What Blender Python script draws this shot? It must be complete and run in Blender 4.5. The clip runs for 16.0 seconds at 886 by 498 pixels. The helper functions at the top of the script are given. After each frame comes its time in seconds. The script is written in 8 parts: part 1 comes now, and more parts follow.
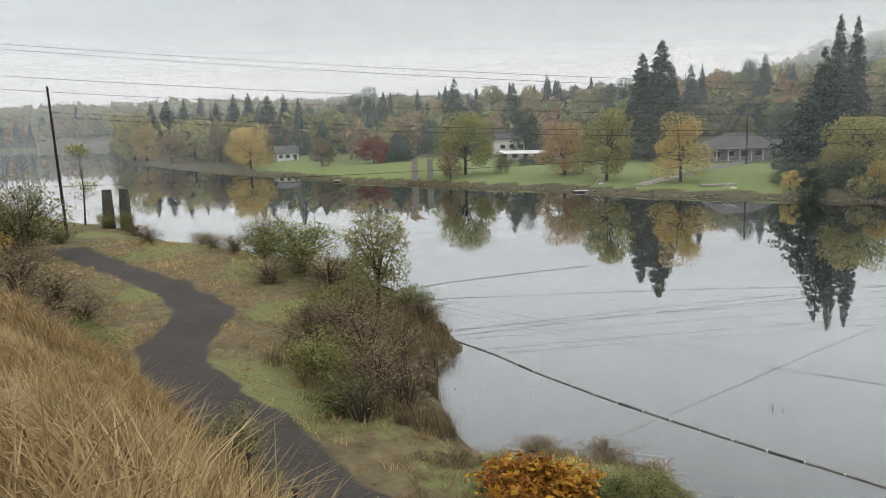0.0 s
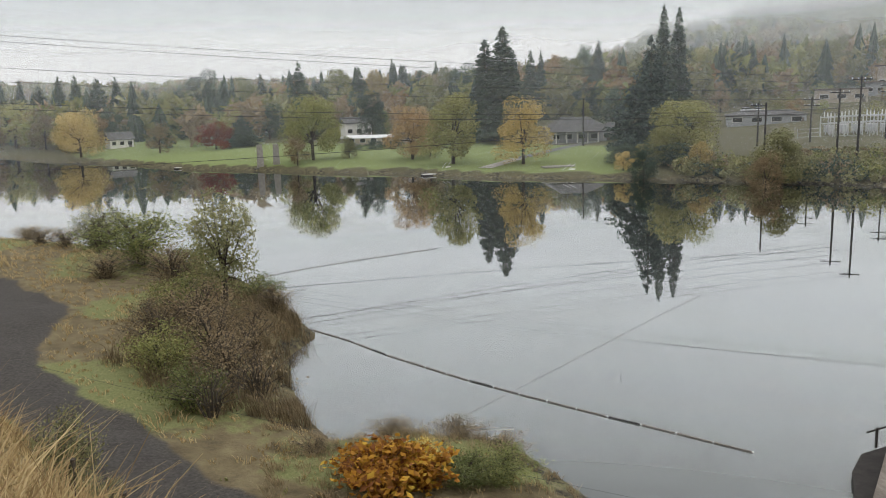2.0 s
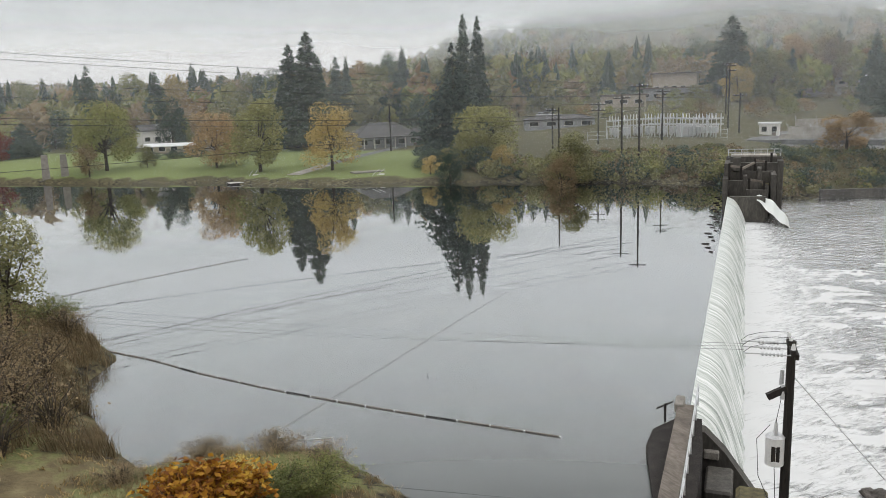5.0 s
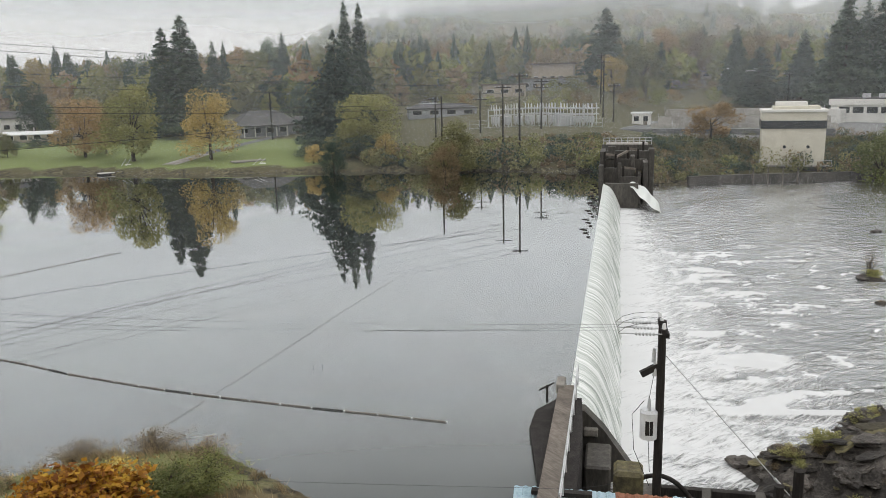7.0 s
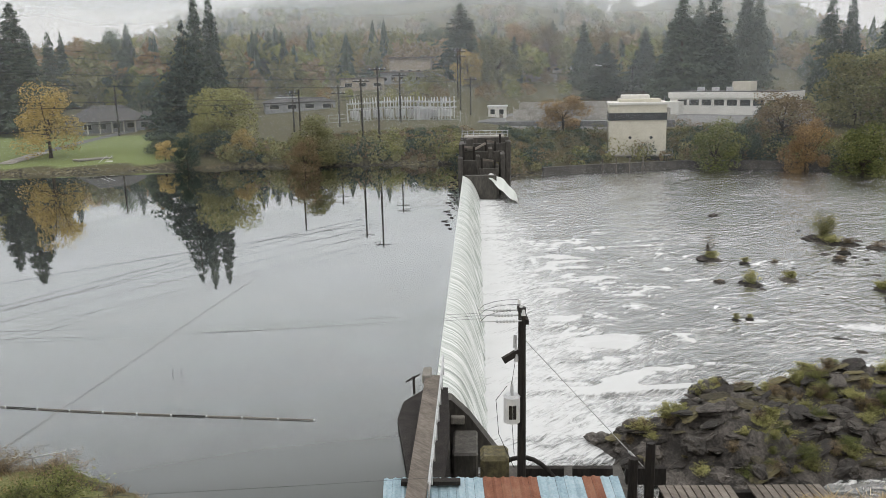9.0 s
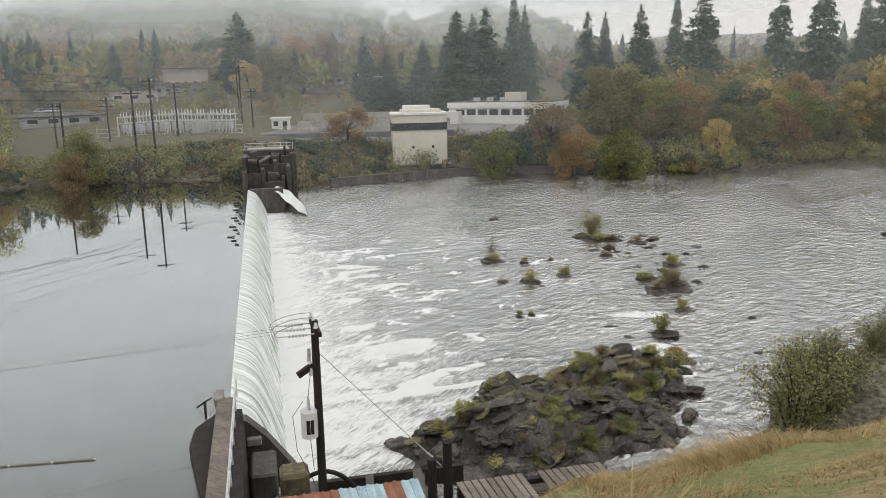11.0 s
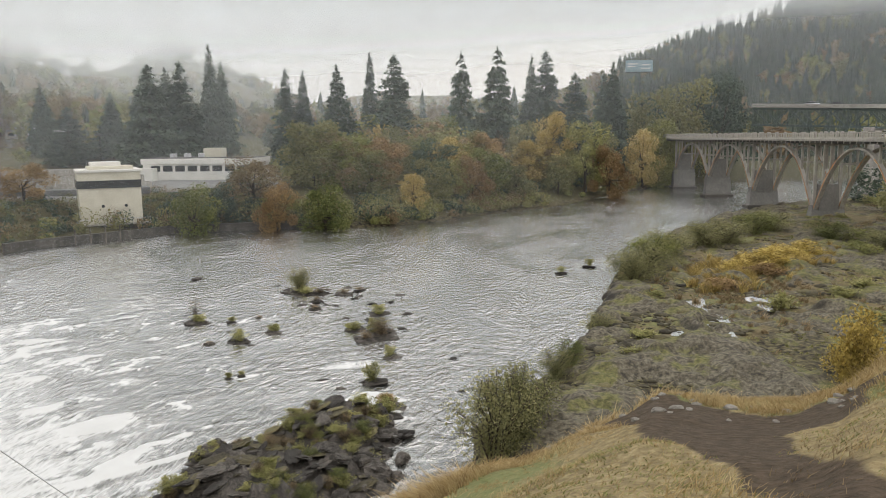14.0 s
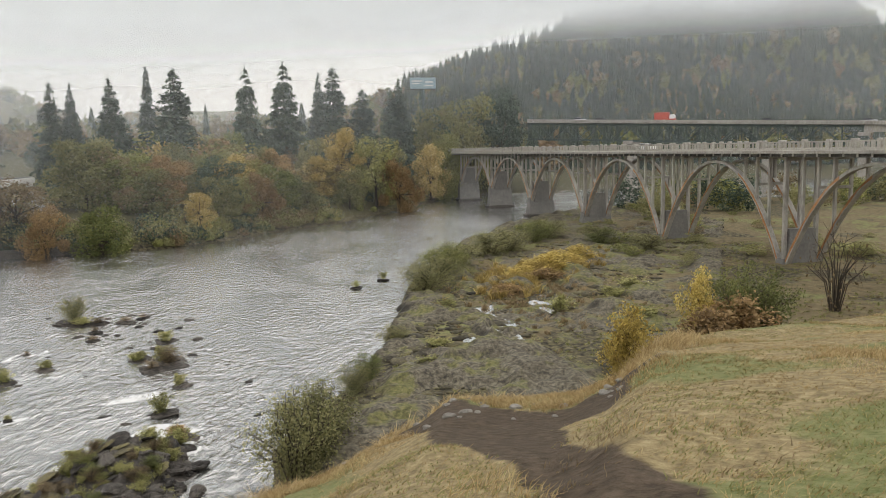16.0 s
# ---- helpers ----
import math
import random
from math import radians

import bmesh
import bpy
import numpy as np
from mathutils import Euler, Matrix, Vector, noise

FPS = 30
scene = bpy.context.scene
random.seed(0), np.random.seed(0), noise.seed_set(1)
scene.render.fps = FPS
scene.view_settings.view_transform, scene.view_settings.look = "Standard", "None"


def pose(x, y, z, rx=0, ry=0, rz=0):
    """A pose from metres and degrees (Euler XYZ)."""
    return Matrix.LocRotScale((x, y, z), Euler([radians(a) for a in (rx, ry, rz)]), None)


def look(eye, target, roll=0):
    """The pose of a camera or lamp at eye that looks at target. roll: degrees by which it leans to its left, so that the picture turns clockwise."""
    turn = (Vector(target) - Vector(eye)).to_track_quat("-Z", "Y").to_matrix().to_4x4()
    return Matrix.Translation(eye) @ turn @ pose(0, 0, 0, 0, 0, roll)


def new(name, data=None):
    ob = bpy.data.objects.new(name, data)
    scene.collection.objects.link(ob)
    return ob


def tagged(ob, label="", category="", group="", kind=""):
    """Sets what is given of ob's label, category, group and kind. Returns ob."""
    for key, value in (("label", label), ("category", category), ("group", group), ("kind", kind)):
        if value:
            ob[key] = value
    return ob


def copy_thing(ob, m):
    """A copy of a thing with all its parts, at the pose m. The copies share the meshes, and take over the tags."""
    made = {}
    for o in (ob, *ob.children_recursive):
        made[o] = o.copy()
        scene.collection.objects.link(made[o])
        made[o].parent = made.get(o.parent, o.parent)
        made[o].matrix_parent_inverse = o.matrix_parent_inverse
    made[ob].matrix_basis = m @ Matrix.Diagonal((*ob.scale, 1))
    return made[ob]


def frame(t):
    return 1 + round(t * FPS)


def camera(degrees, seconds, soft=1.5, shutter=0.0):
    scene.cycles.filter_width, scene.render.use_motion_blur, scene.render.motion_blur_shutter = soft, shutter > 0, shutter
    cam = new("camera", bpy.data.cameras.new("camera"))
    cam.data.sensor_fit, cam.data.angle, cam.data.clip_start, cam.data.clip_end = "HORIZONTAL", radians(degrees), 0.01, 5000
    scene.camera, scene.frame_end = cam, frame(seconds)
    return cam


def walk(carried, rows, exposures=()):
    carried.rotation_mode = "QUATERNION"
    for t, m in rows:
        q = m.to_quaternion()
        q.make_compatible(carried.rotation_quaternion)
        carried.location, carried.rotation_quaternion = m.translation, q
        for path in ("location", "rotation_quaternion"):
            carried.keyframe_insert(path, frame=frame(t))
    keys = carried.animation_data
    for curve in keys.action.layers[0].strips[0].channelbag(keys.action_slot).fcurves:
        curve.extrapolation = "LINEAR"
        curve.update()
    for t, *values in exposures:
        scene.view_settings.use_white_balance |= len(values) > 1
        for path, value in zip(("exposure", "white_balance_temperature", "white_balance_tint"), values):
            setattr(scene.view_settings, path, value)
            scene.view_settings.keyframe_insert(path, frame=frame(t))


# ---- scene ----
cam = camera(57.98, 16.0, soft=0.8)
# seconds, and the turn of a camera that stands on the bluff and pans
ROWS = [
    (0.0, 80.808, 1.712, -0.277),
    (0.5, 80.336, 1.739, -3.057),
    (1.0, 79.901, 1.810, -5.841),
    (1.5, 79.560, 1.754, -8.522),
    (2.0, 79.394, 1.733, -11.064),
    (2.5, 79.384, 1.797, -13.499),
    (3.0, 79.505, 1.840, -15.796),
    (3.5, 79.607, 1.887, -18.059),
    (4.0, 79.612, 1.945, -20.253),
    (6.5, 78.648, 1.409, -30.859),
    (7.0, 78.354, 1.300, -32.814),
    (7.5, 78.084, 1.219, -34.838),
    (8.0, 77.882, 1.161, -37.055),
    (10.5, 77.937, 1.290, -53.766),
    (11.0, 78.161, 1.235, -57.870),
    (11.5, 78.514, 1.132, -61.854),
    (12.0, 79.002, 0.888, -65.518),
    (12.5, 79.639, 0.732, -68.981),
    (13.0, 80.378, 0.680, -72.298),
    (13.5, 81.126, 0.666, -75.521),
    (14.0, 81.735, 0.694, -78.720),
    (14.5, 82.150, 0.755, -82.070),
    (15.0, 82.369, 0.875, -85.719),
    (15.5, 82.482, 1.061, -89.637),
    (16.0, 82.591, 1.230, -93.570),
]


def swing(rz):
    """The camera is held half a metre before the body that turns."""
    return 0.55 * math.sin(radians(-rz)) - 0.39, 0.55 * math.cos(radians(-rz)) - 0.39


walk(cam, [(t, pose(*swing(rz), 15.8, rx, ry, rz)) for t, rx, ry, rz in ROWS], [(0.0, 0.04, 6550, 10.5), (7.0, -0.05, 6600, 11), (11.0, -0.03, 6680, 11), (16.0, 0.08, 6850, 11)])

# ---------------------------------------------------------------- daylight: a low overcast
world = bpy.data.worlds.new("overcast_sky")
scene.world = world
world.use_nodes = True
wn, wl = world.node_tree.nodes, world.node_tree.links
wn.clear()


def node(nodes, kind, **values):
    made = nodes.new(kind)
    for key, value in values.items():
        if key in made.inputs:
            made.inputs[key].default_value = value
        else:
            setattr(made, key, value)
    return made


w_out, w_bg = wn.new("ShaderNodeOutputWorld"), wn.new("ShaderNodeBackground")
sky = wn.new("ShaderNodeTexSky")
sky.sky_type, sky.sun_disc, sky.sun_elevation, sky.sun_rotation = "NISHITA", False, radians(24), radians(95)
sky.dust_density = 6.0
w_co, w_sep = wn.new("ShaderNodeTexCoord"), wn.new("ShaderNodeSeparateXYZ")
w_noise = node(wn, "ShaderNodeTexNoise", Scale=1.5, Detail=3.0, Roughness=0.5)
w_map = wn.new("ShaderNodeMapping")
w_map.inputs["Scale"].default_value = (1, 1, 5)
w_cloud = wn.new("ShaderNodeValToRGB")
w_cloud.color_ramp.elements[0].position, w_cloud.color_ramp.elements[0].color = 0.32, (0.515, 0.525, 0.54, 1)
w_cloud.color_ramp.elements[1].position, w_cloud.color_ramp.elements[1].color = 0.7, (0.68, 0.675, 0.665, 1)
w_sky = node(wn, "ShaderNodeMix", data_type="RGBA")
w_sky.inputs["Factor"].default_value = 0.0025
wl.new(w_co.outputs["Generated"], w_map.inputs["Vector"])
wl.new(w_map.outputs["Vector"], w_noise.inputs["Vector"])
wl.new(w_noise.outputs["Fac"], w_cloud.inputs["Fac"])
wl.new(w_cloud.outputs["Color"], w_sky.inputs["A"])
wl.new(sky.outputs["Color"], w_sky.inputs["B"])
# an overcast sky is lighter overhead than at the skyline
w_up = node(wn, "ShaderNodeMapRange", interpolation_type="SMOOTHSTEP")
w_up.inputs["From Min"].default_value, w_up.inputs["From Max"].default_value = 0.05, 0.95
w_up.inputs["To Min"].default_value, w_up.inputs["To Max"].default_value = 1.0, 1.85
w_lift = node(wn, "ShaderNodeMix", data_type="RGBA", blend_type="MULTIPLY")
w_lift.inputs["Factor"].default_value = 1.0
wl.new(w_co.outputs["Generated"], w_sep.inputs[0])
wl.new(w_sep.outputs["Z"], w_up.inputs["Value"])
wl.new(w_sky.outputs["Result"], w_lift.inputs["A"])
wl.new(w_up.outputs["Result"], w_lift.inputs["B"])
wl.new(w_lift.outputs["Result"], w_bg.inputs["Color"])
w_bg.inputs["Strength"].default_value = 1.33
wl.new(w_bg.outputs["Background"], w_out.inputs["Surface"])
sun = new("sun", bpy.data.lights.new("sun", "SUN"))
sun.data.energy, sun.data.angle, sun.data.color = 0.6, radians(50), (1.0, 0.95, 0.88)
sun.matrix_world = look((0, 0, 300), (-260, 24, 150))
# ---------------------------------------------------------------- tools
def mesh_of(name, verts, faces, material=None, smooth_faces=False):
    me = bpy.data.meshes.new(name)
    me.from_pydata([tuple(v) for v in verts], [], [tuple(q) for q in faces])
    if material:
        me.materials.append(material)
    if smooth_faces:
        me.polygons.foreach_set("use_smooth", [True] * len(me.polygons))
    me.update()
    return me


def quick_mesh(name, verts, quads, material=None):
    """Quads (or triangles) from arrays, for large sheets and leaves."""
    verts, quads = np.asarray(verts, np.float32), np.asarray(quads, np.int32)
    me, k = bpy.data.meshes.new(name), quads.shape[1]
    me.vertices.add(len(verts))
    me.vertices.foreach_set("co", verts.ravel())
    me.loops.add(quads.size)
    me.loops.foreach_set("vertex_index", quads.ravel())
    me.polygons.add(len(quads))
    me.polygons.foreach_set("loop_start", np.arange(0, quads.size, k, dtype=np.int32))
    me.polygons.foreach_set("loop_total", np.full(len(quads), k, np.int32))
    if material:
        me.materials.append(material)
    me.update()
    me.validate()
    return me


def thing(name, label, category, at=(0, 0, 0), turn=0.0, group="", kind="", data=None):
    ob = new(name, data)
    ob.matrix_basis = pose(*at, 0, 0, turn)
    return tagged(ob, label, category, group, kind)


def part(name, shape, material, parent, label="", at=None):
    """One mesh under a thing or a part; shape: a bmesh or a mesh."""
    if isinstance(shape, bmesh.types.BMesh):
        me = bpy.data.meshes.new(name)
        shape.to_mesh(me)
        shape.free()
    else:
        me = shape
    if material and not me.materials:
        me.materials.append(material)
    ob = new(name, me)
    ob.parent = parent
    if at is not None:
        ob.matrix_basis = at
    return tagged(ob, label)


def box(sx, sy, sz, at=(0, 0, 0), bevel=0.0, bm=None, turn=None):
    """A block whose base centre is at `at`."""
    bm = bm or bmesh.new()
    m = Matrix.Translation((at[0], at[1], at[2] + sz / 2))
    if turn is not None:
        m = m @ turn
    made = bmesh.ops.create_cube(bm, size=1, matrix=m @ Matrix.Diagonal((sx, sy, sz, 1)))
    if bevel:
        edges = list({e for v in made["verts"] for e in v.link_edges})
        bmesh.ops.bevel(bm, geom=edges, offset=bevel, segments=1, affect="EDGES")
    return bm


def bar(a, b, r1, r2=None, sides=8, bm=None):
    """A round bar from a to b."""
    bm = bm or bmesh.new()
    a, b = Vector(a), Vector(b)
    m = Matrix.Translation((a + b) / 2) @ (b - a).to_track_quat("Z", "Y").to_matrix().to_4x4()
    bmesh.ops.create_cone(bm, cap_ends=True, segments=sides, radius1=r1, radius2=r1 if r2 is None else r2, depth=(b - a).length, matrix=m)
    return bm


def beam(a, b, wide, high, bm=None):
    """A square beam from a to b; wide across, high upwards."""
    bm = bm or bmesh.new()
    a, b = Vector(a), Vector(b)
    q = (b - a).to_track_quat("Y", "Z").to_matrix().to_4x4()
    bmesh.ops.create_cube(bm, size=1, matrix=Matrix.Translation((a + b) / 2) @ q @ Matrix.Diagonal((wide, (b - a).length, high, 1)))
    return bm


def tube(points, radius, sides=5):
    """A thin bent tube as mesh data, for wires, rails and twigs."""
    pts = [Vector(q) for q in points]
    verts, quads = [], []
    for i, q in enumerate(pts):
        along = (pts[min(i + 1, len(pts) - 1)] - pts[max(i - 1, 0)]).normalized()
        side = along.cross(Vector((0.13, 0.21, 0.97))).normalized()
        other = along.cross(side)
        r = radius[i] if isinstance(radius, (list, tuple)) else radius
        for k in range(sides):
            a = 2 * math.pi * k / sides
            verts.append(q + (side * math.cos(a) + other * math.sin(a)) * r)
    for i in range(len(pts) - 1):
        for k in range(sides):
            quads.append((i * sides + k, i * sides + (k + 1) % sides, (i + 1) * sides + (k + 1) % sides, (i + 1) * sides + k))
    return verts, quads


def tubes(lines, sides=5):
    """Several tubes in one mesh: rows of (points, radius)."""
    verts, quads = [], []
    for pts, r in lines:
        v, q = tube(pts, r, sides)
        quads += [tuple(k + len(verts) for k in f) for f in q]
        verts += v
    return verts, quads


# ---------------------------------------------------------------- materials
def surface(name, colours, scale=1.0, rough=0.85, metal=0.0, bump=0.3, detail=6.0, stretch=(1, 1, 1), spread=0.0, leaf=False, fine=8.0, spec=0.3):
    """A procedural surface: two scales of noise through a ramp, with relief. spread: how far pieces differ from one another."""
    if name.endswith(("leaves", "needles")):
        colours = [tuple(v * 1.2 for v in c) for c in colours]
    mat = bpy.data.materials.new(name)
    mat.use_nodes = True
    nodes, links = mat.node_tree.nodes, mat.node_tree.links
    bsdf = nodes["Principled BSDF"]
    co, mapping = nodes.new("ShaderNodeTexCoord"), nodes.new("ShaderNodeMapping")
    mapping.inputs["Scale"].default_value = stretch
    links.new(co.outputs["Object"], mapping.inputs["Vector"])
    big = node(nodes, "ShaderNodeTexNoise", Scale=scale, Detail=detail, Roughness=0.6)
    small = node(nodes, "ShaderNodeTexNoise", Scale=scale * fine, Detail=4.0, Roughness=0.65)
    for n in (big, small):
        links.new(mapping.outputs["Vector"], n.inputs["Vector"])
    mix = node(nodes, "ShaderNodeMath", operation="MULTIPLY_ADD")
    links.new(small.outputs["Fac"], mix.inputs[0])
    mix.inputs[1].default_value = 0.45
    less = node(nodes, "ShaderNodeMath", operation="MULTIPLY")
    less.inputs[1].default_value = 0.55
    links.new(big.outputs["Fac"], less.inputs[0])
    links.new(less.outputs[0], mix.inputs[2])
    value = mix.outputs[0]
    if spread:
        geo, obj = nodes.new("ShaderNodeNewGeometry"), nodes.new("ShaderNodeObjectInfo")
        both = node(nodes, "ShaderNodeMath", operation="ADD")
        links.new(geo.outputs["Random Per Island"], both.inputs[0])
        links.new(obj.outputs["Random"], both.inputs[1])
        centred = node(nodes, "ShaderNodeMath", operation="MULTIPLY_ADD")
        centred.inputs[1].default_value, centred.inputs[2].default_value = spread / 2, -spread / 2
        links.new(both.outputs[0], centred.inputs[0])
        total = node(nodes, "ShaderNodeMath", operation="ADD")
        links.new(value, total.inputs[0])
        links.new(centred.outputs[0], total.inputs[1])
        value = total.outputs[0]
    ramp = nodes.new("ShaderNodeValToRGB")
    ends = ramp.color_ramp.elements
    while len(ends) < len(colours):
        ends.new(0.5)
    for i, c in enumerate(colours):
        ends[i].position, ends[i].color = 0.28 + 0.44 * i / max(1, len(colours) - 1), (*c, 1)
    links.new(value, ramp.inputs["Fac"])
    links.new(ramp.outputs["Color"], bsdf.inputs["Base Color"])
    bsdf.inputs["Roughness"].default_value, bsdf.inputs["Metallic"].default_value = rough, metal
    bsdf.inputs["Specular IOR Level"].default_value = spec
    if bump:
        rel = node(nodes, "ShaderNodeBump", Strength=bump, Distance=0.05)
        links.new(small.outputs["Fac"], rel.inputs["Height"])
        links.new(rel.outputs["Normal"], bsdf.inputs["Normal"])
    if leaf:
        thin, both = nodes.new("ShaderNodeBsdfTranslucent"), nodes.new("ShaderNodeMixShader")
        both.inputs["Fac"].default_value = 0.3
        links.new(ramp.outputs["Color"], thin.inputs["Color"])
        links.new(bsdf.outputs["BSDF"], both.inputs[1])
        links.new(thin.outputs["BSDF"], both.inputs[2])
        links.new(both.outputs["Shader"], nodes["Material Output"].inputs["Surface"])
    return mat


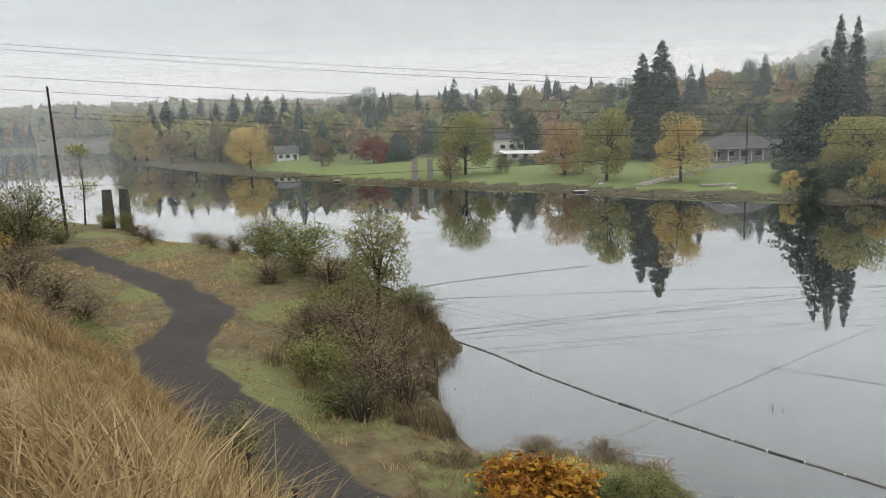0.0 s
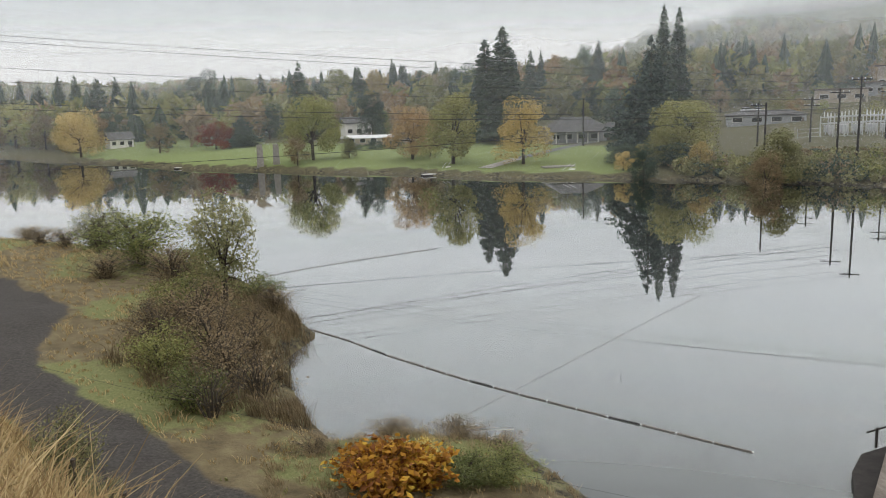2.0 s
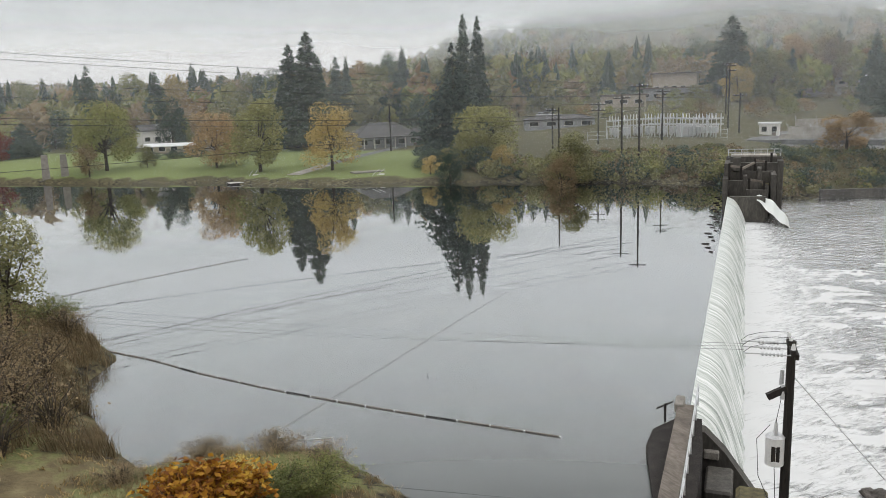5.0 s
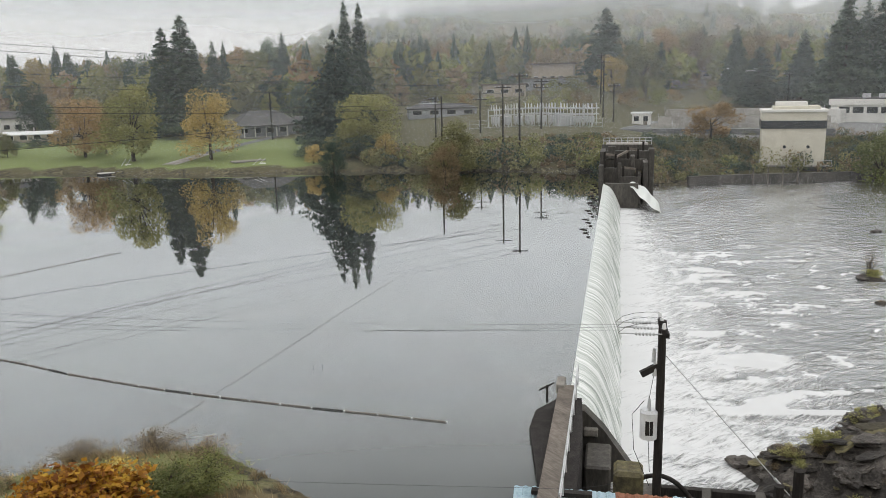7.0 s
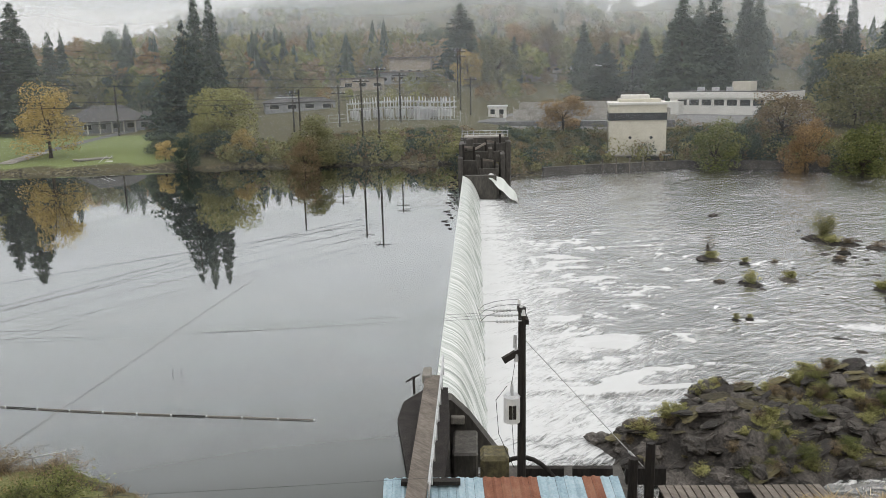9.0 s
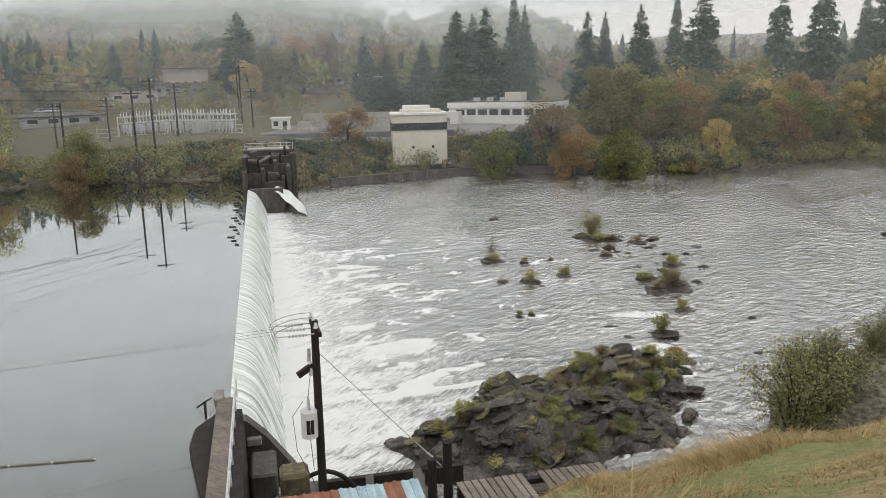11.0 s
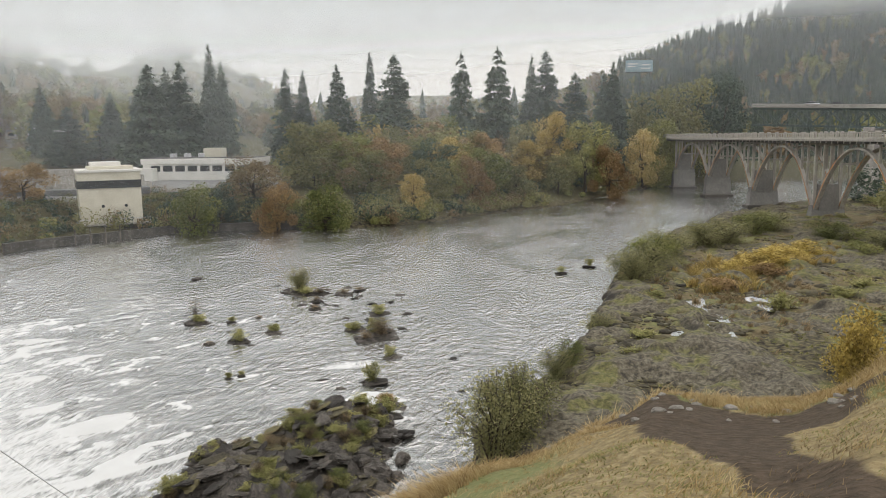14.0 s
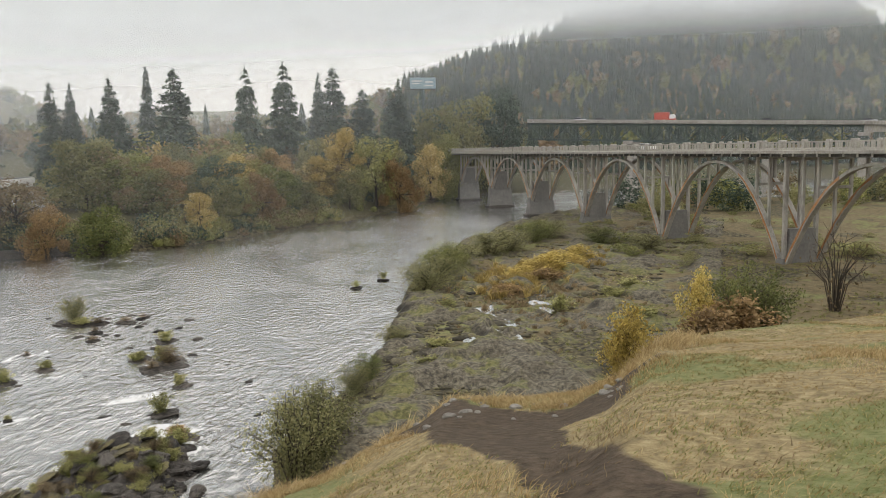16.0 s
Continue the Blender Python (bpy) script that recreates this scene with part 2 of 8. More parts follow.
M = {
    "conifer": surface("conifer_needles", [(0.032, 0.05, 0.038), (0.07, 0.098, 0.07), (0.12, 0.15, 0.1)], 0.25, spread=0.45, leaf=True, bump=0),
    "blue_conifer": surface("bluish_needles", [(0.045, 0.062, 0.055), (0.08, 0.108, 0.092), (0.13, 0.16, 0.13)], 0.25, spread=0.45, leaf=True, bump=0),
    "green": surface("green_leaves", [(0.085, 0.1, 0.036), (0.17, 0.185, 0.065), (0.3, 0.285, 0.11)], 0.3, spread=0.5, leaf=True, bump=0),
    "olive": surface("olive_leaves", [(0.1, 0.102, 0.048), (0.185, 0.183, 0.084), (0.29, 0.275, 0.13)], 0.3, spread=0.5, leaf=True, bump=0),
    "yellow": surface("yellowing_leaves", [(0.14, 0.14, 0.055), (0.27, 0.265, 0.105), (0.43, 0.41, 0.19)], 0.3, spread=0.5, leaf=True, bump=0),
    "gold": surface("golden_leaves", [(0.22, 0.165, 0.06), (0.42, 0.32, 0.12), (0.6, 0.48, 0.22)], 0.3, spread=0.5, leaf=True, bump=0),
    "orange": surface("orange_leaves", [(0.15, 0.1, 0.05), (0.29, 0.195, 0.095), (0.42, 0.3, 0.16)], 0.3, spread=0.5, leaf=True, bump=0),
    "red": surface("red_leaves", [(0.1, 0.02, 0.016), (0.24, 0.05, 0.028), (0.34, 0.1, 0.04)], 0.3, spread=0.5, leaf=True, bump=0),
    "rust": surface("rusty_twigs", [(0.12, 0.092, 0.052), (0.25, 0.19, 0.11), (0.38, 0.295, 0.18)], 0.4, spread=0.5, leaf=True, bump=0),
    "bark": surface("bark", [(0.03, 0.025, 0.02), (0.07, 0.058, 0.046), (0.12, 0.1, 0.08)], 1.5, bump=0.6, stretch=(1, 1, 0.3)),
    "straw": surface("dry_grass", [(0.2, 0.13, 0.06), (0.41, 0.3, 0.145), (0.6, 0.48, 0.27)], 0.5, spread=0.6, leaf=True, bump=0),
    "grass": surface("green_grass", [(0.16, 0.165, 0.06), (0.26, 0.265, 0.105), (0.37, 0.355, 0.165)], 0.5, spread=0.6, leaf=True, bump=0),
    "concrete": surface("weathered_concrete", [(0.2, 0.185, 0.165), (0.37, 0.35, 0.315), (0.5, 0.48, 0.44)], 0.35, bump=0.35, stretch=(1, 1, 0.35)),
    "pale_concrete": surface("pale_concrete", [(0.26, 0.245, 0.215), (0.42, 0.4, 0.355), (0.55, 0.525, 0.475)], 0.5, bump=0.3),
    "grey_concrete": surface("smooth_grey_concrete", [(0.14, 0.135, 0.13), (0.2, 0.195, 0.185), (0.28, 0.27, 0.25)], 0.3, bump=0.2),
    "dark_concrete": surface("wet_dark_concrete", [(0.03, 0.028, 0.026), (0.075, 0.07, 0.062), (0.15, 0.14, 0.12)], 0.5, rough=0.6, bump=0.5, stretch=(1, 1, 0.35)),
    "rust_concrete": surface("rust_stained_concrete", [(0.24, 0.1, 0.035), (0.42, 0.21, 0.09), (0.5, 0.38, 0.27)], 0.5, bump=0.35),
    "rock": surface("black_basalt", [(0.01, 0.0095, 0.009), (0.035, 0.031, 0.027), (0.14, 0.125, 0.11)], 0.9, rough=0.62, bump=1.0, spread=0.45),
    "green_steel": surface("green_painted_steel", [(0.045, 0.068, 0.06), (0.08, 0.112, 0.1), (0.13, 0.17, 0.155)], 0.8, rough=0.6, bump=0.1),
    "steel": surface("galvanised_steel", [(0.42, 0.43, 0.44), (0.56, 0.57, 0.58), (0.68, 0.69, 0.7)], 2.0, rough=0.5, metal=0.25, bump=0.05),
    "white_paint": surface("white_painted_wall", [(0.58, 0.57, 0.53), (0.72, 0.71, 0.67), (0.8, 0.79, 0.75)], 0.5, bump=0.1),
    "white_metal": surface("white_enamel", [(0.6, 0.61, 0.61), (0.74, 0.75, 0.75), (0.82, 0.82, 0.82)], 1.5, rough=0.4, bump=0.03, spec=0.5),
    "cream": surface("cream_wall", [(0.5, 0.47, 0.38), (0.62, 0.59, 0.49), (0.7, 0.67, 0.57)], 0.5, bump=0.1),
    "roof": surface("dark_shingle", [(0.05, 0.05, 0.052), (0.09, 0.088, 0.088), (0.14, 0.135, 0.13)], 1.2, bump=0.5),
    "brown_roof": surface("brown_shingle", [(0.08, 0.065, 0.055), (0.14, 0.115, 0.1), (0.2, 0.17, 0.15)], 1.2, bump=0.5),
    "grey_wall": surface("grey_siding", [(0.2, 0.21, 0.22), (0.3, 0.31, 0.32), (0.4, 0.41, 0.41)], 0.8, bump=0.2),
    "tan_wall": surface("tan_siding", [(0.26, 0.22, 0.18), (0.38, 0.33, 0.27), (0.46, 0.41, 0.35)], 0.8, bump=0.2),
    "glass": surface("dark_window_glass", [(0.02, 0.022, 0.024), (0.035, 0.038, 0.04)], 0.5, rough=0.08, bump=0, spec=0.6),
    "dark": surface("black_creosoted_wood", [(0.012, 0.011, 0.01), (0.026, 0.023, 0.021), (0.05, 0.045, 0.04)], 2.0, bump=0.4, stretch=(1, 1, 0.15)),
    "wood": surface("weathered_planks", [(0.07, 0.06, 0.05), (0.15, 0.13, 0.11), (0.25, 0.22, 0.19)], 1.5, bump=0.4, spread=0.35, stretch=(1, 0.25, 1)),
    "pale_wood": surface("bleached_dock_planks", [(0.4, 0.39, 0.36), (0.55, 0.54, 0.5), (0.66, 0.65, 0.61)], 1.5, bump=0.3, spread=0.2),
    "asphalt": surface("worn_asphalt", [(0.09, 0.09, 0.092), (0.14, 0.14, 0.14), (0.2, 0.2, 0.2)], 0.4, bump=0.3),
    "tin": surface("pale_blue_tin", [(0.2, 0.3, 0.36), (0.32, 0.44, 0.5), (0.45, 0.55, 0.6)], 1.2, rough=0.5, bump=0.1, spread=0.3),
    "rusty_tin": surface("rusty_tin", [(0.13, 0.05, 0.03), (0.24, 0.1, 0.06), (0.3, 0.16, 0.1)], 2.0, rough=0.7, bump=0.2, spread=0.3),
    "wire": surface("black_wire", [(0.02, 0.02, 0.02), (0.05, 0.05, 0.05)], 3.0, rough=0.6, bump=0),
    "tyre": surface("tyre_rubber", [(0.015, 0.015, 0.015), (0.03, 0.03, 0.03)], 5.0, bump=0.1),
    "red_paint": surface("faded_red_paint", [(0.4, 0.06, 0.04), (0.5, 0.1, 0.07), (0.56, 0.16, 0.12)], 1.0, rough=0.4, bump=0, spec=0.5),
    "dark_paint": surface("dark_car_paint", [(0.03, 0.035, 0.04), (0.05, 0.055, 0.06)], 1.0, rough=0.25, bump=0, spec=0.6),
    "flame": surface("flame_coloured_leaves", [(0.16, 0.06, 0.015), (0.4, 0.2, 0.025), (0.55, 0.4, 0.06)], 0.6, spread=0.7, leaf=True, bump=0),
    "lemon": surface("lemon_leaves", [(0.22, 0.16, 0.045), (0.43, 0.33, 0.095), (0.6, 0.49, 0.18)], 0.5, spread=0.5, leaf=True, bump=0),
    "mossy_rock": surface("mossy_broken_rock", [(0.018, 0.016, 0.013), (0.07, 0.062, 0.04), (0.17, 0.15, 0.075)], 0.5, rough=0.8, bump=0.8, spread=0.55),
    "stone": surface("pale_stone", [(0.14, 0.13, 0.12), (0.24, 0.225, 0.2), (0.34, 0.32, 0.29)], 1.4, bump=0.6, spread=0.3),
}
# ---------------------------------------------------------------- lie of the land
EYE = 15.8          # the lens above the upper pool
LOW = -3.6          # level of the river under the dam
NEAR = [(-900, 560), (-500, 500), (-300, 400), (-180, 285), (-100, 180), (-62, 134), (-49, 124), (-33, 104), (-23, 97), (-12, 86), (-5, 74), (-1, 62),
        (1, 54), (-1, 50), (-1, 45), (0, 39), (1, 36), (5, 36), (9, 34), (11, 27), (15, 23), (21, 22), (25, 17), (33, 13), (38, 10), (45, 7),
        (50, 8), (63, 4), (77, 1), (87, 0), (100, -1), (118, -3), (149, -11), (172, -20), (203, -36), (232, -60), (252, -130), (262, -220), (300, -700)]
FAR = [(520, -700), (350, -150), (308, -33), (270, -12), (207, 14), (190, 27), (171, 37), (162, 45), (157, 58), (156, 66), (145, 86), (125, 98),
       (112, 103), (99, 104), (89, 116), (74, 131), (60, 142), (48, 149), (36, 158), (29, 166), (24, 175), (9, 183), (-6, 198), (-28, 217), (-49, 249),
       (-72, 270), (-109, 324), (-149, 375), (-170, 440), (-200, 540), (-260, 690), (-287, 708), (-344, 640), (-500, 625), (-900, 700)]
BRINK_AZ = [-180, -100, -60, -40, -29.7, -27.6, -22.8, -18.4, -14, -6, 10, 55, 70, 78, 86, 95, 99, 104, 107, 110, 117, 124, 140, 180]
BRINK_R = [90, 80, 60, 38, 32, 26, 20.2, 14.2, 10.2, 8.7, 8.8, 9, 11, 12.2, 13.9, 17.6, 17.6, 18.2, 19.6, 23.8, 27, 29, 50, 90]
HILLS = [(41, 1700, 185, 330), (60, 2300, 190, 260), (76, 2600, 120, 400), (114, 760, 152, 172), (135, 700, 150, 260), (-12, 2600, 45, 900)]
ROAD = [(-44, 92), (-29.5, 74.4), (-22.9, 66.3), (-19.2, 60.4), (-17.8, 56.6), (-17.9, 53.5), (-18, 50.5), (-16.6, 46.2), (-14.2, 41.9), (-11.9, 38.6), (-9.6, 35.6), (-7.4, 32.4), (-5.2, 28.6), (2, 22), (8, 18)]
# outline of the bare earth where the path comes down to the brink
TRAIL = [(17.2, -0.4), (17.6, -1.6), (16.4, -2.2), (14.2, -3.1), (14.2, -3.7), (16.5, -5.2), (16.2, -5.9), (12.6, -4.2), (11, -3.6), (10.4, -2.5), (8, -2.25), (6.2, -2.2), (5.5, -2.45), (4.4, -2.3), (2.5, -2.6), (1.2, -2.3), (2.6, -1.5), (5, -1.3), (6, -1.4), (6.9, -1.35), (7.9, -1.1), (9.6, -0.95), (12.5, -0.7), (15, -0.2)]


def smooth(a, b, v):
    q = np.clip((v - a) / (b - a), 0, 1)
    return q * q * (3 - 2 * q)


def line_distance(px, py, line):
    best = np.full(np.shape(px), 1e9)
    for (ax, ay), (bx, by) in zip(line[:-1], line[1:]):
        dx, dy = bx - ax, by - ay
        q = np.clip(((px - ax) * dx + (py - ay) * dy) / (dx * dx + dy * dy), 0, 1)
        best = np.minimum(best, np.hypot(px - ax - q * dx, py - ay - q * dy))
    return best


def inside(px, py, poly):
    odd = np.zeros(np.shape(px), bool)
    for (ax, ay), (bx, by) in zip(poly, poly[1:] + poly[:1]):
        if ay != by:
            odd ^= ((ay > py) != (by > py)) & (px < (bx - ax) * (py - ay) / (by - ay) + ax)
    return odd


def wavy(px, py, size, seed=0):
    """Smooth value noise, -1 to 1."""
    gx, gy = px / size + 37.3 * seed, py / size - 91.7 * seed
    ix, iy = np.floor(gx), np.floor(gy)
    fx, fy = gx - ix, gy - iy
    fx, fy = fx * fx * (3 - 2 * fx), fy * fy * (3 - 2 * fy)

    def cell(a, b):
        v = np.sin(a * 127.1 + b * 311.7 + seed * 17.3) * 43758.5453
        return (v - np.floor(v)) * 2 - 1
    top = cell(ix, iy) * (1 - fx) + cell(ix + 1, iy) * fx
    low = cell(ix, iy + 1) * (1 - fx) + cell(ix + 1, iy + 1) * fx
    return top * (1 - fy) + low * fy


def lie(px, py):
    """Height of the ground and what covers it."""
    px, py = np.asarray(px, float), np.asarray(py, float)
    dn, df = line_distance(px, py, NEAR), line_distance(px, py, FAR)
    wet = inside(px, py, NEAR + FAR)
    d = np.where(wet, -np.minimum(dn, df), np.minimum(dn, df))
    d = d + wavy(px, py, 9, 1) * np.clip(np.minimum(dn, df) * 0.3, 0, 0.8)
    near = dn < df
    s = (px - py + 3) / 1.414
    level = np.where(wet, LOW * smooth(-0.2, 0.2, s), LOW * smooth(-6, 12, s))
    az, r = np.degrees(np.arctan2(px, py)), np.hypot(px, py)
    land = np.maximum(d, 0)
    up = 1 - smooth(-6, 12, s)
    # near bank: a low bench under a grassy bluff
    bench = level + up * (1.9 * (1 - np.exp(-land / 3.5)) + 0.015 * land) + (1 - up) * (1.1 * (1 - np.exp(-land / 2.0)) + 0.006 * land)
    bench = bench + 0.22 * wavy(px, py, 5, 2) * smooth(0.5, 4, land) + 0.12 * wavy(px, py, 1.7, 3) * smooth(0.5, 3, land)
    rocky = (1 - up) * smooth(-20, 30, 90 - az)
    brink = np.interp(az, BRINK_AZ, BRINK_R) * (1 + 0.04 * wavy(az, 0 * az, 5, 5))
    steep = np.interp(az, [-180, -20, 30, 60, 92, 104, 125, 180], [0.7, 0.75, 1.0, 1.3, 1.0, 0.55, 0.35, 0.3])
    q = r / brink
    top = 14.2 - 4.2 * np.clip(q, 0, 1) ** 1.25
    hill = np.where(q < 1, top, 10 - steep * (r - brink) * np.clip(0.45 + (r - brink) / 8, 0, 1))
    hill = hill + 0.16 * wavy(px, py, 2.6, 4) + 0.07 * wavy(px, py, 0.9, 6)
    hill = np.where(d < 0, np.minimum(hill, level - 1), hill)
    bluff = smooth(-0.4, 0.6, hill - bench)
    z_near = np.maximum(hill, bench)
    # far bank: lawns and yards that rise to the hills
    yard = smooth(28, 40, az)
    rise = (1 - yard) * (1.0 * (1 - np.exp(-land / 1.5)) + 0.05 * np.minimum(land, 70) + 0.03 * np.clip(land - 70, 0, 200))
    rise = rise + yard * (5.2 * (1 - np.exp(-land / 11)) + 0.03 * np.clip(land - 40, 0, 250))
    slope = smooth(0, 30, az) * np.clip(land - 60, 0, 400) * 0.035 * (1 - smooth(50, 75, az))
    high = 0
    for a, rr, h, w in HILLS:
        cx, cy = rr * np.sin(np.radians(a)), rr * np.cos(np.radians(a))
        high = np.maximum(high, h * np.exp(-((px - cx) ** 2 + (py - cy) ** 2) / (2 * w * w)))
    high = high * smooth(60, 350, land) * (1 + 0.15 * wavy(px, py, 120, 7))
    z_far = LOW * smooth(-6, 12, s) + rise + slope + high + 0.25 * wavy(px, py, 14, 8) * smooth(2, 12, land)
    z_far = z_far - LOW * smooth(-6, 12, s) * smooth(2, 16, land) * yard * 0.6
    pad = 1 - smooth(9, 14, np.hypot(px - 144, py - 96.5))
    z_far = z_far * (1 - pad) + np.minimum(z_far, -1.4) * pad
    z = np.where(near, z_near, z_far)
    z = np.where(d < 0, level - 1.6 * (1 - np.exp(np.minimum(d, 0) / 1.5)), z)
    road = near * (1 - smooth(1.2, 2.7, line_distance(px, py, ROAD) + 0.5 * wavy(px, py, 3, 9)))
    rim = line_distance(px, py, TRAIL + TRAIL[:1])
    trail = near * bluff * smooth(-0.18, 0.18, np.where(inside(px, py, TRAIL), rim, -rim) + 0.16 * wavy(px, py, 1.1, 10) + 0.08 * wavy(px, py, 0.35, 17))
    paved = (~near) * smooth(23, 26, d + 2 * wavy(px, py, 9, 16)) * (1 - smooth(66, 70, d)) * smooth(46, 47.5, az) * (1 - smooth(66, 69, az))
    lawn = (~near) * smooth(2.4, 4.2, d) * (1 - smooth(44, 66, d + 8 * wavy(px, py, 20, 11))) * (1 - smooth(22, 27, az)) * smooth(-16, -11, az)
    green = near * (1 - bluff) * up * smooth(0.1, 0.7, wavy(px, py, 7, 12) + 0.25) + near * bluff * smooth(55, 75, az) * 0.85 * smooth(-0.3, 0.5, wavy(px, py, 2.2, 14))
    green = green + near * (1 - bluff) * (1 - up) * 0.6 * smooth(-0.1, 0.5, wavy(px, py, 5, 15)) * smooth(1, 6, land)
    rock = near * (1 - bluff) * (1 - up) * smooth(-0.25, 0.35, wavy(px, py, 6, 13) + 0.25 - 0.012 * land + 0.6 * (d < 5)) + np.where(near, (d < 1.2) * 0.6, 0.95 * (1 - smooth(0.8, 2.8, d)))
    return z, {"paved": paved, "road": road, "trail": trail, "lawn": lawn, "green": green, "rock": np.clip(rock, 0, 1), "dry": near * bluff, "far": (~near) * 1.0 * smooth(0.5, 2, d)}


def ground_z(px, py):
    return float(lie(np.array([px]), np.array([py]))[0][0])
# ---------------------------------------------------------------- ground
def ground_material():
    mat = bpy.data.materials.new("river_country_ground")
    mat.use_nodes = True
    nodes, links = mat.node_tree.nodes, mat.node_tree.links
    bsdf = nodes["Principled BSDF"]
    bsdf.inputs["Roughness"].default_value, bsdf.inputs["Specular IOR Level"].default_value = 0.92, 0.2
    co = nodes.new("ShaderNodeTexCoord")
    tex = {}
    for key, scale, detail in (("coarse", 0.12, 5.0), ("mid", 0.9, 6.0), ("fine", 7.0, 5.0), ("stony", 1.7, 9.0)):
        tex[key] = node(nodes, "ShaderNodeTexNoise", Scale=scale, Detail=detail, Roughness=0.62)
        links.new(co.outputs["Object"], tex[key].inputs["Vector"])

    def ramp(source, colours, lo=0.3, hi=0.7):
        r = nodes.new("ShaderNodeValToRGB")
        while len(r.color_ramp.elements) < len(colours):
            r.color_ramp.elements.new(0.5)
        for i, c in enumerate(colours):
            r.color_ramp.elements[i].position, r.color_ramp.elements[i].color = lo + (hi - lo) * i / (len(colours) - 1), (*c, 1)
        links.new(source, r.inputs["Fac"])
        return r.outputs["Color"]

    def blend(below, above, cover, ragged=0.5):
        attr = node(nodes, "ShaderNodeAttribute", attribute_name=cover)
        off = node(nodes, "ShaderNodeMath", operation="MULTIPLY_ADD")
        off.inputs[1].default_value, off.inputs[2].default_value = ragged * 2, -ragged
        links.new(tex["mid"].outputs["Fac"], off.inputs[0])
        add = node(nodes, "ShaderNodeMath", operation="ADD")
        links.new(attr.outputs["Fac"], add.inputs[0])
        links.new(off.outputs[0], add.inputs[1])
        gate = node(nodes, "ShaderNodeMapRange", interpolation_type="SMOOTHSTEP")
        gate.inputs["From Min"].default_value, gate.inputs["From Max"].default_value = 0.3, 0.7
        links.new(add.outputs[0], gate.inputs["Value"])
        m = node(nodes, "ShaderNodeMix", data_type="RGBA")
        links.new(gate.outputs["Result"], m.inputs["Factor"])
        links.new(below, m.inputs["A"])
        links.new(above, m.inputs["B"])
        return m.outputs["Result"]
    colour = ramp(tex["mid"].outputs["Fac"], [(0.075, 0.06, 0.033), (0.14, 0.112, 0.062), (0.2, 0.165, 0.09)])
    colour = blend(colour, ramp(tex["fine"].outputs["Fac"], [(0.06, 0.055, 0.03), (0.09, 0.085, 0.045), (0.13, 0.115, 0.06)]), "far", 0.3)
    colour = blend(colour, ramp(tex["fine"].outputs["Fac"], [(0.13, 0.1, 0.055), (0.24, 0.19, 0.1), (0.36, 0.3, 0.17)]), "dry", 0.4)
    colour = blend(colour, ramp(tex["fine"].outputs["Fac"], [(0.1, 0.12, 0.04), (0.16, 0.17, 0.07), (0.23, 0.21, 0.1)]), "green", 0.7)
    colour = blend(colour, ramp(tex["fine"].outputs["Fac"], [(0.12, 0.155, 0.055), (0.175, 0.215, 0.08), (0.23, 0.26, 0.105)]), "lawn", 0.2)
    colour = blend(colour, ramp(tex["stony"].outputs["Fac"], [(0.014, 0.013, 0.011), (0.06, 0.052, 0.036), (0.12, 0.108, 0.058), (0.2, 0.175, 0.11)], 0.36, 0.66), "rock", 0.6)
    colour = blend(colour, ramp(tex["fine"].outputs["Fac"], [(0.036, 0.026, 0.017), (0.068, 0.051, 0.035), (0.11, 0.084, 0.06)]), "trail", 0.5)
    colour = blend(colour, ramp(tex["fine"].outputs["Fac"], [(0.032, 0.029, 0.026), (0.056, 0.051, 0.046), (0.09, 0.082, 0.073)]), "road", 0.45)
    colour = blend(colour, ramp(tex["mid"].outputs["Fac"], [(0.15, 0.15, 0.148), (0.2, 0.2, 0.196), (0.26, 0.256, 0.248)]), "paved", 0.15)
    links.new(colour, bsdf.inputs["Base Color"])
    rel = node(nodes, "ShaderNodeBump", Strength=0.55, Distance=0.12)
    links.new(tex["fine"].outputs["Fac"], rel.inputs["Height"])
    links.new(rel.outputs["Normal"], bsdf.inputs["Normal"])
    return mat


def build_ground():
    az = np.radians(np.concatenate([np.arange(-180, -50, 5.0), np.arange(-50, 140, 0.35), np.arange(140, 180, 5.0)]))
    r = np.concatenate([np.linspace(0.001, 12, 46), 12 * 1.021 ** np.arange(1, 275)])
    rr, aa = np.meshgrid(r, az, indexing="ij")
    px, py = (rr * np.sin(aa)).ravel(), (rr * np.cos(aa)).ravel()
    z, cover = lie(px, py)
    n, k = len(r), len(az)
    i, j = np.meshgrid(np.arange(n - 1), np.arange(k), indexing="ij")
    a, b = (i * k + j).ravel(), (i * k + (j + 1) % k).ravel()
    quads = np.stack([a, a + k, b + k, b], 1)
    verts = np.stack([px, py, z], 1)
    me = quick_mesh("ground", verts, quads, ground_material())
    me.polygons.foreach_set("use_smooth", [True] * len(me.polygons))
    for key, value in cover.items():
        layer = me.attributes.new(key, "FLOAT", "POINT")
        layer.data.foreach_set("value", np.asarray(value).astype(np.float32))
    tagged(new("ground", me), "grassy bluff, river banks, lawns and wooded hills", "ground", kind="structure")


build_ground()


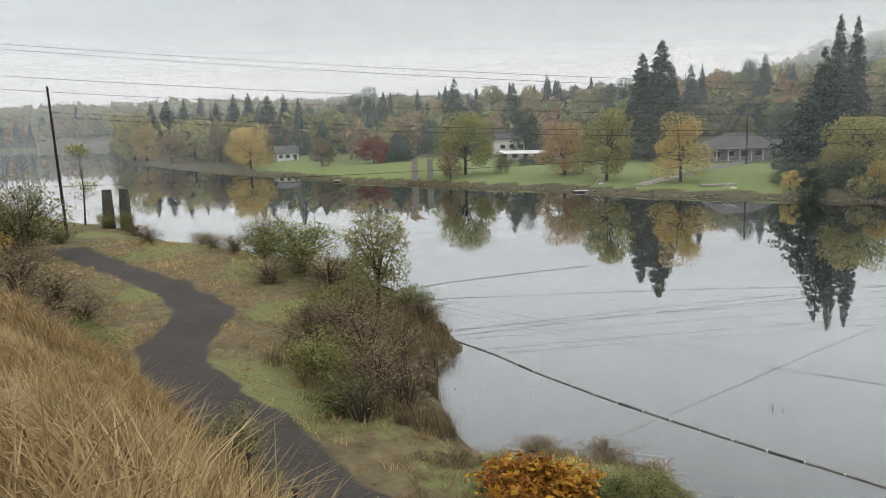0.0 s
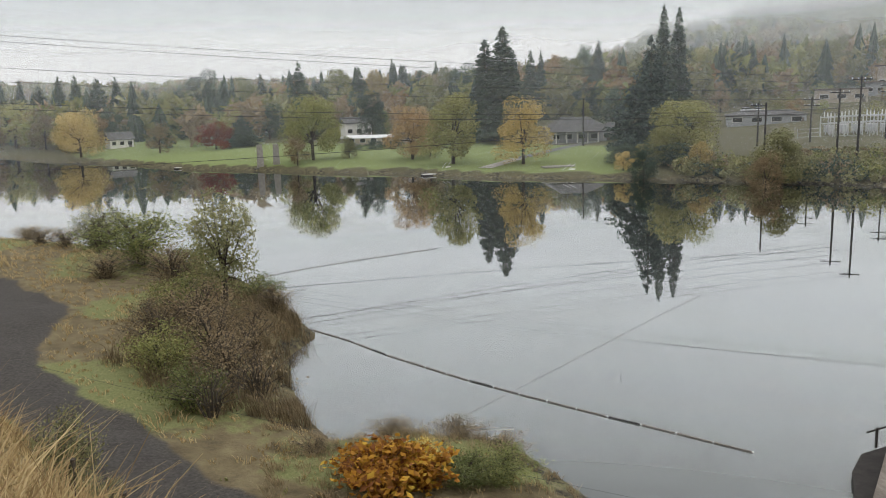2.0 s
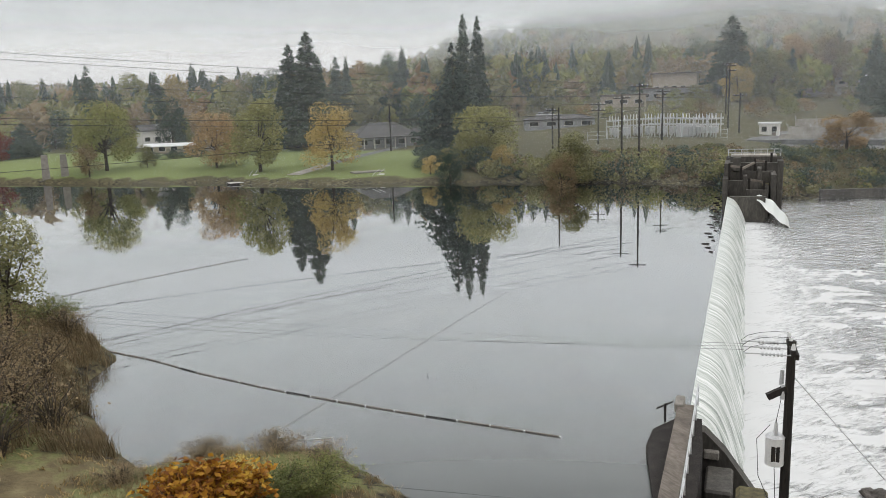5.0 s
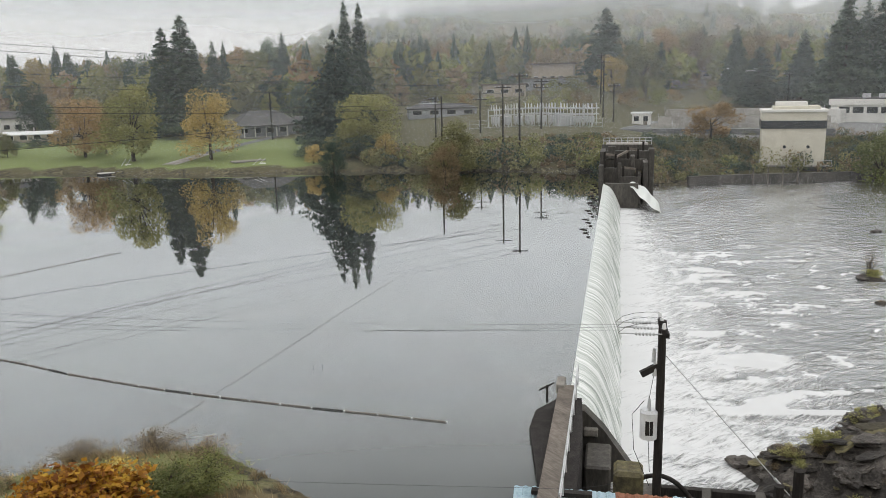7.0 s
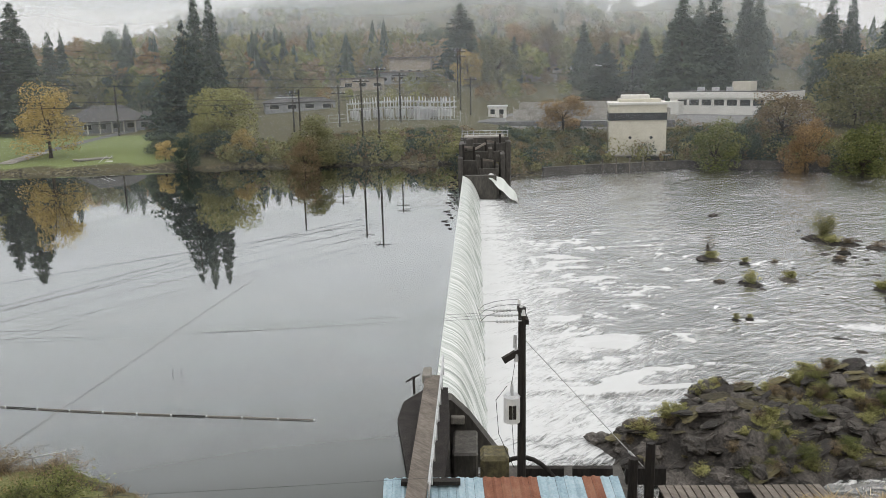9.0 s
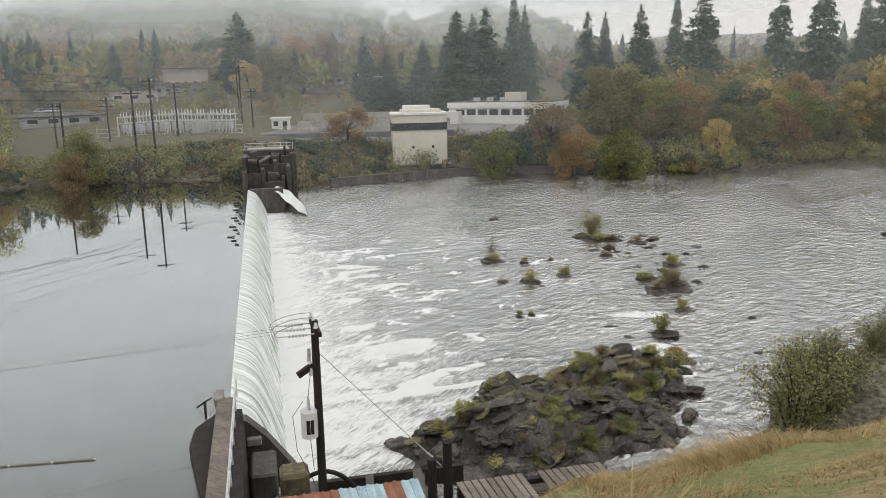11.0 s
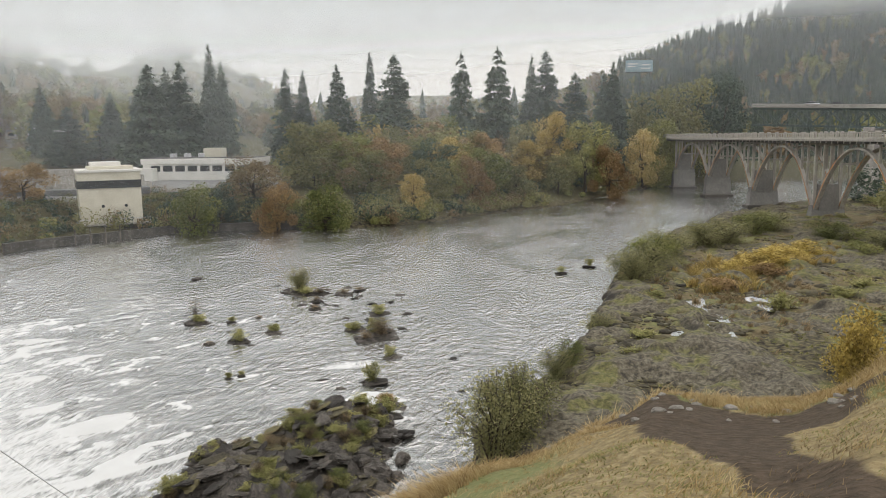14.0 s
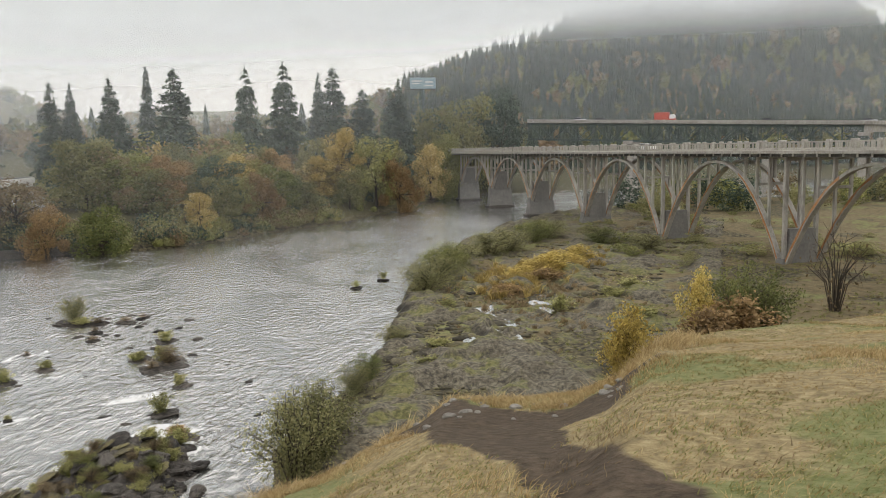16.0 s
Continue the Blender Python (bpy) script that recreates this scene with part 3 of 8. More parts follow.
# ---------------------------------------------------------------- water
def water_material(name, deep, rough, relief, size, foamy):
    mat = bpy.data.materials.new(name)
    mat.use_nodes = True
    nodes, links = mat.node_tree.nodes, mat.node_tree.links
    nodes.remove(nodes["Principled BSDF"])
    body, shine, both = nodes.new("ShaderNodeBsdfDiffuse"), nodes.new("ShaderNodeBsdfGlossy"), nodes.new("ShaderNodeMixShader")
    body.inputs["Color"].default_value = (*deep, 1)
    shine.inputs["Roughness"].default_value = rough
    facing = node(nodes, "ShaderNodeLayerWeight", Blend=0.5)
    gloss = node(nodes, "ShaderNodeMapRange")
    gloss.inputs["From Min"].default_value, gloss.inputs["From Max"].default_value = (0.42, 0.87) if foamy else (0.5, 0.8)
    gloss.inputs["To Min"].default_value, gloss.inputs["To Max"].default_value = 0.05, 0.98
    links.new(facing.outputs["Facing"], gloss.inputs["Value"])
    links.new(gloss.outputs["Result"], both.inputs["Fac"])
    links.new(body.outputs[0], both.inputs[1])
    links.new(shine.outputs[0], both.inputs[2])
    links.new(both.outputs[0], nodes["Material Output"].inputs["Surface"])
    co, mapping = nodes.new("ShaderNodeTexCoord"), nodes.new("ShaderNodeMapping")
    mapping.inputs["Rotation"].default_value = (0, 0, radians(32))
    mapping.inputs["Scale"].default_value = (1, 1.9, 1)
    links.new(co.outputs["Object"], mapping.inputs["Vector"])
    waves = node(nodes, "ShaderNodeTexNoise", Scale=size, Detail=4.0, Roughness=0.55, Distortion=0.6)
    links.new(mapping.outputs["Vector"], waves.inputs["Vector"])
    rel = node(nodes, "ShaderNodeBump", Strength=relief, Distance=0.1 if not foamy else 0.4)
    height = waves.outputs["Fac"]
    if foamy:
        # smooth slicks and rippled reaches
        slick = node(nodes, "ShaderNodeTexNoise", Scale=0.045, Detail=4.0, Roughness=0.6, Distortion=0.8)
        links.new(mapping.outputs["Vector"], slick.inputs["Vector"])
        calm = node(nodes, "ShaderNodeMapRange", interpolation_type="SMOOTHSTEP")
        calm.inputs["From Min"].default_value, calm.inputs["From Max"].default_value = 0.4, 0.62
        calm.inputs["To Min"].default_value, calm.inputs["To Max"].default_value = 0.55, 1.15
        links.new(slick.outputs["Fac"], calm.inputs["Value"])
        stirred = node(nodes, "ShaderNodeMath", operation="MULTIPLY")
        links.new(height, stirred.inputs[0])
        links.new(calm.outputs["Result"], stirred.inputs[1])
        height = stirred.outputs[0]
    links.new(height, rel.inputs["Height"])
    links.new(rel.outputs["Normal"], body.inputs["Normal"])
    links.new(rel.outputs["Normal"], shine.inputs["Normal"])
    if foamy:
        attr = node(nodes, "ShaderNodeAttribute", attribute_name="foam")
        froth = node(nodes, "ShaderNodeTexNoise", Scale=1.9, Detail=12.0, Roughness=0.74, Distortion=0.9)
        stretched = nodes.new("ShaderNodeMapping")
        stretched.inputs["Rotation"].default_value = (0, 0, radians(50))
        stretched.inputs["Scale"].default_value = (0.4, 1.5, 1)
        links.new(co.outputs["Object"], stretched.inputs["Vector"])
        links.new(stretched.outputs["Vector"], froth.inputs["Vector"])
        add = node(nodes, "ShaderNodeMath", operation="ADD")
        links.new(attr.outputs["Fac"], add.inputs[0])
        links.new(froth.outputs["Fac"], add.inputs[1])
        gate = node(nodes, "ShaderNodeMapRange", interpolation_type="SMOOTHSTEP")
        gate.inputs["From Min"].default_value, gate.inputs["From Max"].default_value = 0.8, 1.14
        links.new(add.outputs[0], gate.inputs["Value"])
        mix = node(nodes, "ShaderNodeMix", data_type="RGBA")
        mix.inputs["A"].default_value, mix.inputs["B"].default_value = (*deep, 1), (0.84, 0.85, 0.85, 1)
        links.new(gate.outputs["Result"], mix.inputs["Factor"])
        links.new(mix.outputs["Result"], body.inputs["Color"])
        froth_body, last = nodes.new("ShaderNodeBsdfDiffuse"), nodes.new("ShaderNodeMixShader")
        froth_body.inputs["Color"].default_value = (0.63, 0.64, 0.64, 1)
        links.new(gate.outputs["Result"], last.inputs["Fac"])
        links.new(both.outputs[0], last.inputs[1])
        links.new(froth_body.outputs[0], last.inputs[2])
        links.new(last.outputs[0], nodes["Material Output"].inputs["Surface"])
    return mat


CREST_A, CREST_B = Vector((25.3, 28.3, 0)), Vector((88.0, 91.0, 0))
ALONG = (CREST_B - CREST_A).normalized()
DOWN = Vector((ALONG.y, -ALONG.x, 0))

# the still upper pool, cut off straight along the crest of the dam
pool = [(-900, 900), (-900, 400), (-60, 60), (8, 11)]
edge = [tuple((CREST_A + ALONG * q)[:2]) for q in (-14, 108)]
me = mesh_of("upper_pool", [(*q, 0.0) for q in [*pool, *edge, (300, 400), (100, 900)]], [tuple(range(8))], water_material("still_pool_water", (0.095, 0.102, 0.097), 0.0, 0.012, 0.5, False))
tagged(new("upper_pool", me), "calm grey river pool that mirrors trees above the dam", "water", kind="structure")

# islets and rocks that the current breaks on: x, y, half width, tuft kind, tuft height
ISLETS = [(75.3, 41.4, 1.3, "bare", 3.2), (75.0, 40.8, 1.3, "sedge", 1.0), (68.3, 33.1, 1.2, "sedge", 1.4), (72.5, 31.4, 1.2, "sedge", 0.9), (92.2, 36.4, 2.3, "willow", 3.4), (91, 35, 2.0, "sedge", 1.0), (91.4, 33.5, 1.4, "brown", 0.9),
          (91.9, 30.6, 1.3, "brown", 0.7), (94, 29.4, 0.9, "brown", 0.6), (87, 32.4, 0.9, "brown", 0.7), (83, 31, 0.8, "brown", 0.6), (81.9, 23.4, 1.5, "sedge", 1.1), (74.3, 23.9, 1.5, "sedge", 0.9), (72.6, 20.4, 2.0, "brown", 1.8),
          (73.8, 21.4, 1.8, "sedge", 1.5), (71, 21.6, 1.3, "brown", 1.0), (65.7, 17.8, 1.0, "sedge", 1.1), (58.5, 17.3, 1.3, "sedge", 1.7), (51.6, 14.2, 1.7, "sedge", 1.4), (53, 14.6, 1.3, "orange", 1.0), (57.5, 28.9, 0.5, "sedge", 0.6),
          (58.3, 28.2, 0.4, "sedge", 0.5), (76, 37.6, 0.8, "sedge", 0.6), (78, 35.5, 0.6, "brown", 0.4), (67.2, 35.6, 0.7, "brown", 0.3), (116, 1.5, 1.2, "sedge", 1.2), (109.5, 5.2, 1.0, "sedge", 1.1)]


def build_rapids():
    ex = np.concatenate([np.arange(0, 62, 0.36), np.arange(62, 420, 3.5)])
    wide = np.concatenate([np.arange(-330, -45, 6.0), np.arange(-45, 100, 0.42), np.arange(100, 200, 6.0)])
    a, w = np.meshgrid(ex, wide, indexing="ij")
    px = CREST_A.x + DOWN.x * (a + 1.5) + ALONG.x * w
    py = CREST_A.y + DOWN.y * (a + 1.5) + ALONG.y * w
    span = smooth(-6, 2, w) * (1 - smooth(87, 90, w))
    # white apron under the fall, drawn out in streaks along the current
    streak = 0.65 * wavy(a * 0.22, w + 0.8 * wavy(a, w, 6, 20), 1.25, 28) + 0.35 * wavy(a * 0.3, w, 0.9, 29)
    reach = np.interp(w, [-6, 5, 16, 40, 60, 75, 88], [21, 21, 20, 17, 15, 11, 7]) * (1 + 0.3 * wavy(w, 0 * w, 7, 32) + 0.2 * wavy(w, 0 * w, 2.4, 35))
    foam = 0.5 * span * (1 - smooth(0.15, 1.3, a / reach + 0.5 * streak)) + 0.16 * span * (1 - smooth(1, 6, a)) + 0.24 * span * streak * np.exp(-a / 14)
    # standing waves that break into short white caps
    ba, bw = a + 1.6 * wavy(a, w, 5, 21) + 0.6 * wavy(a, w, 1.9, 22), w + 1.6 * wavy(a, w, 6, 23)
    fold = 1 - np.abs(wavy(ba * 0.4, bw * 1.1, 1.8, 24))
    fold2 = 1 - np.abs(wavy(ba * 0.5, bw * 1.2, 1.2, 25))
    caps = smooth(0.78, 1.0, fold) * smooth(-0.15, 0.45, wavy(a * 0.6, w, 2.6, 26)) + 0.8 * smooth(0.8, 1.0, fold2) * smooth(-0.1, 0.5, wavy(a * 0.6, w, 1.9, 27))
    # the shelf of rock on which the islets stand
    along, past = (px - 52) * 0.885 + (py - 15) * 0.466, (px - 52) * 0.466 - (py - 15) * 0.885
    rough = span * smooth(4, 10, a) * (1 - smooth(-1, 4, past)) * (1 - 0.55 * smooth(40, 75, w)) * (0.45 + 0.55 * (1 - smooth(14, 34, a)))
    foam = foam + rough * (0.72 * caps + 0.18 * streak)
    shelf = smooth(-4.5, -0.8, past) * (1 - smooth(0.5, 4.5, past + 2.0 * streak)) * smooth(-3, 2, along) * (1 - smooth(40, 50, along))
    foam = foam + shelf * (0.55 * smooth(0.0, 0.5, wavy(along, past * 0.25, 1.7, 36)) * (1 - 0.5 * smooth(10, 40, along)) + 0.12 * streak)
    z = 0.1 * wavy(px, py, 2.4, 21) * np.exp(-a / 60) + 0.2 * rough * caps + 0.08 * wavy(px, py, 0.9, 22) * span * np.exp(-a / 18) + 0.1 * rough * fold
    # thin white tails behind the islets
    for x, y, half, _, _ in ISLETS:
        u, v = (px - x) * 0.55 - (py - y) * 0.835, (px - x) * 0.835 + (py - y) * 0.55
        foam = foam + 0.5 * smooth(-1.0, 0.6, u) * np.exp(-np.maximum(u, 0) / 2.4) * np.exp(-((np.abs(v) - half * 0.7) / 0.5) ** 2)
    n, k = a.shape
    i, j = np.meshgrid(np.arange(n - 1), np.arange(k - 1), indexing="ij")
    q = (i * k + j).ravel()
    me = quick_mesh("lower_river", np.stack([px.ravel(), py.ravel(), (LOW + z).ravel()], 1), np.stack([q, q + k, q + k + 1, q + 1], 1),
                    water_material("rippled_river_water", (0.068, 0.072, 0.067), 0.2, 0.75, 0.8, True))
    me.polygons.foreach_set("use_smooth", [True] * len(me.polygons))
    layer = me.attributes.new("foam", "FLOAT", "POINT")
    layer.data.foreach_set("value", foam.ravel().astype(np.float32))
    tagged(new("lower_river", me), "rippled grey river with white foaming rapids below the dam", "water", kind="structure")


build_rapids()
# ---------------------------------------------------------------- trees
def leaves(rng, centres, normals, size, ratio=1.0):
    """Small four-cornered leaves or sprays at the centres, as arrays."""
    n = len(centres)
    normals = normals / (np.linalg.norm(normals, axis=1)[:, None] + 1e-9)
    side = np.cross(normals, rng.normal(size=(n, 3)))
    side /= np.linalg.norm(side, axis=1)[:, None] + 1e-9
    other = np.cross(normals, side)
    s = (size * rng.uniform(0.6, 1.4, n))[:, None]
    verts = np.stack([centres - side * s * 0.5 * ratio, centres - other * s * 0.5, centres + side * s * 0.5 * ratio, centres + other * s * 0.5 + normals * s * 0.15], 1).reshape(-1, 3)
    return verts, np.arange(n * 4).reshape(-1, 4)


def conifer_meshes(seed, h=1.0, spread=0.17, tiers=34, shape=0.8, bare=0.06, needle="conifer", fine=1.0):
    """Trunk and crown of a conifer one unit high."""
    rng = np.random.default_rng(seed)
    n = tiers * 11
    level = np.floor((1 - rng.uniform(0, 1, n) ** (1 / (0.6 + shape))) * tiers) / tiers + rng.uniform(-0.4, 0.4, n) / tiers
    level = np.clip(level, 0, 0.985)
    turn = rng.uniform(0, 6.283, n)
    reach = 1.5 * spread * (1 - level) ** (1.3 * shape) * np.minimum(1, 0.7 + level * 3) * rng.uniform(0.6, 1.12, n) * (1 + 0.16 * np.sin(2 * turn + 9 * level + seed)) + 0.006
    droop, lift = rng.uniform(0.05, 0.4, n), rng.uniform(-0.05, 0.2, n)
    # sprays of needles along the boughs
    count = int(5200 * fine)
    pick = rng.choice(n, count, p=(reach + 0.01) / (reach + 0.01).sum())
    f, r, t = rng.uniform(0, 1, count) ** 0.55, reach[pick], turn[pick] + rng.normal(size=count) * 0.13
    size = 0.013 + 0.012 * (1 - level[pick])
    side = rng.normal(size=count) * (0.012 + 0.1 * r * (1.15 - f))
    x, y = np.cos(t) * r * f - np.sin(t) * side, np.sin(t) * r * f + np.cos(t) * side
    z = bare + (1 - bare) * level[pick] + r * (lift[pick] * f - droop[pick] * f * f) - np.abs(side) * 0.35 + rng.normal(size=count) * 0.004
    tips = rng.uniform(0, 1, 90)
    x, y, z = np.concatenate([x, rng.normal(size=90) * 0.004]), np.concatenate([y, rng.normal(size=90) * 0.004]), np.concatenate([z, 0.93 + 0.07 * tips])
    size = np.concatenate([size, 0.016 * (1.1 - tips)])
    out = np.stack([x, y, 0 * x + 0.1], 1)
    v, quads = leaves(rng, np.stack([x, y, z], 1), out / (np.linalg.norm(out, axis=1)[:, None] + 1e-6) * 0.5 + rng.normal(size=(len(x), 3)) * 0.5 + [0, 0, 0.55], size * 1.5, 0.7)
    crown = quick_mesh("crown", v * h, quads, M[needle])
    trunk = bpy.data.meshes.new("trunk")
    bm = bar((0, 0, -0.03), (0, 0, 0.97), 0.014, 0.002, 7)
    bm.to_mesh(trunk)
    bm.free()
    trunk.materials.append(M["bark"])
    return trunk, crown


def broadleaf_meshes(seed, colour, wide=0.36, lobes=9, count=6000, leaf=0.022, low=0.22, thin=0.0):
    """Trunk with limbs and a leafy crown, one unit high."""
    rng = np.random.default_rng(seed)
    bm = bar((0, 0, -0.03), (0, 0, 0.42), 0.024, 0.014, 7)
    centres, normals = [], []
    ends = []
    for i in range(lobes):
        a, q = 2.4 * i + rng.uniform(-0.4, 0.4), (i + 0.5) / lobes
        z = low + 0.08 + (0.8 - low) * q * rng.uniform(0.85, 1.1)
        reach = wide * (1.0 - 0.75 * abs(q - 0.35)) * rng.uniform(0.45, 0.92)
        c = np.array([reach * math.cos(a), reach * math.sin(a), min(z, 0.86)])
        size = wide * rng.uniform(0.3, 0.58) * np.array([1, 1, 0.85])
        ends.append(c)
        n = int(count / lobes)
        u = rng.normal(size=(n, 3))
        u /= np.linalg.norm(u, axis=1)[:, None]
        rad = rng.uniform(0.25, 1.0, (n, 1)) ** 0.45 * (1 + 0.22 * np.sin(u[:, :1] * 5 + i) * np.cos(u[:, 1:2] * 6 + 2 * i))
        centres.append(c + u * rad * size)
        normals.append(u + rng.normal(size=(n, 3)) * 0.7 + [0, 0, 0.3])
    for c in ends:
        bar((0, 0, rng.uniform(0.2, 0.4)), tuple(c), 0.009, 0.003, 5, bm)
    trunk = bpy.data.meshes.new("trunk")
    bm.to_mesh(trunk)
    bm.free()
    trunk.materials.append(M["bark"])
    centres, normals = np.vstack(centres), np.vstack(normals)
    if thin:
        keep = rng.uniform(size=len(centres)) > thin
        centres, normals = centres[keep], normals[keep]
    v, q = leaves(rng, centres, normals, leaf)
    return trunk, quick_mesh("crown", v, q, M[colour])


def tree_kind(name, label, meshes):
    root = thing(name, label, "tree")
    part("trunk", meshes[0], None, root)
    part("crown", meshes[1], None, root)
    return root


def plant(kinds, kind, x, y, h, half=None, turn=None, sink=0.1, label="", group=""):
    """A tree of a kind at its place: height and half width in metres."""
    source, natural = kinds[kind]
    if half and kinds is KINDS and natural > 0.3:
        half = max(half, 0.3 * h)
    s = half / natural * 1.12 if half else h
    m = pose(x, y, ground_z(x, y) - sink, 0, 0, random.uniform(0, 360) if turn is None else turn) @ Matrix.Diagonal((s, s, h, 1))
    if not source.get("used"):
        source["used"] = 1
        source.matrix_basis = m
        ob = source
    else:
        ob = copy_thing(source, Matrix.Identity(4))
        ob.matrix_basis = m
    return tagged(ob, label, "", group)


KINDS = {}
for i, (key, label, sp, shape, tiers, needle) in enumerate([
        ("fir", "tall dark green fir tree with drooping boughs", 0.17, 0.72, 48, "conifer"),
        ("fir_b", "dark green Douglas fir with a ragged crown", 0.15, 0.6, 38, "conifer"),
        ("redwood", "very tall narrow dark conifer with a pointed top", 0.12, 0.7, 60, "conifer"),
        ("blue_cedar", "broad bluish green conifer on the river bank", 0.27, 0.75, 64, "blue_conifer"),
        ("lean_fir", "tall fir tree with gaps between tiers of boughs", 0.2, 0.7, 17, "conifer")]):
    KINDS[key] = (tree_kind("conifer_tree", label, conifer_meshes(40 + i, 1.0, sp, tiers, shape, 0.2 if key == "lean_fir" else 0.05, needle, 1.8 if key in ("redwood", "blue_cedar") else 2.0)), sp)
for i, (key, label, colour, wide, lobes, count, low, thin) in enumerate([
        ("green", "round leafy green tree turning yellow", "green", 0.38, 11, 6500, 0.04, 0),
        ("olive", "bushy olive green tree on the bank", "olive", 0.42, 12, 6500, 0.02, 0),
        ("yellow", "leafy yellow-green autumn tree", "yellow", 0.36, 12, 6500, 0.04, 0),
        ("gold", "golden autumn tree with fallen leaves round it", "gold", 0.37, 11, 6500, 0.05, 0.1),
        ("orange", "orange-brown autumn tree on the bank", "orange", 0.4, 11, 6500, 0.04, 0),
        ("red", "dark red autumn tree in a garden", "red", 0.42, 11, 6500, 0.04, 0),
        ("rust", "half-bare brownish tree with thin foliage", "rust", 0.4, 10, 6500, 0.06, 0.3),
        ("dark", "dark green broadleaf tree with dense foliage", "conifer", 0.4, 11, 6500, 0.04, 0)]):
    KINDS[key] = (tree_kind("broadleaf_tree", label, broadleaf_meshes(60 + i, colour, wide, lobes, count, 0.023, low, thin)), wide)

HEROES = {}
for i, (key, label, colour, wide, lobes) in enumerate([("round", "large round green tree turning yellow on the lawn", "green", 0.4, 15), ("pale", "tall pale yellow-green tree on the lawn", "yellow", 0.36, 15), ("rusty", "round rusty orange tree by the lawn", "orange", 0.4, 13),
                                                       ("tawny", "tawny golden tree beside the boat ramp", "gold", 0.4, 13), ("soft", "yellow-olive tree over the brush", "yellow", 0.48, 14)]):
    HEROES[key] = (tree_kind("broadleaf_tree", label, broadleaf_meshes(160 + i, colour, wide, lobes, 9000, 0.02, 0.1 if key in ("pale", "tawny", "round") else 0.06, 0.25 if key == "tawny" else 0)), wide)

# the far bank, tree by tree: kind, x, y, height, half width
for k, x, y, h, w in [("redwood", 59, 217, 31.5, 5.4), ("redwood", 56, 225, 28.6, 4.6), ("redwood", 90, 184, 33.1, 3.0), ("redwood", 94.5, 185, 32.7, 2.8),
                      ("blue_cedar", 76, 161, 25.8, 6.4)]:
    plant(KINDS, k, x, y, h, w)
for k, x, y, h, w in [("round", 6, 205, 17.3, 6.9), ("pale", 36, 176, 16.2, 5.9), ("rusty", 29, 190, 13.2, 5.4), ("tawny", 49, 165, 14.3, 5.8), ("soft", 78, 149, 13.9, 7.0), ("tawny", -64, 270, 15.0, 6.8), ("soft", 74, 147, 8.5, 4.5)]:
    plant(HEROES, k, x, y, h, w)
for k, x, y, h, w in [("dark", 86, 196, 3.6, 4.2), ("dark", 90, 192, 3.2, 3.6), ("dark", 24, 224, 2.4, 3.0), ("dark", 29, 222, 2.2, 2.6), ("dark", 18, 226, 2.0, 2.4), ("dark", 66, 152, 4.2, 3.4), ("olive", 70, 149, 4.6, 3.8), ("dark", 73, 143, 5.0, 4.0), ("olive", 40, 214, 3.6, 3.4)]:
    plant(KINDS, k, x, y, h, w)
for x, y, h, w in [(-142, 374, 23.2, 9.2), (-105, 344, 18.9, 8.3), (-18, 284, 11.5, 3.8), (25, 389, 24.7, 7.6), (160, 289, 20.8, 5.6), (106, 103, 5.0, 1.8), (192, 35, 10.2, 3.4), (240, 5, 21.5, 6.8)]:
    plant(KINDS, "yellow", x, y, h, w)
for x, y, h, w in [(-132, 362, 17.0, 6.8), (-70, 292, 14.3, 6.9), (42, 378, 23.3, 7.4), (74, 136, 6.0, 2.4), (257, 332, 15.2, 4.5), (210, 214, 13.9, 5.3), (63, 145, 4.0, 1.8), (173, 41, 9.2, 3.0), (185, 44, 4.6, 3.2), (240, 15, 20.4, 5.3), (275, -13, 20.1, 4.9)]:
    plant(KINDS, "gold", x, y, h, w)
for x, y, h, w in [(-111, 332, 13.9, 6.8), (-87, 318, 15.3, 5.8), (-39, 262, 10.0, 4.2), (2, 197, 7.7, 2.9), (34, 194, 10.9, 3.5), (76, 118, 7.9, 3.0), (276, 231, 24.8, 7.6), (266, 196, 23.5, 5.8), (162, 74, 11.4, 6.6), (176, 56, 6.8, 3.3), (198, 31, 8.6, 3.5)]:
    plant(KINDS, "rust", x, y, h, w)
for x, y, h, w in [(-66, 303, 12.8, 3.5), (-0, 400, 23.0, 5.7), (109, 322, 23.9, 4.3), (285, 252, 24.7, 11.4), (140, 113, 8.6, 5.0), (153, 65, 12.3, 2.3), (193, 31, 13.3, 4.1), (213, 32, 14.2, 5.7), (238, -2, 18.4, 3.5), (183, 52, 6.2, 3.0)]:
    plant(KINDS, "orange", x, y, h, w)
for x, y, h, w in [(-154, 391, 19.9, 5.9), (-65, 374, 21.9, 6.7), (-19, 420, 24.7, 5.3), (15, 204, 5.9, 1.9), (68, 343, 22.3, 4.9), (113, 310, 21.5, 4.7), (82, 123, 9.8, 4.7), (246, 340, 17.9, 11.9), (225, 213, 19.2, 9.9), (188, 208, 8.0, 4.9), (248, 169, 11.3, 4.2), (183, 68, 16.5, 7.6), (182, 55, 7.4, 4.7), (186, 40, 9.5, 4.7), (183, 68, 16.6, 7.6), (208, 55, 15.3, 6.1), (234, 23, 16.9, 5.8), (225, 12, 11.8, 4.8), (207, 22, 8.9, 4.4), (309, -30, 38.4, 8.8), (300, -16, 30.4, 6.4)]:
    plant(KINDS, "olive", x, y, h, w)
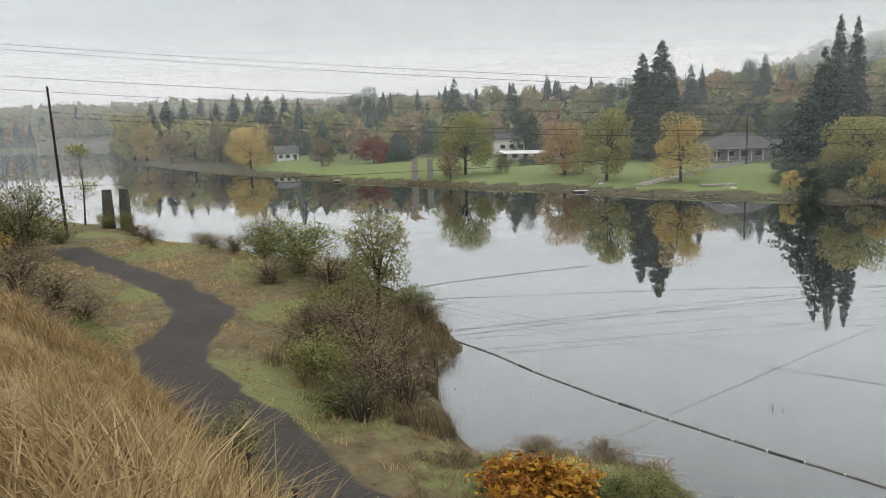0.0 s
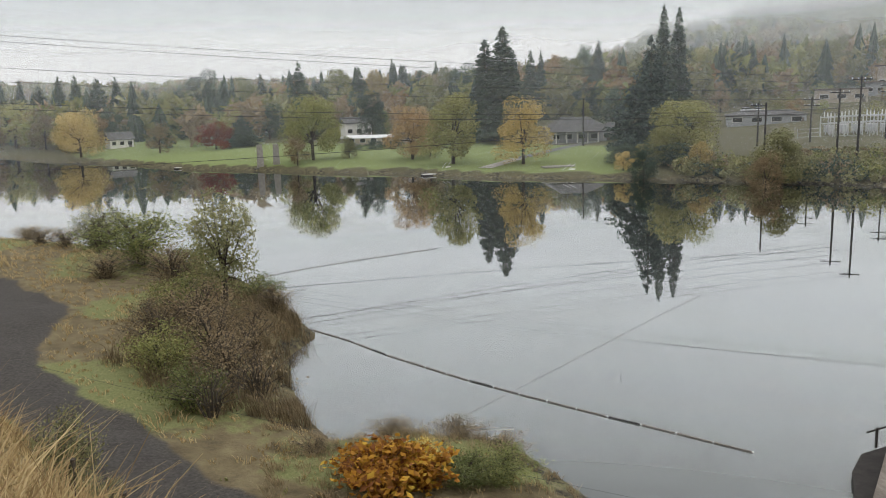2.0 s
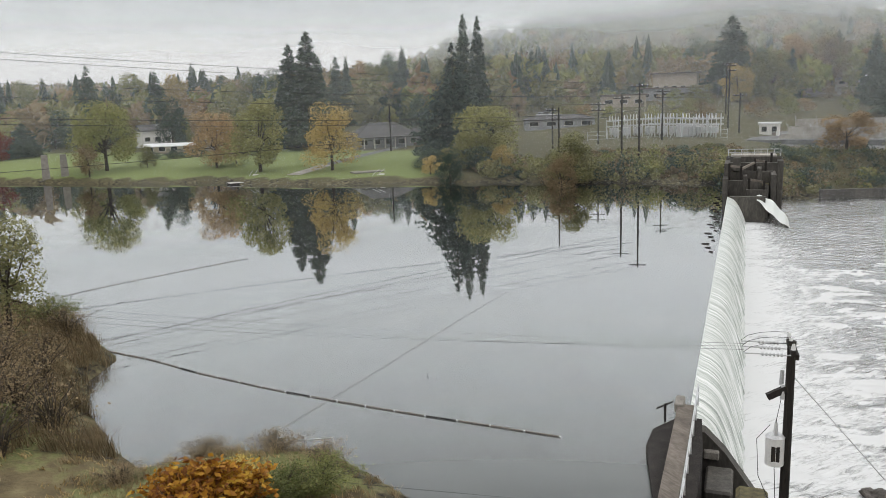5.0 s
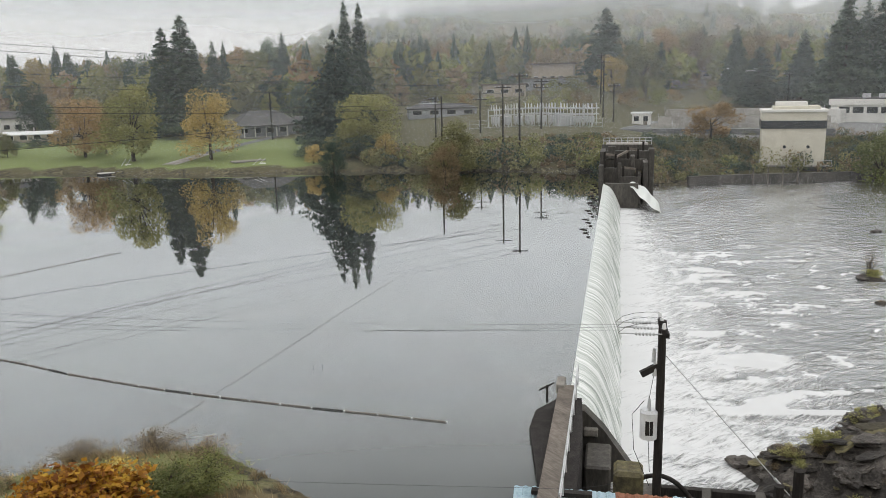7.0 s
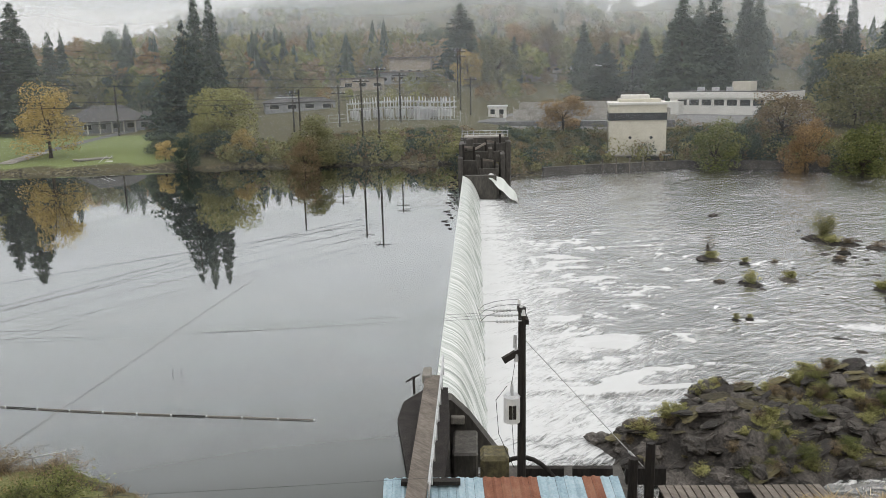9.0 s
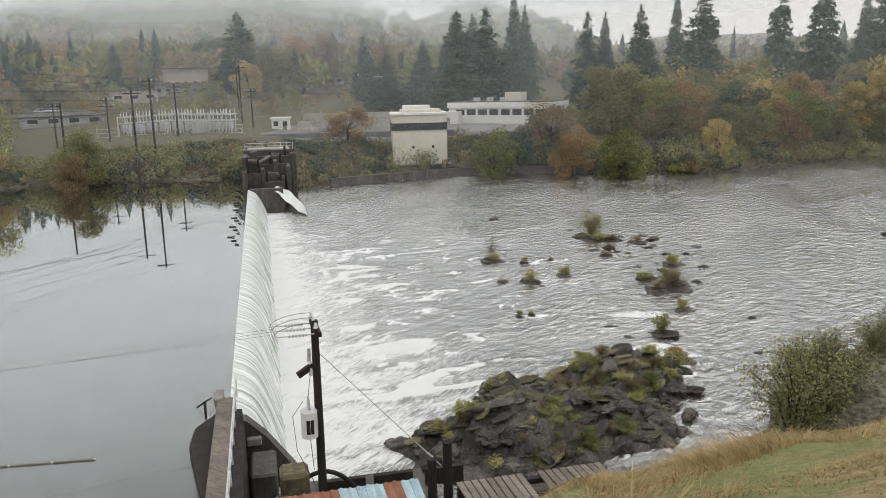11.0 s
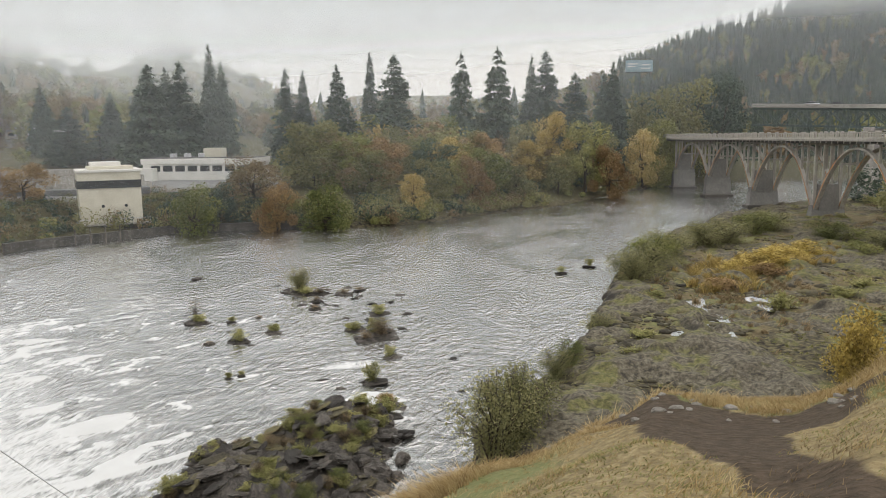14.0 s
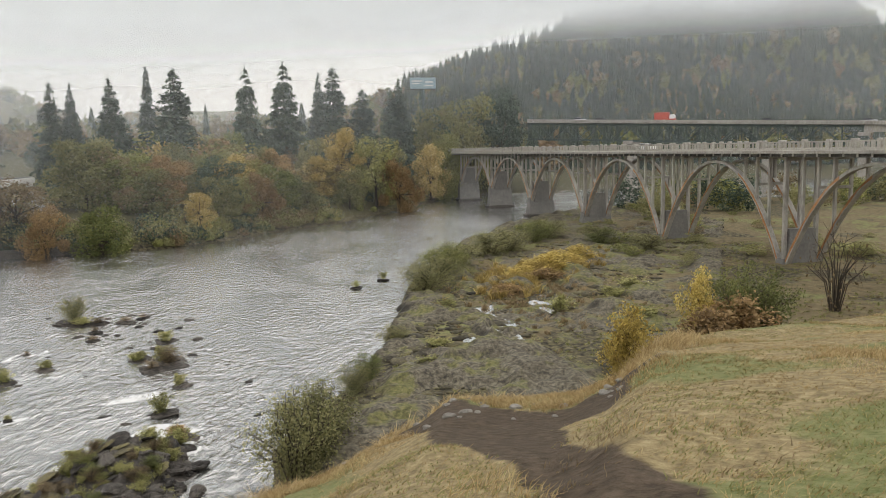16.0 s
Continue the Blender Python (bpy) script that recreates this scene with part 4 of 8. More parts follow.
for x, y, h, w in [(-144, 405, 27.7, 4.0), (-129, 410, 28.3, 3.6), (-127, 432, 29.0, 3.5), (-103, 407, 28.2, 4.2), (-96, 409, 28.3, 4.5), (-77, 403, 26.3, 3.8), (-11, 410, 24.7, 3.2), (55, 416, 28.0, 3.0), (58, 396, 24.4, 4.2), (80, 279, 25.1, 2.9), (89, 276, 24.5, 2.5), (130, 325, 27.1, 3.5), (160, 277, 22.2, 2.3), (168, 272, 22.5, 2.5), (238, 183, 24.6, 3.8), (242, 160, 22.4, 4.3), (231, 140, 30.3, 5.7), (234, 135, 30.8, 4.8), (240, 123, 38.2, 3.8), (242, 120, 33.2, 3.4), (243, 93, 31.0, 3.3), (223, 75, 31.8, 4.8), (264, 23, 36.9, 3.7), (290, -3, 37.5, 5.1)]:
    plant(KINDS, "fir", x, y, h, w * 1.08)
for x, y, h, w in [(-140, 417, 28.5, 4.7), (-114, 415, 25.2, 4.6), (-85, 401, 26.1, 4.9), (-57, 355, 20.0, 3.8), (-28, 399, 22.4, 4.8), (-14, 265, 10.1, 3.7), (28, 309, 23.7, 3.7), (59, 355, 20.9, 5.1), (84, 272, 24.7, 3.0), (130, 303, 21.4, 3.3), (164, 275, 21.9, 3.4), (229, 237, 30.4, 6.5), (218, 159, 18.0, 4.6), (238, 147, 23.9, 4.4), (214, 129, 31.3, 5.5), (223, 124, 32.5, 5.0), (241, 98, 31.1, 3.7), (242, 63, 35.9, 5.8), (259, 18, 38.4, 5.3), (265, 9, 32.3, 5.2), (300, 0, 34.0, 4.2)]:
    plant(KINDS, "fir_b", x, y, h, w * 1.08)
for x, y, h, w in [(-46, 377, 20.6, 5.4), (-37, 398, 27.0, 5.1), (-6, 290, 12.2, 6.1), (-39, 318, 12.6, 4.5), (-63, 314, 14.3, 4.5), (26, 249, 14.7, 3.5), (14, 350, 18.1, 4.9), (71, 322, 21.5, 4.2), (120, 318, 24.2, 3.6), (89, 212, 12.7, 2.4), (160, 300, 20.7, 3.6), (248, 275, 22.1, 7.8), (64, 138, 7.1, 2.4), (234, 233, 20.4, 7.0), (152, 77, 9.0, 3.6), (317, -42, 39.4, 10.2)]:
    plant(KINDS, "dark", x, y, h, w)
for x, y, h, w in [(-22, 261, 9.3, 5.4), (275, 330, 15.4, 9.1)]:
    plant(KINDS, "red", x, y, h, w)
for x, y, h, w in [(6, 330, 27.5, 4.2), (241, 42, 37.1, 4.3), (248, 32, 38.9, 5.5)]:
    plant(KINDS, "lean_fir", x, y, h, w * 1.08)
for x, y, h, w in [(154, 55, 11.7, 4.9), (145, 79, 12.1, 4.7), (191, 58, 12.3, 4.9), (230, 46, 18.2, 5.8), (279, -18, 12.5, 4.9), (210, 48, 12.1, 4.6), (289, -19, 23.6, 6.1)]:
    plant(KINDS, "green", x, y, h, w)
for x, y, h, w in [(250, 73, 36.8, 3.1)]:
    plant(KINDS, "redwood", x, y, h, w)
# trees between the houses and behind the river, scattered by district
def clear_of(x, y, spots):
    return all((x - sx) ** 2 + (y - sy) ** 2 > sr * sr for sx, sy, sr in spots)


OPEN = [(73, 204, 22), (23, 240, 16), (127, 155, 42), (150, 122, 45), (190, 150, 40), (235, 129, 38), (185, 120, 30), (300, 285, 25), (147, 200, 25), (-40, 300, 14), (265, 245, 25), (205, 242, 24), (175, 232, 16), (130, 203, 15), (258, 196, 14), (45, 205, 20), (20, 215, 22)]
rng = np.random.default_rng(7)
HEAPS = {}


def heap(kind, x, y, h, half):
    """A tree or bush too far off to tell apart: its leaves join the rest of its colour."""
    source, natural = KINDS[kind]
    crown = [c for c in source.children if c.name.startswith("crown")][0].data
    co = np.empty(len(crown.vertices) * 3)
    crown.vertices.foreach_get("co", co)
    leaf = co.reshape(-1, 4, 3)[::5]
    mid = leaf.mean(1, keepdims=True)
    leaf = ((leaf - mid) * 1.75 + mid).reshape(-1, 3)
    a, s = rng.uniform(0, 6.283), half / natural * 1.12
    out = np.stack([(leaf[:, 0] * math.cos(a) - leaf[:, 1] * math.sin(a)) * s + x, (leaf[:, 0] * math.sin(a) + leaf[:, 1] * math.cos(a)) * s + y, np.maximum(leaf[:, 2] * h, 0.05) + ground_z(x, y)], 1)
    HEAPS.setdefault(crown.materials[0].name, []).append(out)


placed = 0
while placed < 170:
    a, r = rng.uniform(-24, 97), rng.uniform(1, 2.9) ** 0.5 * 262
    x, y = r * math.sin(radians(a)), r * math.cos(radians(a))
    shore = float(line_distance(np.array([x]), np.array([y]), FAR)[0])
    if shore < 60 or inside(np.array([x]), np.array([y]), NEAR + FAR)[0] or not clear_of(x, y, OPEN) or 34 < a < 57 and r < 325:
        continue
    k = rng.choice(["fir", "fir_b", "redwood", "dark", "olive", "green", "rust", "yellow", "orange", "gold"], p=[0.05, 0.06, 0.0, 0.15, 0.27, 0.15, 0.15, 0.07, 0.07, 0.03])
    h = rng.uniform(12, 20) if k in ("fir", "fir_b", "redwood") else rng.uniform(7, 13)
    if a > 62:
        h *= 1.15
    if k not in ("fir", "fir_b", "redwood") and r > 340:
        heap(str(k), x, y, h, h * rng.uniform(0.34, 0.46))
        placed += 1
        continue
    plant(KINDS, str(k), x, y, h, h * rng.uniform(0.3, 0.42) if k not in ("fir", "fir_b", "redwood") else h * rng.uniform(0.14, 0.19))
    placed += 1

# low growth between the buildings of the works and the slope behind
placed = 0
while placed < 46:
    a, r = rng.uniform(30, 62), rng.uniform(205, 330)
    x, y = r * math.sin(radians(a)), r * math.cos(radians(a))
    if not clear_of(x, y, [(75, 204, 20), (127, 155, 22), (150, 140, 34), (190, 140, 34), (235, 129, 24), (300, 285, 14), (265, 245, 14), (205, 242, 16), (175, 232, 12), (130, 203, 14), (258, 196, 10)]):
        continue
    k = rng.choice(["olive", "rust", "green", "dark", "yellow", "orange"], p=[0.3, 0.28, 0.2, 0.1, 0.07, 0.05])
    h = rng.uniform(3.5, 7)
    heap(str(k), x, y, h, h * rng.uniform(0.45, 0.6))
    placed += 1
# the wooded flat under and beyond the arch bridge
placed = 0
while placed < 46:
    x, y = rng.uniform(185, 300), rng.uniform(-210, -58)
    if inside(np.array([x]), np.array([y]), NEAR + FAR)[0] or line_distance(np.array([x]), np.array([y]), NEAR)[0] > 55 or abs((x - 306) * 0.86 - (y + 52) * 0.51 - 6) < 14 or (x - 245) * -0.189 + (y + 30) * 0.982 > -14:
        continue
    k = rng.choice(["olive", "green", "dark", "rust", "yellow"], p=[0.35, 0.25, 0.2, 0.12, 0.08])
    h = rng.uniform(5, 10)
    heap(str(k), x, y, h, h * rng.uniform(0.42, 0.55))
    placed += 1

# brush on the flat before the bridge
placed = 0
while placed < 60:
    x, y = rng.uniform(110, 225), rng.uniform(-85, -30)
    if inside(np.array([x]), np.array([y]), NEAR + FAR)[0] or y > -18 - (x - 110) * 0.28:
        continue
    h = rng.uniform(0.8, 2.2)
    heap(str(rng.choice(["olive", "rust", "green", "yellow"], p=[0.4, 0.3, 0.2, 0.1])), x, y, h, h * rng.uniform(0.7, 1.2))
    placed += 1

# a close belt of leafy trees on the bank below the dam
placed = 0
while placed < 74:
    a, r = rng.uniform(63, 99), rng.uniform(160, 330)
    x, y = r * math.sin(radians(a)), r * math.cos(radians(a))
    shore = float(line_distance(np.array([x]), np.array([y]), FAR)[0])
    if not 5 < shore < 70 or line_distance(np.array([x]), np.array([y]), NEAR)[0] < 52 or inside(np.array([x]), np.array([y]), NEAR + FAR)[0] or not clear_of(x, y, [(150, 122, 45), (190, 135, 32), (144, 96, 18)]):
        continue
    k = rng.choice(["olive", "green", "rust", "yellow", "gold", "orange", "dark"], p=[0.38, 0.22, 0.13, 0.06, 0.02, 0.05, 0.14])
    h = rng.uniform(8, 12) + 0.12 * shore if a > 68.5 else rng.uniform(4, 6.5)
    if shore < 28:
        plant(KINDS, str(k), x, y, h, h * rng.uniform(0.4, 0.52))
    else:
        heap(str(k), x, y, h, h * rng.uniform(0.4, 0.52))
    placed += 1

for key, vs in HEAPS.items():
    v = np.vstack(vs)
    tagged(new("distant_trees", quick_mesh("distant_trees", v, np.arange(len(v)).reshape(-1, 4), bpy.data.materials[key])), "leafy autumn trees and brush behind the river", "woods", kind="stuff")

# brush along the far shore, in one mesh for each colour
def bank_brush():
    rng = np.random.default_rng(27)
    heaps = {"olive": [], "green": [], "rust": [], "dark_green": []}
    placed = 0
    while placed < 420:
        out, seg, q = rng.uniform(0.6, 9), int(rng.integers(2, 21)), rng.uniform()
        (ax, ay), (bx, by) = FAR[seg], FAR[seg + 1]
        nx, ny = (by - ay), -(bx - ax)
        n = math.hypot(nx, ny)
        x, y = ax + (bx - ax) * q + nx / n * out, ay + (by - ay) * q + ny / n * out
        a = math.degrees(math.atan2(x, y))
        if inside(np.array([x]), np.array([y]), NEAR + FAR)[0] or a < 27 or 44 < a < 56 and rng.uniform() < 0.8:
            continue
        h = rng.uniform(1.2, 4.2)
        z = ground_z(x, y)
        k = 230
        u = rng.normal(size=(k, 3))
        u /= np.linalg.norm(u, axis=1)[:, None]
        c = u * rng.uniform(0.5, 1, (k, 1)) ** 0.5 * (1 + 0.3 * np.sin(u[:, :1] * 4 + x) * np.cos(u[:, 1:2] * 5 + y)) * [h * 0.62, h * 0.62, h * 0.5] + [x, y, z + h * 0.42]
        c[:, 2] = np.maximum(c[:, 2], z + 0.1)
        v, _ = leaves(rng, c, u + rng.normal(size=(k, 3)) * 0.6, 0.34)
        heaps[("olive", "olive", "green", "rust", "dark_green")[int(rng.integers(0, 5))]].append(v)
        placed += 1
    for key, vs in heaps.items():
        v = np.vstack(vs)
        ob = new("bank_brush", quick_mesh("bank_brush", v, np.arange(len(v)).reshape(-1, 4), M["conifer" if key == "dark_green" else key]))
        tagged(ob, "low leafy brush along the far river bank", "brush", kind="stuff")


bank_brush()


def far_woods():
    """The woods on the hills and beyond the town, in one mesh."""
    rng = np.random.default_rng(17)
    vs, n = [], 0
    tri = []
    spots = []
    while len(spots) < 5600:
        a = rng.uniform(-34, 128)
        r = rng.uniform(285, 460) if len(spots) % 5 == 0 and a < 60 else rng.uniform(430, 2300) if a < 88 else rng.uniform(330, 1250)
        spots.append((a, r))
    # close forest on the steep hill downstream
    while len(spots) < 9200:
        spots.append((rng.uniform(91, 131), rng.uniform(430, 900)))
    a, r = np.radians([q[0] for q in spots]), np.array([q[1] for q in spots])
    x, y = r * np.sin(a), r * np.cos(a)
    z, cover = lie(x, y)
    wet = inside(x, y, NEAR + FAR)
    df = line_distance(x, y, FAR)
    keep = ~wet & (df > 14) & (line_distance(x, y, NEAR) > 25)
    out_v = {"conifer": [], "olive": [], "rust": [], "orange": [], "green": []}
    for px, py, pz, pr in zip(x[keep], y[keep], z[keep], r[keep]):
        s = 1 + pr / 1400
        bearing = math.degrees(math.atan2(px, py))
        if not clear_of(px, py, OPEN) or 34 < bearing < 57 and pr < 325:
            continue
        if rng.uniform() < (0.16 if bearing < 64 else 0.22 if bearing < 90 else 0.84):
            h, w = rng.uniform(11, 20) * min(s, 1.4), rng.uniform(3.2, 5.0) * s
            for t in range(7):
                q = t / 7
                z0, z1, rad = pz + h * q, pz + h * min(1, q + 0.3), w * (1 - q) ** 0.8
                k = 7
                b = rng.uniform(0, 6.28) + np.arange(k) * 6.283 / k
                rr = rad * rng.uniform(0.7, 1.2, k)
                p = np.stack([px + rr * np.cos(b), py + rr * np.sin(b), np.full(k, z0) - rng.uniform(0, 1.2, k)], 1)
                m = (p + np.roll(p, -1, 0)) / 2 * [1, 1, 1]
                m[:, :2] = (m[:, :2] - [px, py]) * 0.5 + [px, py]
                m[:, 2] += 0.8
                top = np.tile([[px, py, z1]], (k, 1))
                out_v["conifer"].append(np.stack([p, m, top], 1).reshape(-1, 3))
                out_v["conifer"].append(np.stack([m, np.roll(p, -1, 0), top], 1).reshape(-1, 3))
        else:
            h, w = rng.uniform(9, 15) * s, rng.uniform(4, 6.5) * s
            m = 150 if pr < 700 else 60
            c = rng.normal(size=(m, 3))
            c /= np.linalg.norm(c, axis=1)[:, None]
            c = c * rng.uniform(0.6, 1, (m, 1)) * (1 + 0.25 * np.sin(c[:, :1] * 5 + px)) * [w, w, h * 0.42] + [px, py, pz + h * 0.5]
            size = w * (0.17 if pr < 700 else 0.3)
            e1, e2 = rng.normal(size=(m, 3)) * size, rng.normal(size=(m, 3)) * size
            out_v[str(rng.choice(["olive", "rust", "orange", "green"], p=[0.48, 0.25, 0.05, 0.22]))].append(np.stack([c + e1, c + e2, c - e1 - e2], 1).reshape(-1, 3))
    for key, label in (("conifer", "dense far conifer woods on misty hills"), ("olive", "far olive green woods on misty hills"), ("rust", "far brownish autumn woods on hills"), ("orange", "far orange autumn trees behind the town"), ("green", "far green broadleaf trees behind the town")):
        v = np.vstack(out_v[key])
        ob = new("far_woods", quick_mesh("far_woods", v, np.arange(len(v)).reshape(-1, 3), M[key]))
        tagged(ob, label, "woods", kind="stuff")


far_woods()


def slope_brush():
    """Weeds and bushes on the slope between the works and the water."""
    rng = np.random.default_rng(71)
    heaps = {"dark_green": [], "olive": [], "rust": []}
    placed = 0
    while placed < 520:
        a, r = rng.uniform(30, 66), rng.uniform(118, 200)
        x, y = r * math.sin(radians(a)), r * math.cos(radians(a))
        shore = float(line_distance(np.array([x]), np.array([y]), FAR)[0])
        if inside(np.array([x]), np.array([y]), NEAR + FAR)[0] or not 1.5 < shore < 22 or not clear_of(x, y, [(144.5, 97, 9.5), (96, 93, 11)]):
            continue
        tall = a > 47
        h = rng.uniform(0.8, 2.6) if tall else rng.uniform(0.4, 1.3)
        z, k = ground_z(x, y), 150
        u = rng.normal(size=(k, 3))
        u /= np.linalg.norm(u, axis=1)[:, None]
        c = u * rng.uniform(0.4, 1, (k, 1)) ** 0.5 * (1 + 0.3 * np.sin(u[:, :1] * 4 + x)) * [h * 0.95, h * 0.95, h * 0.5] + [x, y, z + h * 0.4]
        c[:, 2] = np.maximum(c[:, 2], z + 0.06)
        v, _ = leaves(rng, c, u + rng.normal(size=(k, 3)) * 0.6, 0.26)
        heaps[str(rng.choice(["dark_green", "olive", "rust"], p=[0.5, 0.3, 0.2] if tall else [0.12, 0.38, 0.5]))].append(v)
        placed += 1
    for key, vs in heaps.items():
        v = np.vstack(vs)
        ob = new("slope_brush", quick_mesh("slope_brush", v, np.arange(len(v)).reshape(-1, 4), M["conifer" if key == "dark_green" else key]))
        tagged(ob, "dark brush and weeds on the slope below the works", "brush", kind="stuff")


slope_brush()
# ---------------------------------------------------------------- concrete arch bridge
SPAN = Vector((-33.52, -6.454, 0))
WAY = SPAN.normalized()
ASIDE = Vector((-WAY.y, WAY.x, 0))
if ASIDE.y > 0:
    ASIDE = -ASIDE
SPRING = [3.4, 2.8, 1.1, -0.3, -1.7, -1.8, -1.8, -1.8]


def pier_at(k):
    return Vector((245.26, -30.45, 0)) + SPAN * k


def deck_z(k):
    return 13.35 + 0.17 * (k - 0)


def arch_bridge():
    root = thing("arch_bridge", "old grey concrete arch road bridge with rust stains", "bridge")
    first, last = -1.45, 6.0
    a, b = pier_at(first), pier_at(last)
    width = 6.6
    mid = ASIDE * (width / 2 - 0.8)
    up = Vector((0, 0, 1))

    def along(k, off, z):
        return pier_at(k) + ASIDE * off + up * z
    bm = bmesh.new()
    beam(along(first, 2.6, deck_z(first) - 0.25), along(last, 2.6, deck_z(last) - 0.25), width + 1.6, 0.4, bm)
    part("deck", bm, M["concrete"], root)
    # edge beams in dark concrete, standing in for the shade under the deck
    bm = bmesh.new()
    for off in (-1.0, 6.2):
        beam(along(first, off, deck_z(first) - 0.72), along(last, off, deck_z(last) - 0.72), 0.3, 0.45, bm)
    part("deck_edge", bm, M["dark_concrete"], root)
    bracket = bmesh.new()
    box(0.28, 1.1, 0.45, (0, 0, -0.4), 0.0, bracket)
    bracket_me = bpy.data.meshes.new("bracket")
    bracket.to_mesh(bracket_me)
    bracket.free()
    bracket_me.materials.append(M["concrete"])
    turn = Matrix.Rotation(math.atan2(WAY.y, WAY.x), 4, "Z")
    k = first
    while k < last:
        p = along(k, -0.7, deck_z(k) - 0.5)
        part("bracket", bracket_me, None, root, at=Matrix.Translation(p) @ turn)
        k += 0.07
    # railings: posts, rails and balusters
    for side, off in (("near", -1.35), ("off", 6.55)):
        bm = bmesh.new()
        beam(along(first, off, deck_z(first) + 1.12), along(last, off, deck_z(last) + 1.12), 0.34, 0.2, bm)
        part("handrail", bm, M["pale_concrete"], root)
        bm = bmesh.new()
        beam(along(first, off, deck_z(first) + 0.14), along(last, off, deck_z(last) + 0.14), 0.34, 0.28, bm)
        part("rail_base", bm, M["pale_concrete"], root)
        one = bmesh.new()
        box(0.3, 0.14, 0.78, (0, 0, 0), 0, one)
        one_me = bpy.data.meshes.new("baluster")
        one.to_mesh(one_me)
        one.free()
        one_me.materials.append(M["pale_concrete"])
        k = first
        while k < last:
            part("baluster", one_me, None, root, at=Matrix.Translation(along(k, off, deck_z(k) + 0.26)) @ turn)
            k += 0.0265 if side == "near" else 0.06
        post = bmesh.new()
        box(0.6, 0.5, 1.45, (0, 0, 0), 0.05, post)
        post_me = bpy.data.meshes.new("post")
        post.to_mesh(post_me)
        post.free()
        post_me.materials.append(M["pale_concrete"])
        k = first
        while k < last:
            part("post", post_me, None, root, at=Matrix.Translation(along(k, off, deck_z(k))) @ turn)
            k += 0.14
    # arch ribs, spandrel columns and piers
    for k in range(-1, 6):
        za, zb, crown = SPRING[k + 1], SPRING[k + 2], deck_z(k + 0.5) - 1.55
        for off in (0.0, 5.2):
            verts, n = [], 26
            for i in range(n + 1):
                q = i / n
                base = za * (1 - q) + zb * q
                z = base + (crown - base) * (1 - abs(2 * q - 1) ** 2.15)
                thick = 0.52 + 0.2 * abs(2 * q - 1) ** 2
                slope = 4 * (crown - base) * (1 - 2 * q) / 34.0
                down = thick * math.sqrt(1 + slope * slope) * 0.8
                c = pier_at(k + 0.02 + 0.96 * q)
                for s in (-0.42, 0.42):
                    verts += [c + ASIDE * (off + s) + up * z, c + ASIDE * (off + s) + up * (z - min(down, 1.35))]
            faces = []
            for i in range(n):
                o = i * 4
                faces += [(o, o + 4, o + 6, o + 2), (o + 1, o + 3, o + 7, o + 5), (o, o + 1, o + 5, o + 4), (o + 2, o + 6, o + 7, o + 3)]
            faces += [(0, 2, 3, 1), (n * 4, n * 4 + 1, n * 4 + 3, n * 4 + 2)]
            rib = part("arch_rib", mesh_of("arch_rib", verts, faces, M["concrete"]), None, root)
            # rust where rain runs down the haunches
            for lo, hi in ((0.0, 0.31), (0.69, 1.0)):
                sv, sf = [], []
                i0, i1 = round(lo * n), round(hi * n)
                for j, i in enumerate(range(i0, i1 + 1)):
                    top = verts[i * 4 + (0 if off == 0 else 0)] - ASIDE * 0.006
                    low = verts[i * 4 + 1] - ASIDE * 0.006
                    sv += [top.lerp(low, 0.04), top.lerp(low, 0.7 + 0.26 * math.sin(i * 2.1 + k))]
                    if j:
                        sf.append((2 * j - 2, 2 * j - 1, 2 * j + 1, 2 * j))
                part("rust_stain", mesh_of("rust_stain", sv, sf, M["rust_concrete"]), None, rib, "orange rust stain")
            for q in (0.09, 0.18, 0.27, 0.73, 0.82, 0.91):
                base = za * (1 - q) + zb * q
                z = base + (crown - base) * (1 - abs(2 * q - 1) ** 2.15) - 0.3
                top = deck_z(k + q) - 0.9
                if top - z > 0.8:
                    c = along(k + 0.02 + 0.96 * q, off, z)
                    part("spandrel_column", box(0.4, 0.44, top - z, c, 0.03, None, turn), M["pale_concrete" if (k + round(q * 100)) % 3 == 0 else "concrete"], root)
        for q in (0.18, 0.82):
            c1, c2 = along(k + 0.02 + 0.96 * q, 0, deck_z(k + q) - 1.05), along(k + 0.02 + 0.96 * q, 5.2, deck_z(k + q) - 1.05)
            part("cross_beam", beam(c1, c2, 0.5, 0.55), M["concrete"], root)
            if q in (0.18, 0.82):
                part("cross_beam", beam(c1 - up * 4.0, c2 - up * 4.0, 0.4, 0.4), M["concrete"], root)
        base = pier_at(k)
        z = SPRING[k + 1]
        verts = []
        for zz, half, out in ((z + 0.3, 0.75, 0.6), (z - 1.3, 1.1, 0.85), (-3.6, 1.5, 1.1)):
            for s, o in ((-1, -out), (1, -out), (1, 5.2 + out), (-1, 5.2 + out)):
                verts.append(base + WAY * s * half + ASIDE * o + up * zz)
        faces = [(0, 1, 2, 3)] + [(i + j * 4, (i + 1) % 4 + j * 4, (i + 1) % 4 + j * 4 + 4, i + j * 4 + 4) for j in range(2) for i in range(4)]
        part("pier", mesh_of("pier", verts, [tuple(reversed(f)) for f in faces], M["grey_concrete"]), None, root)
        wall = []
        for zz, half in ((z - 0.8, 1.2), (z + 2.4, 1.0), (z + 4.6, 0.7)):
            for s, o in ((-1, 0.55), (1, 0.55), (1, 4.65), (-1, 4.65)):
                wall.append(base + WAY * s * half + ASIDE * o + up * zz)
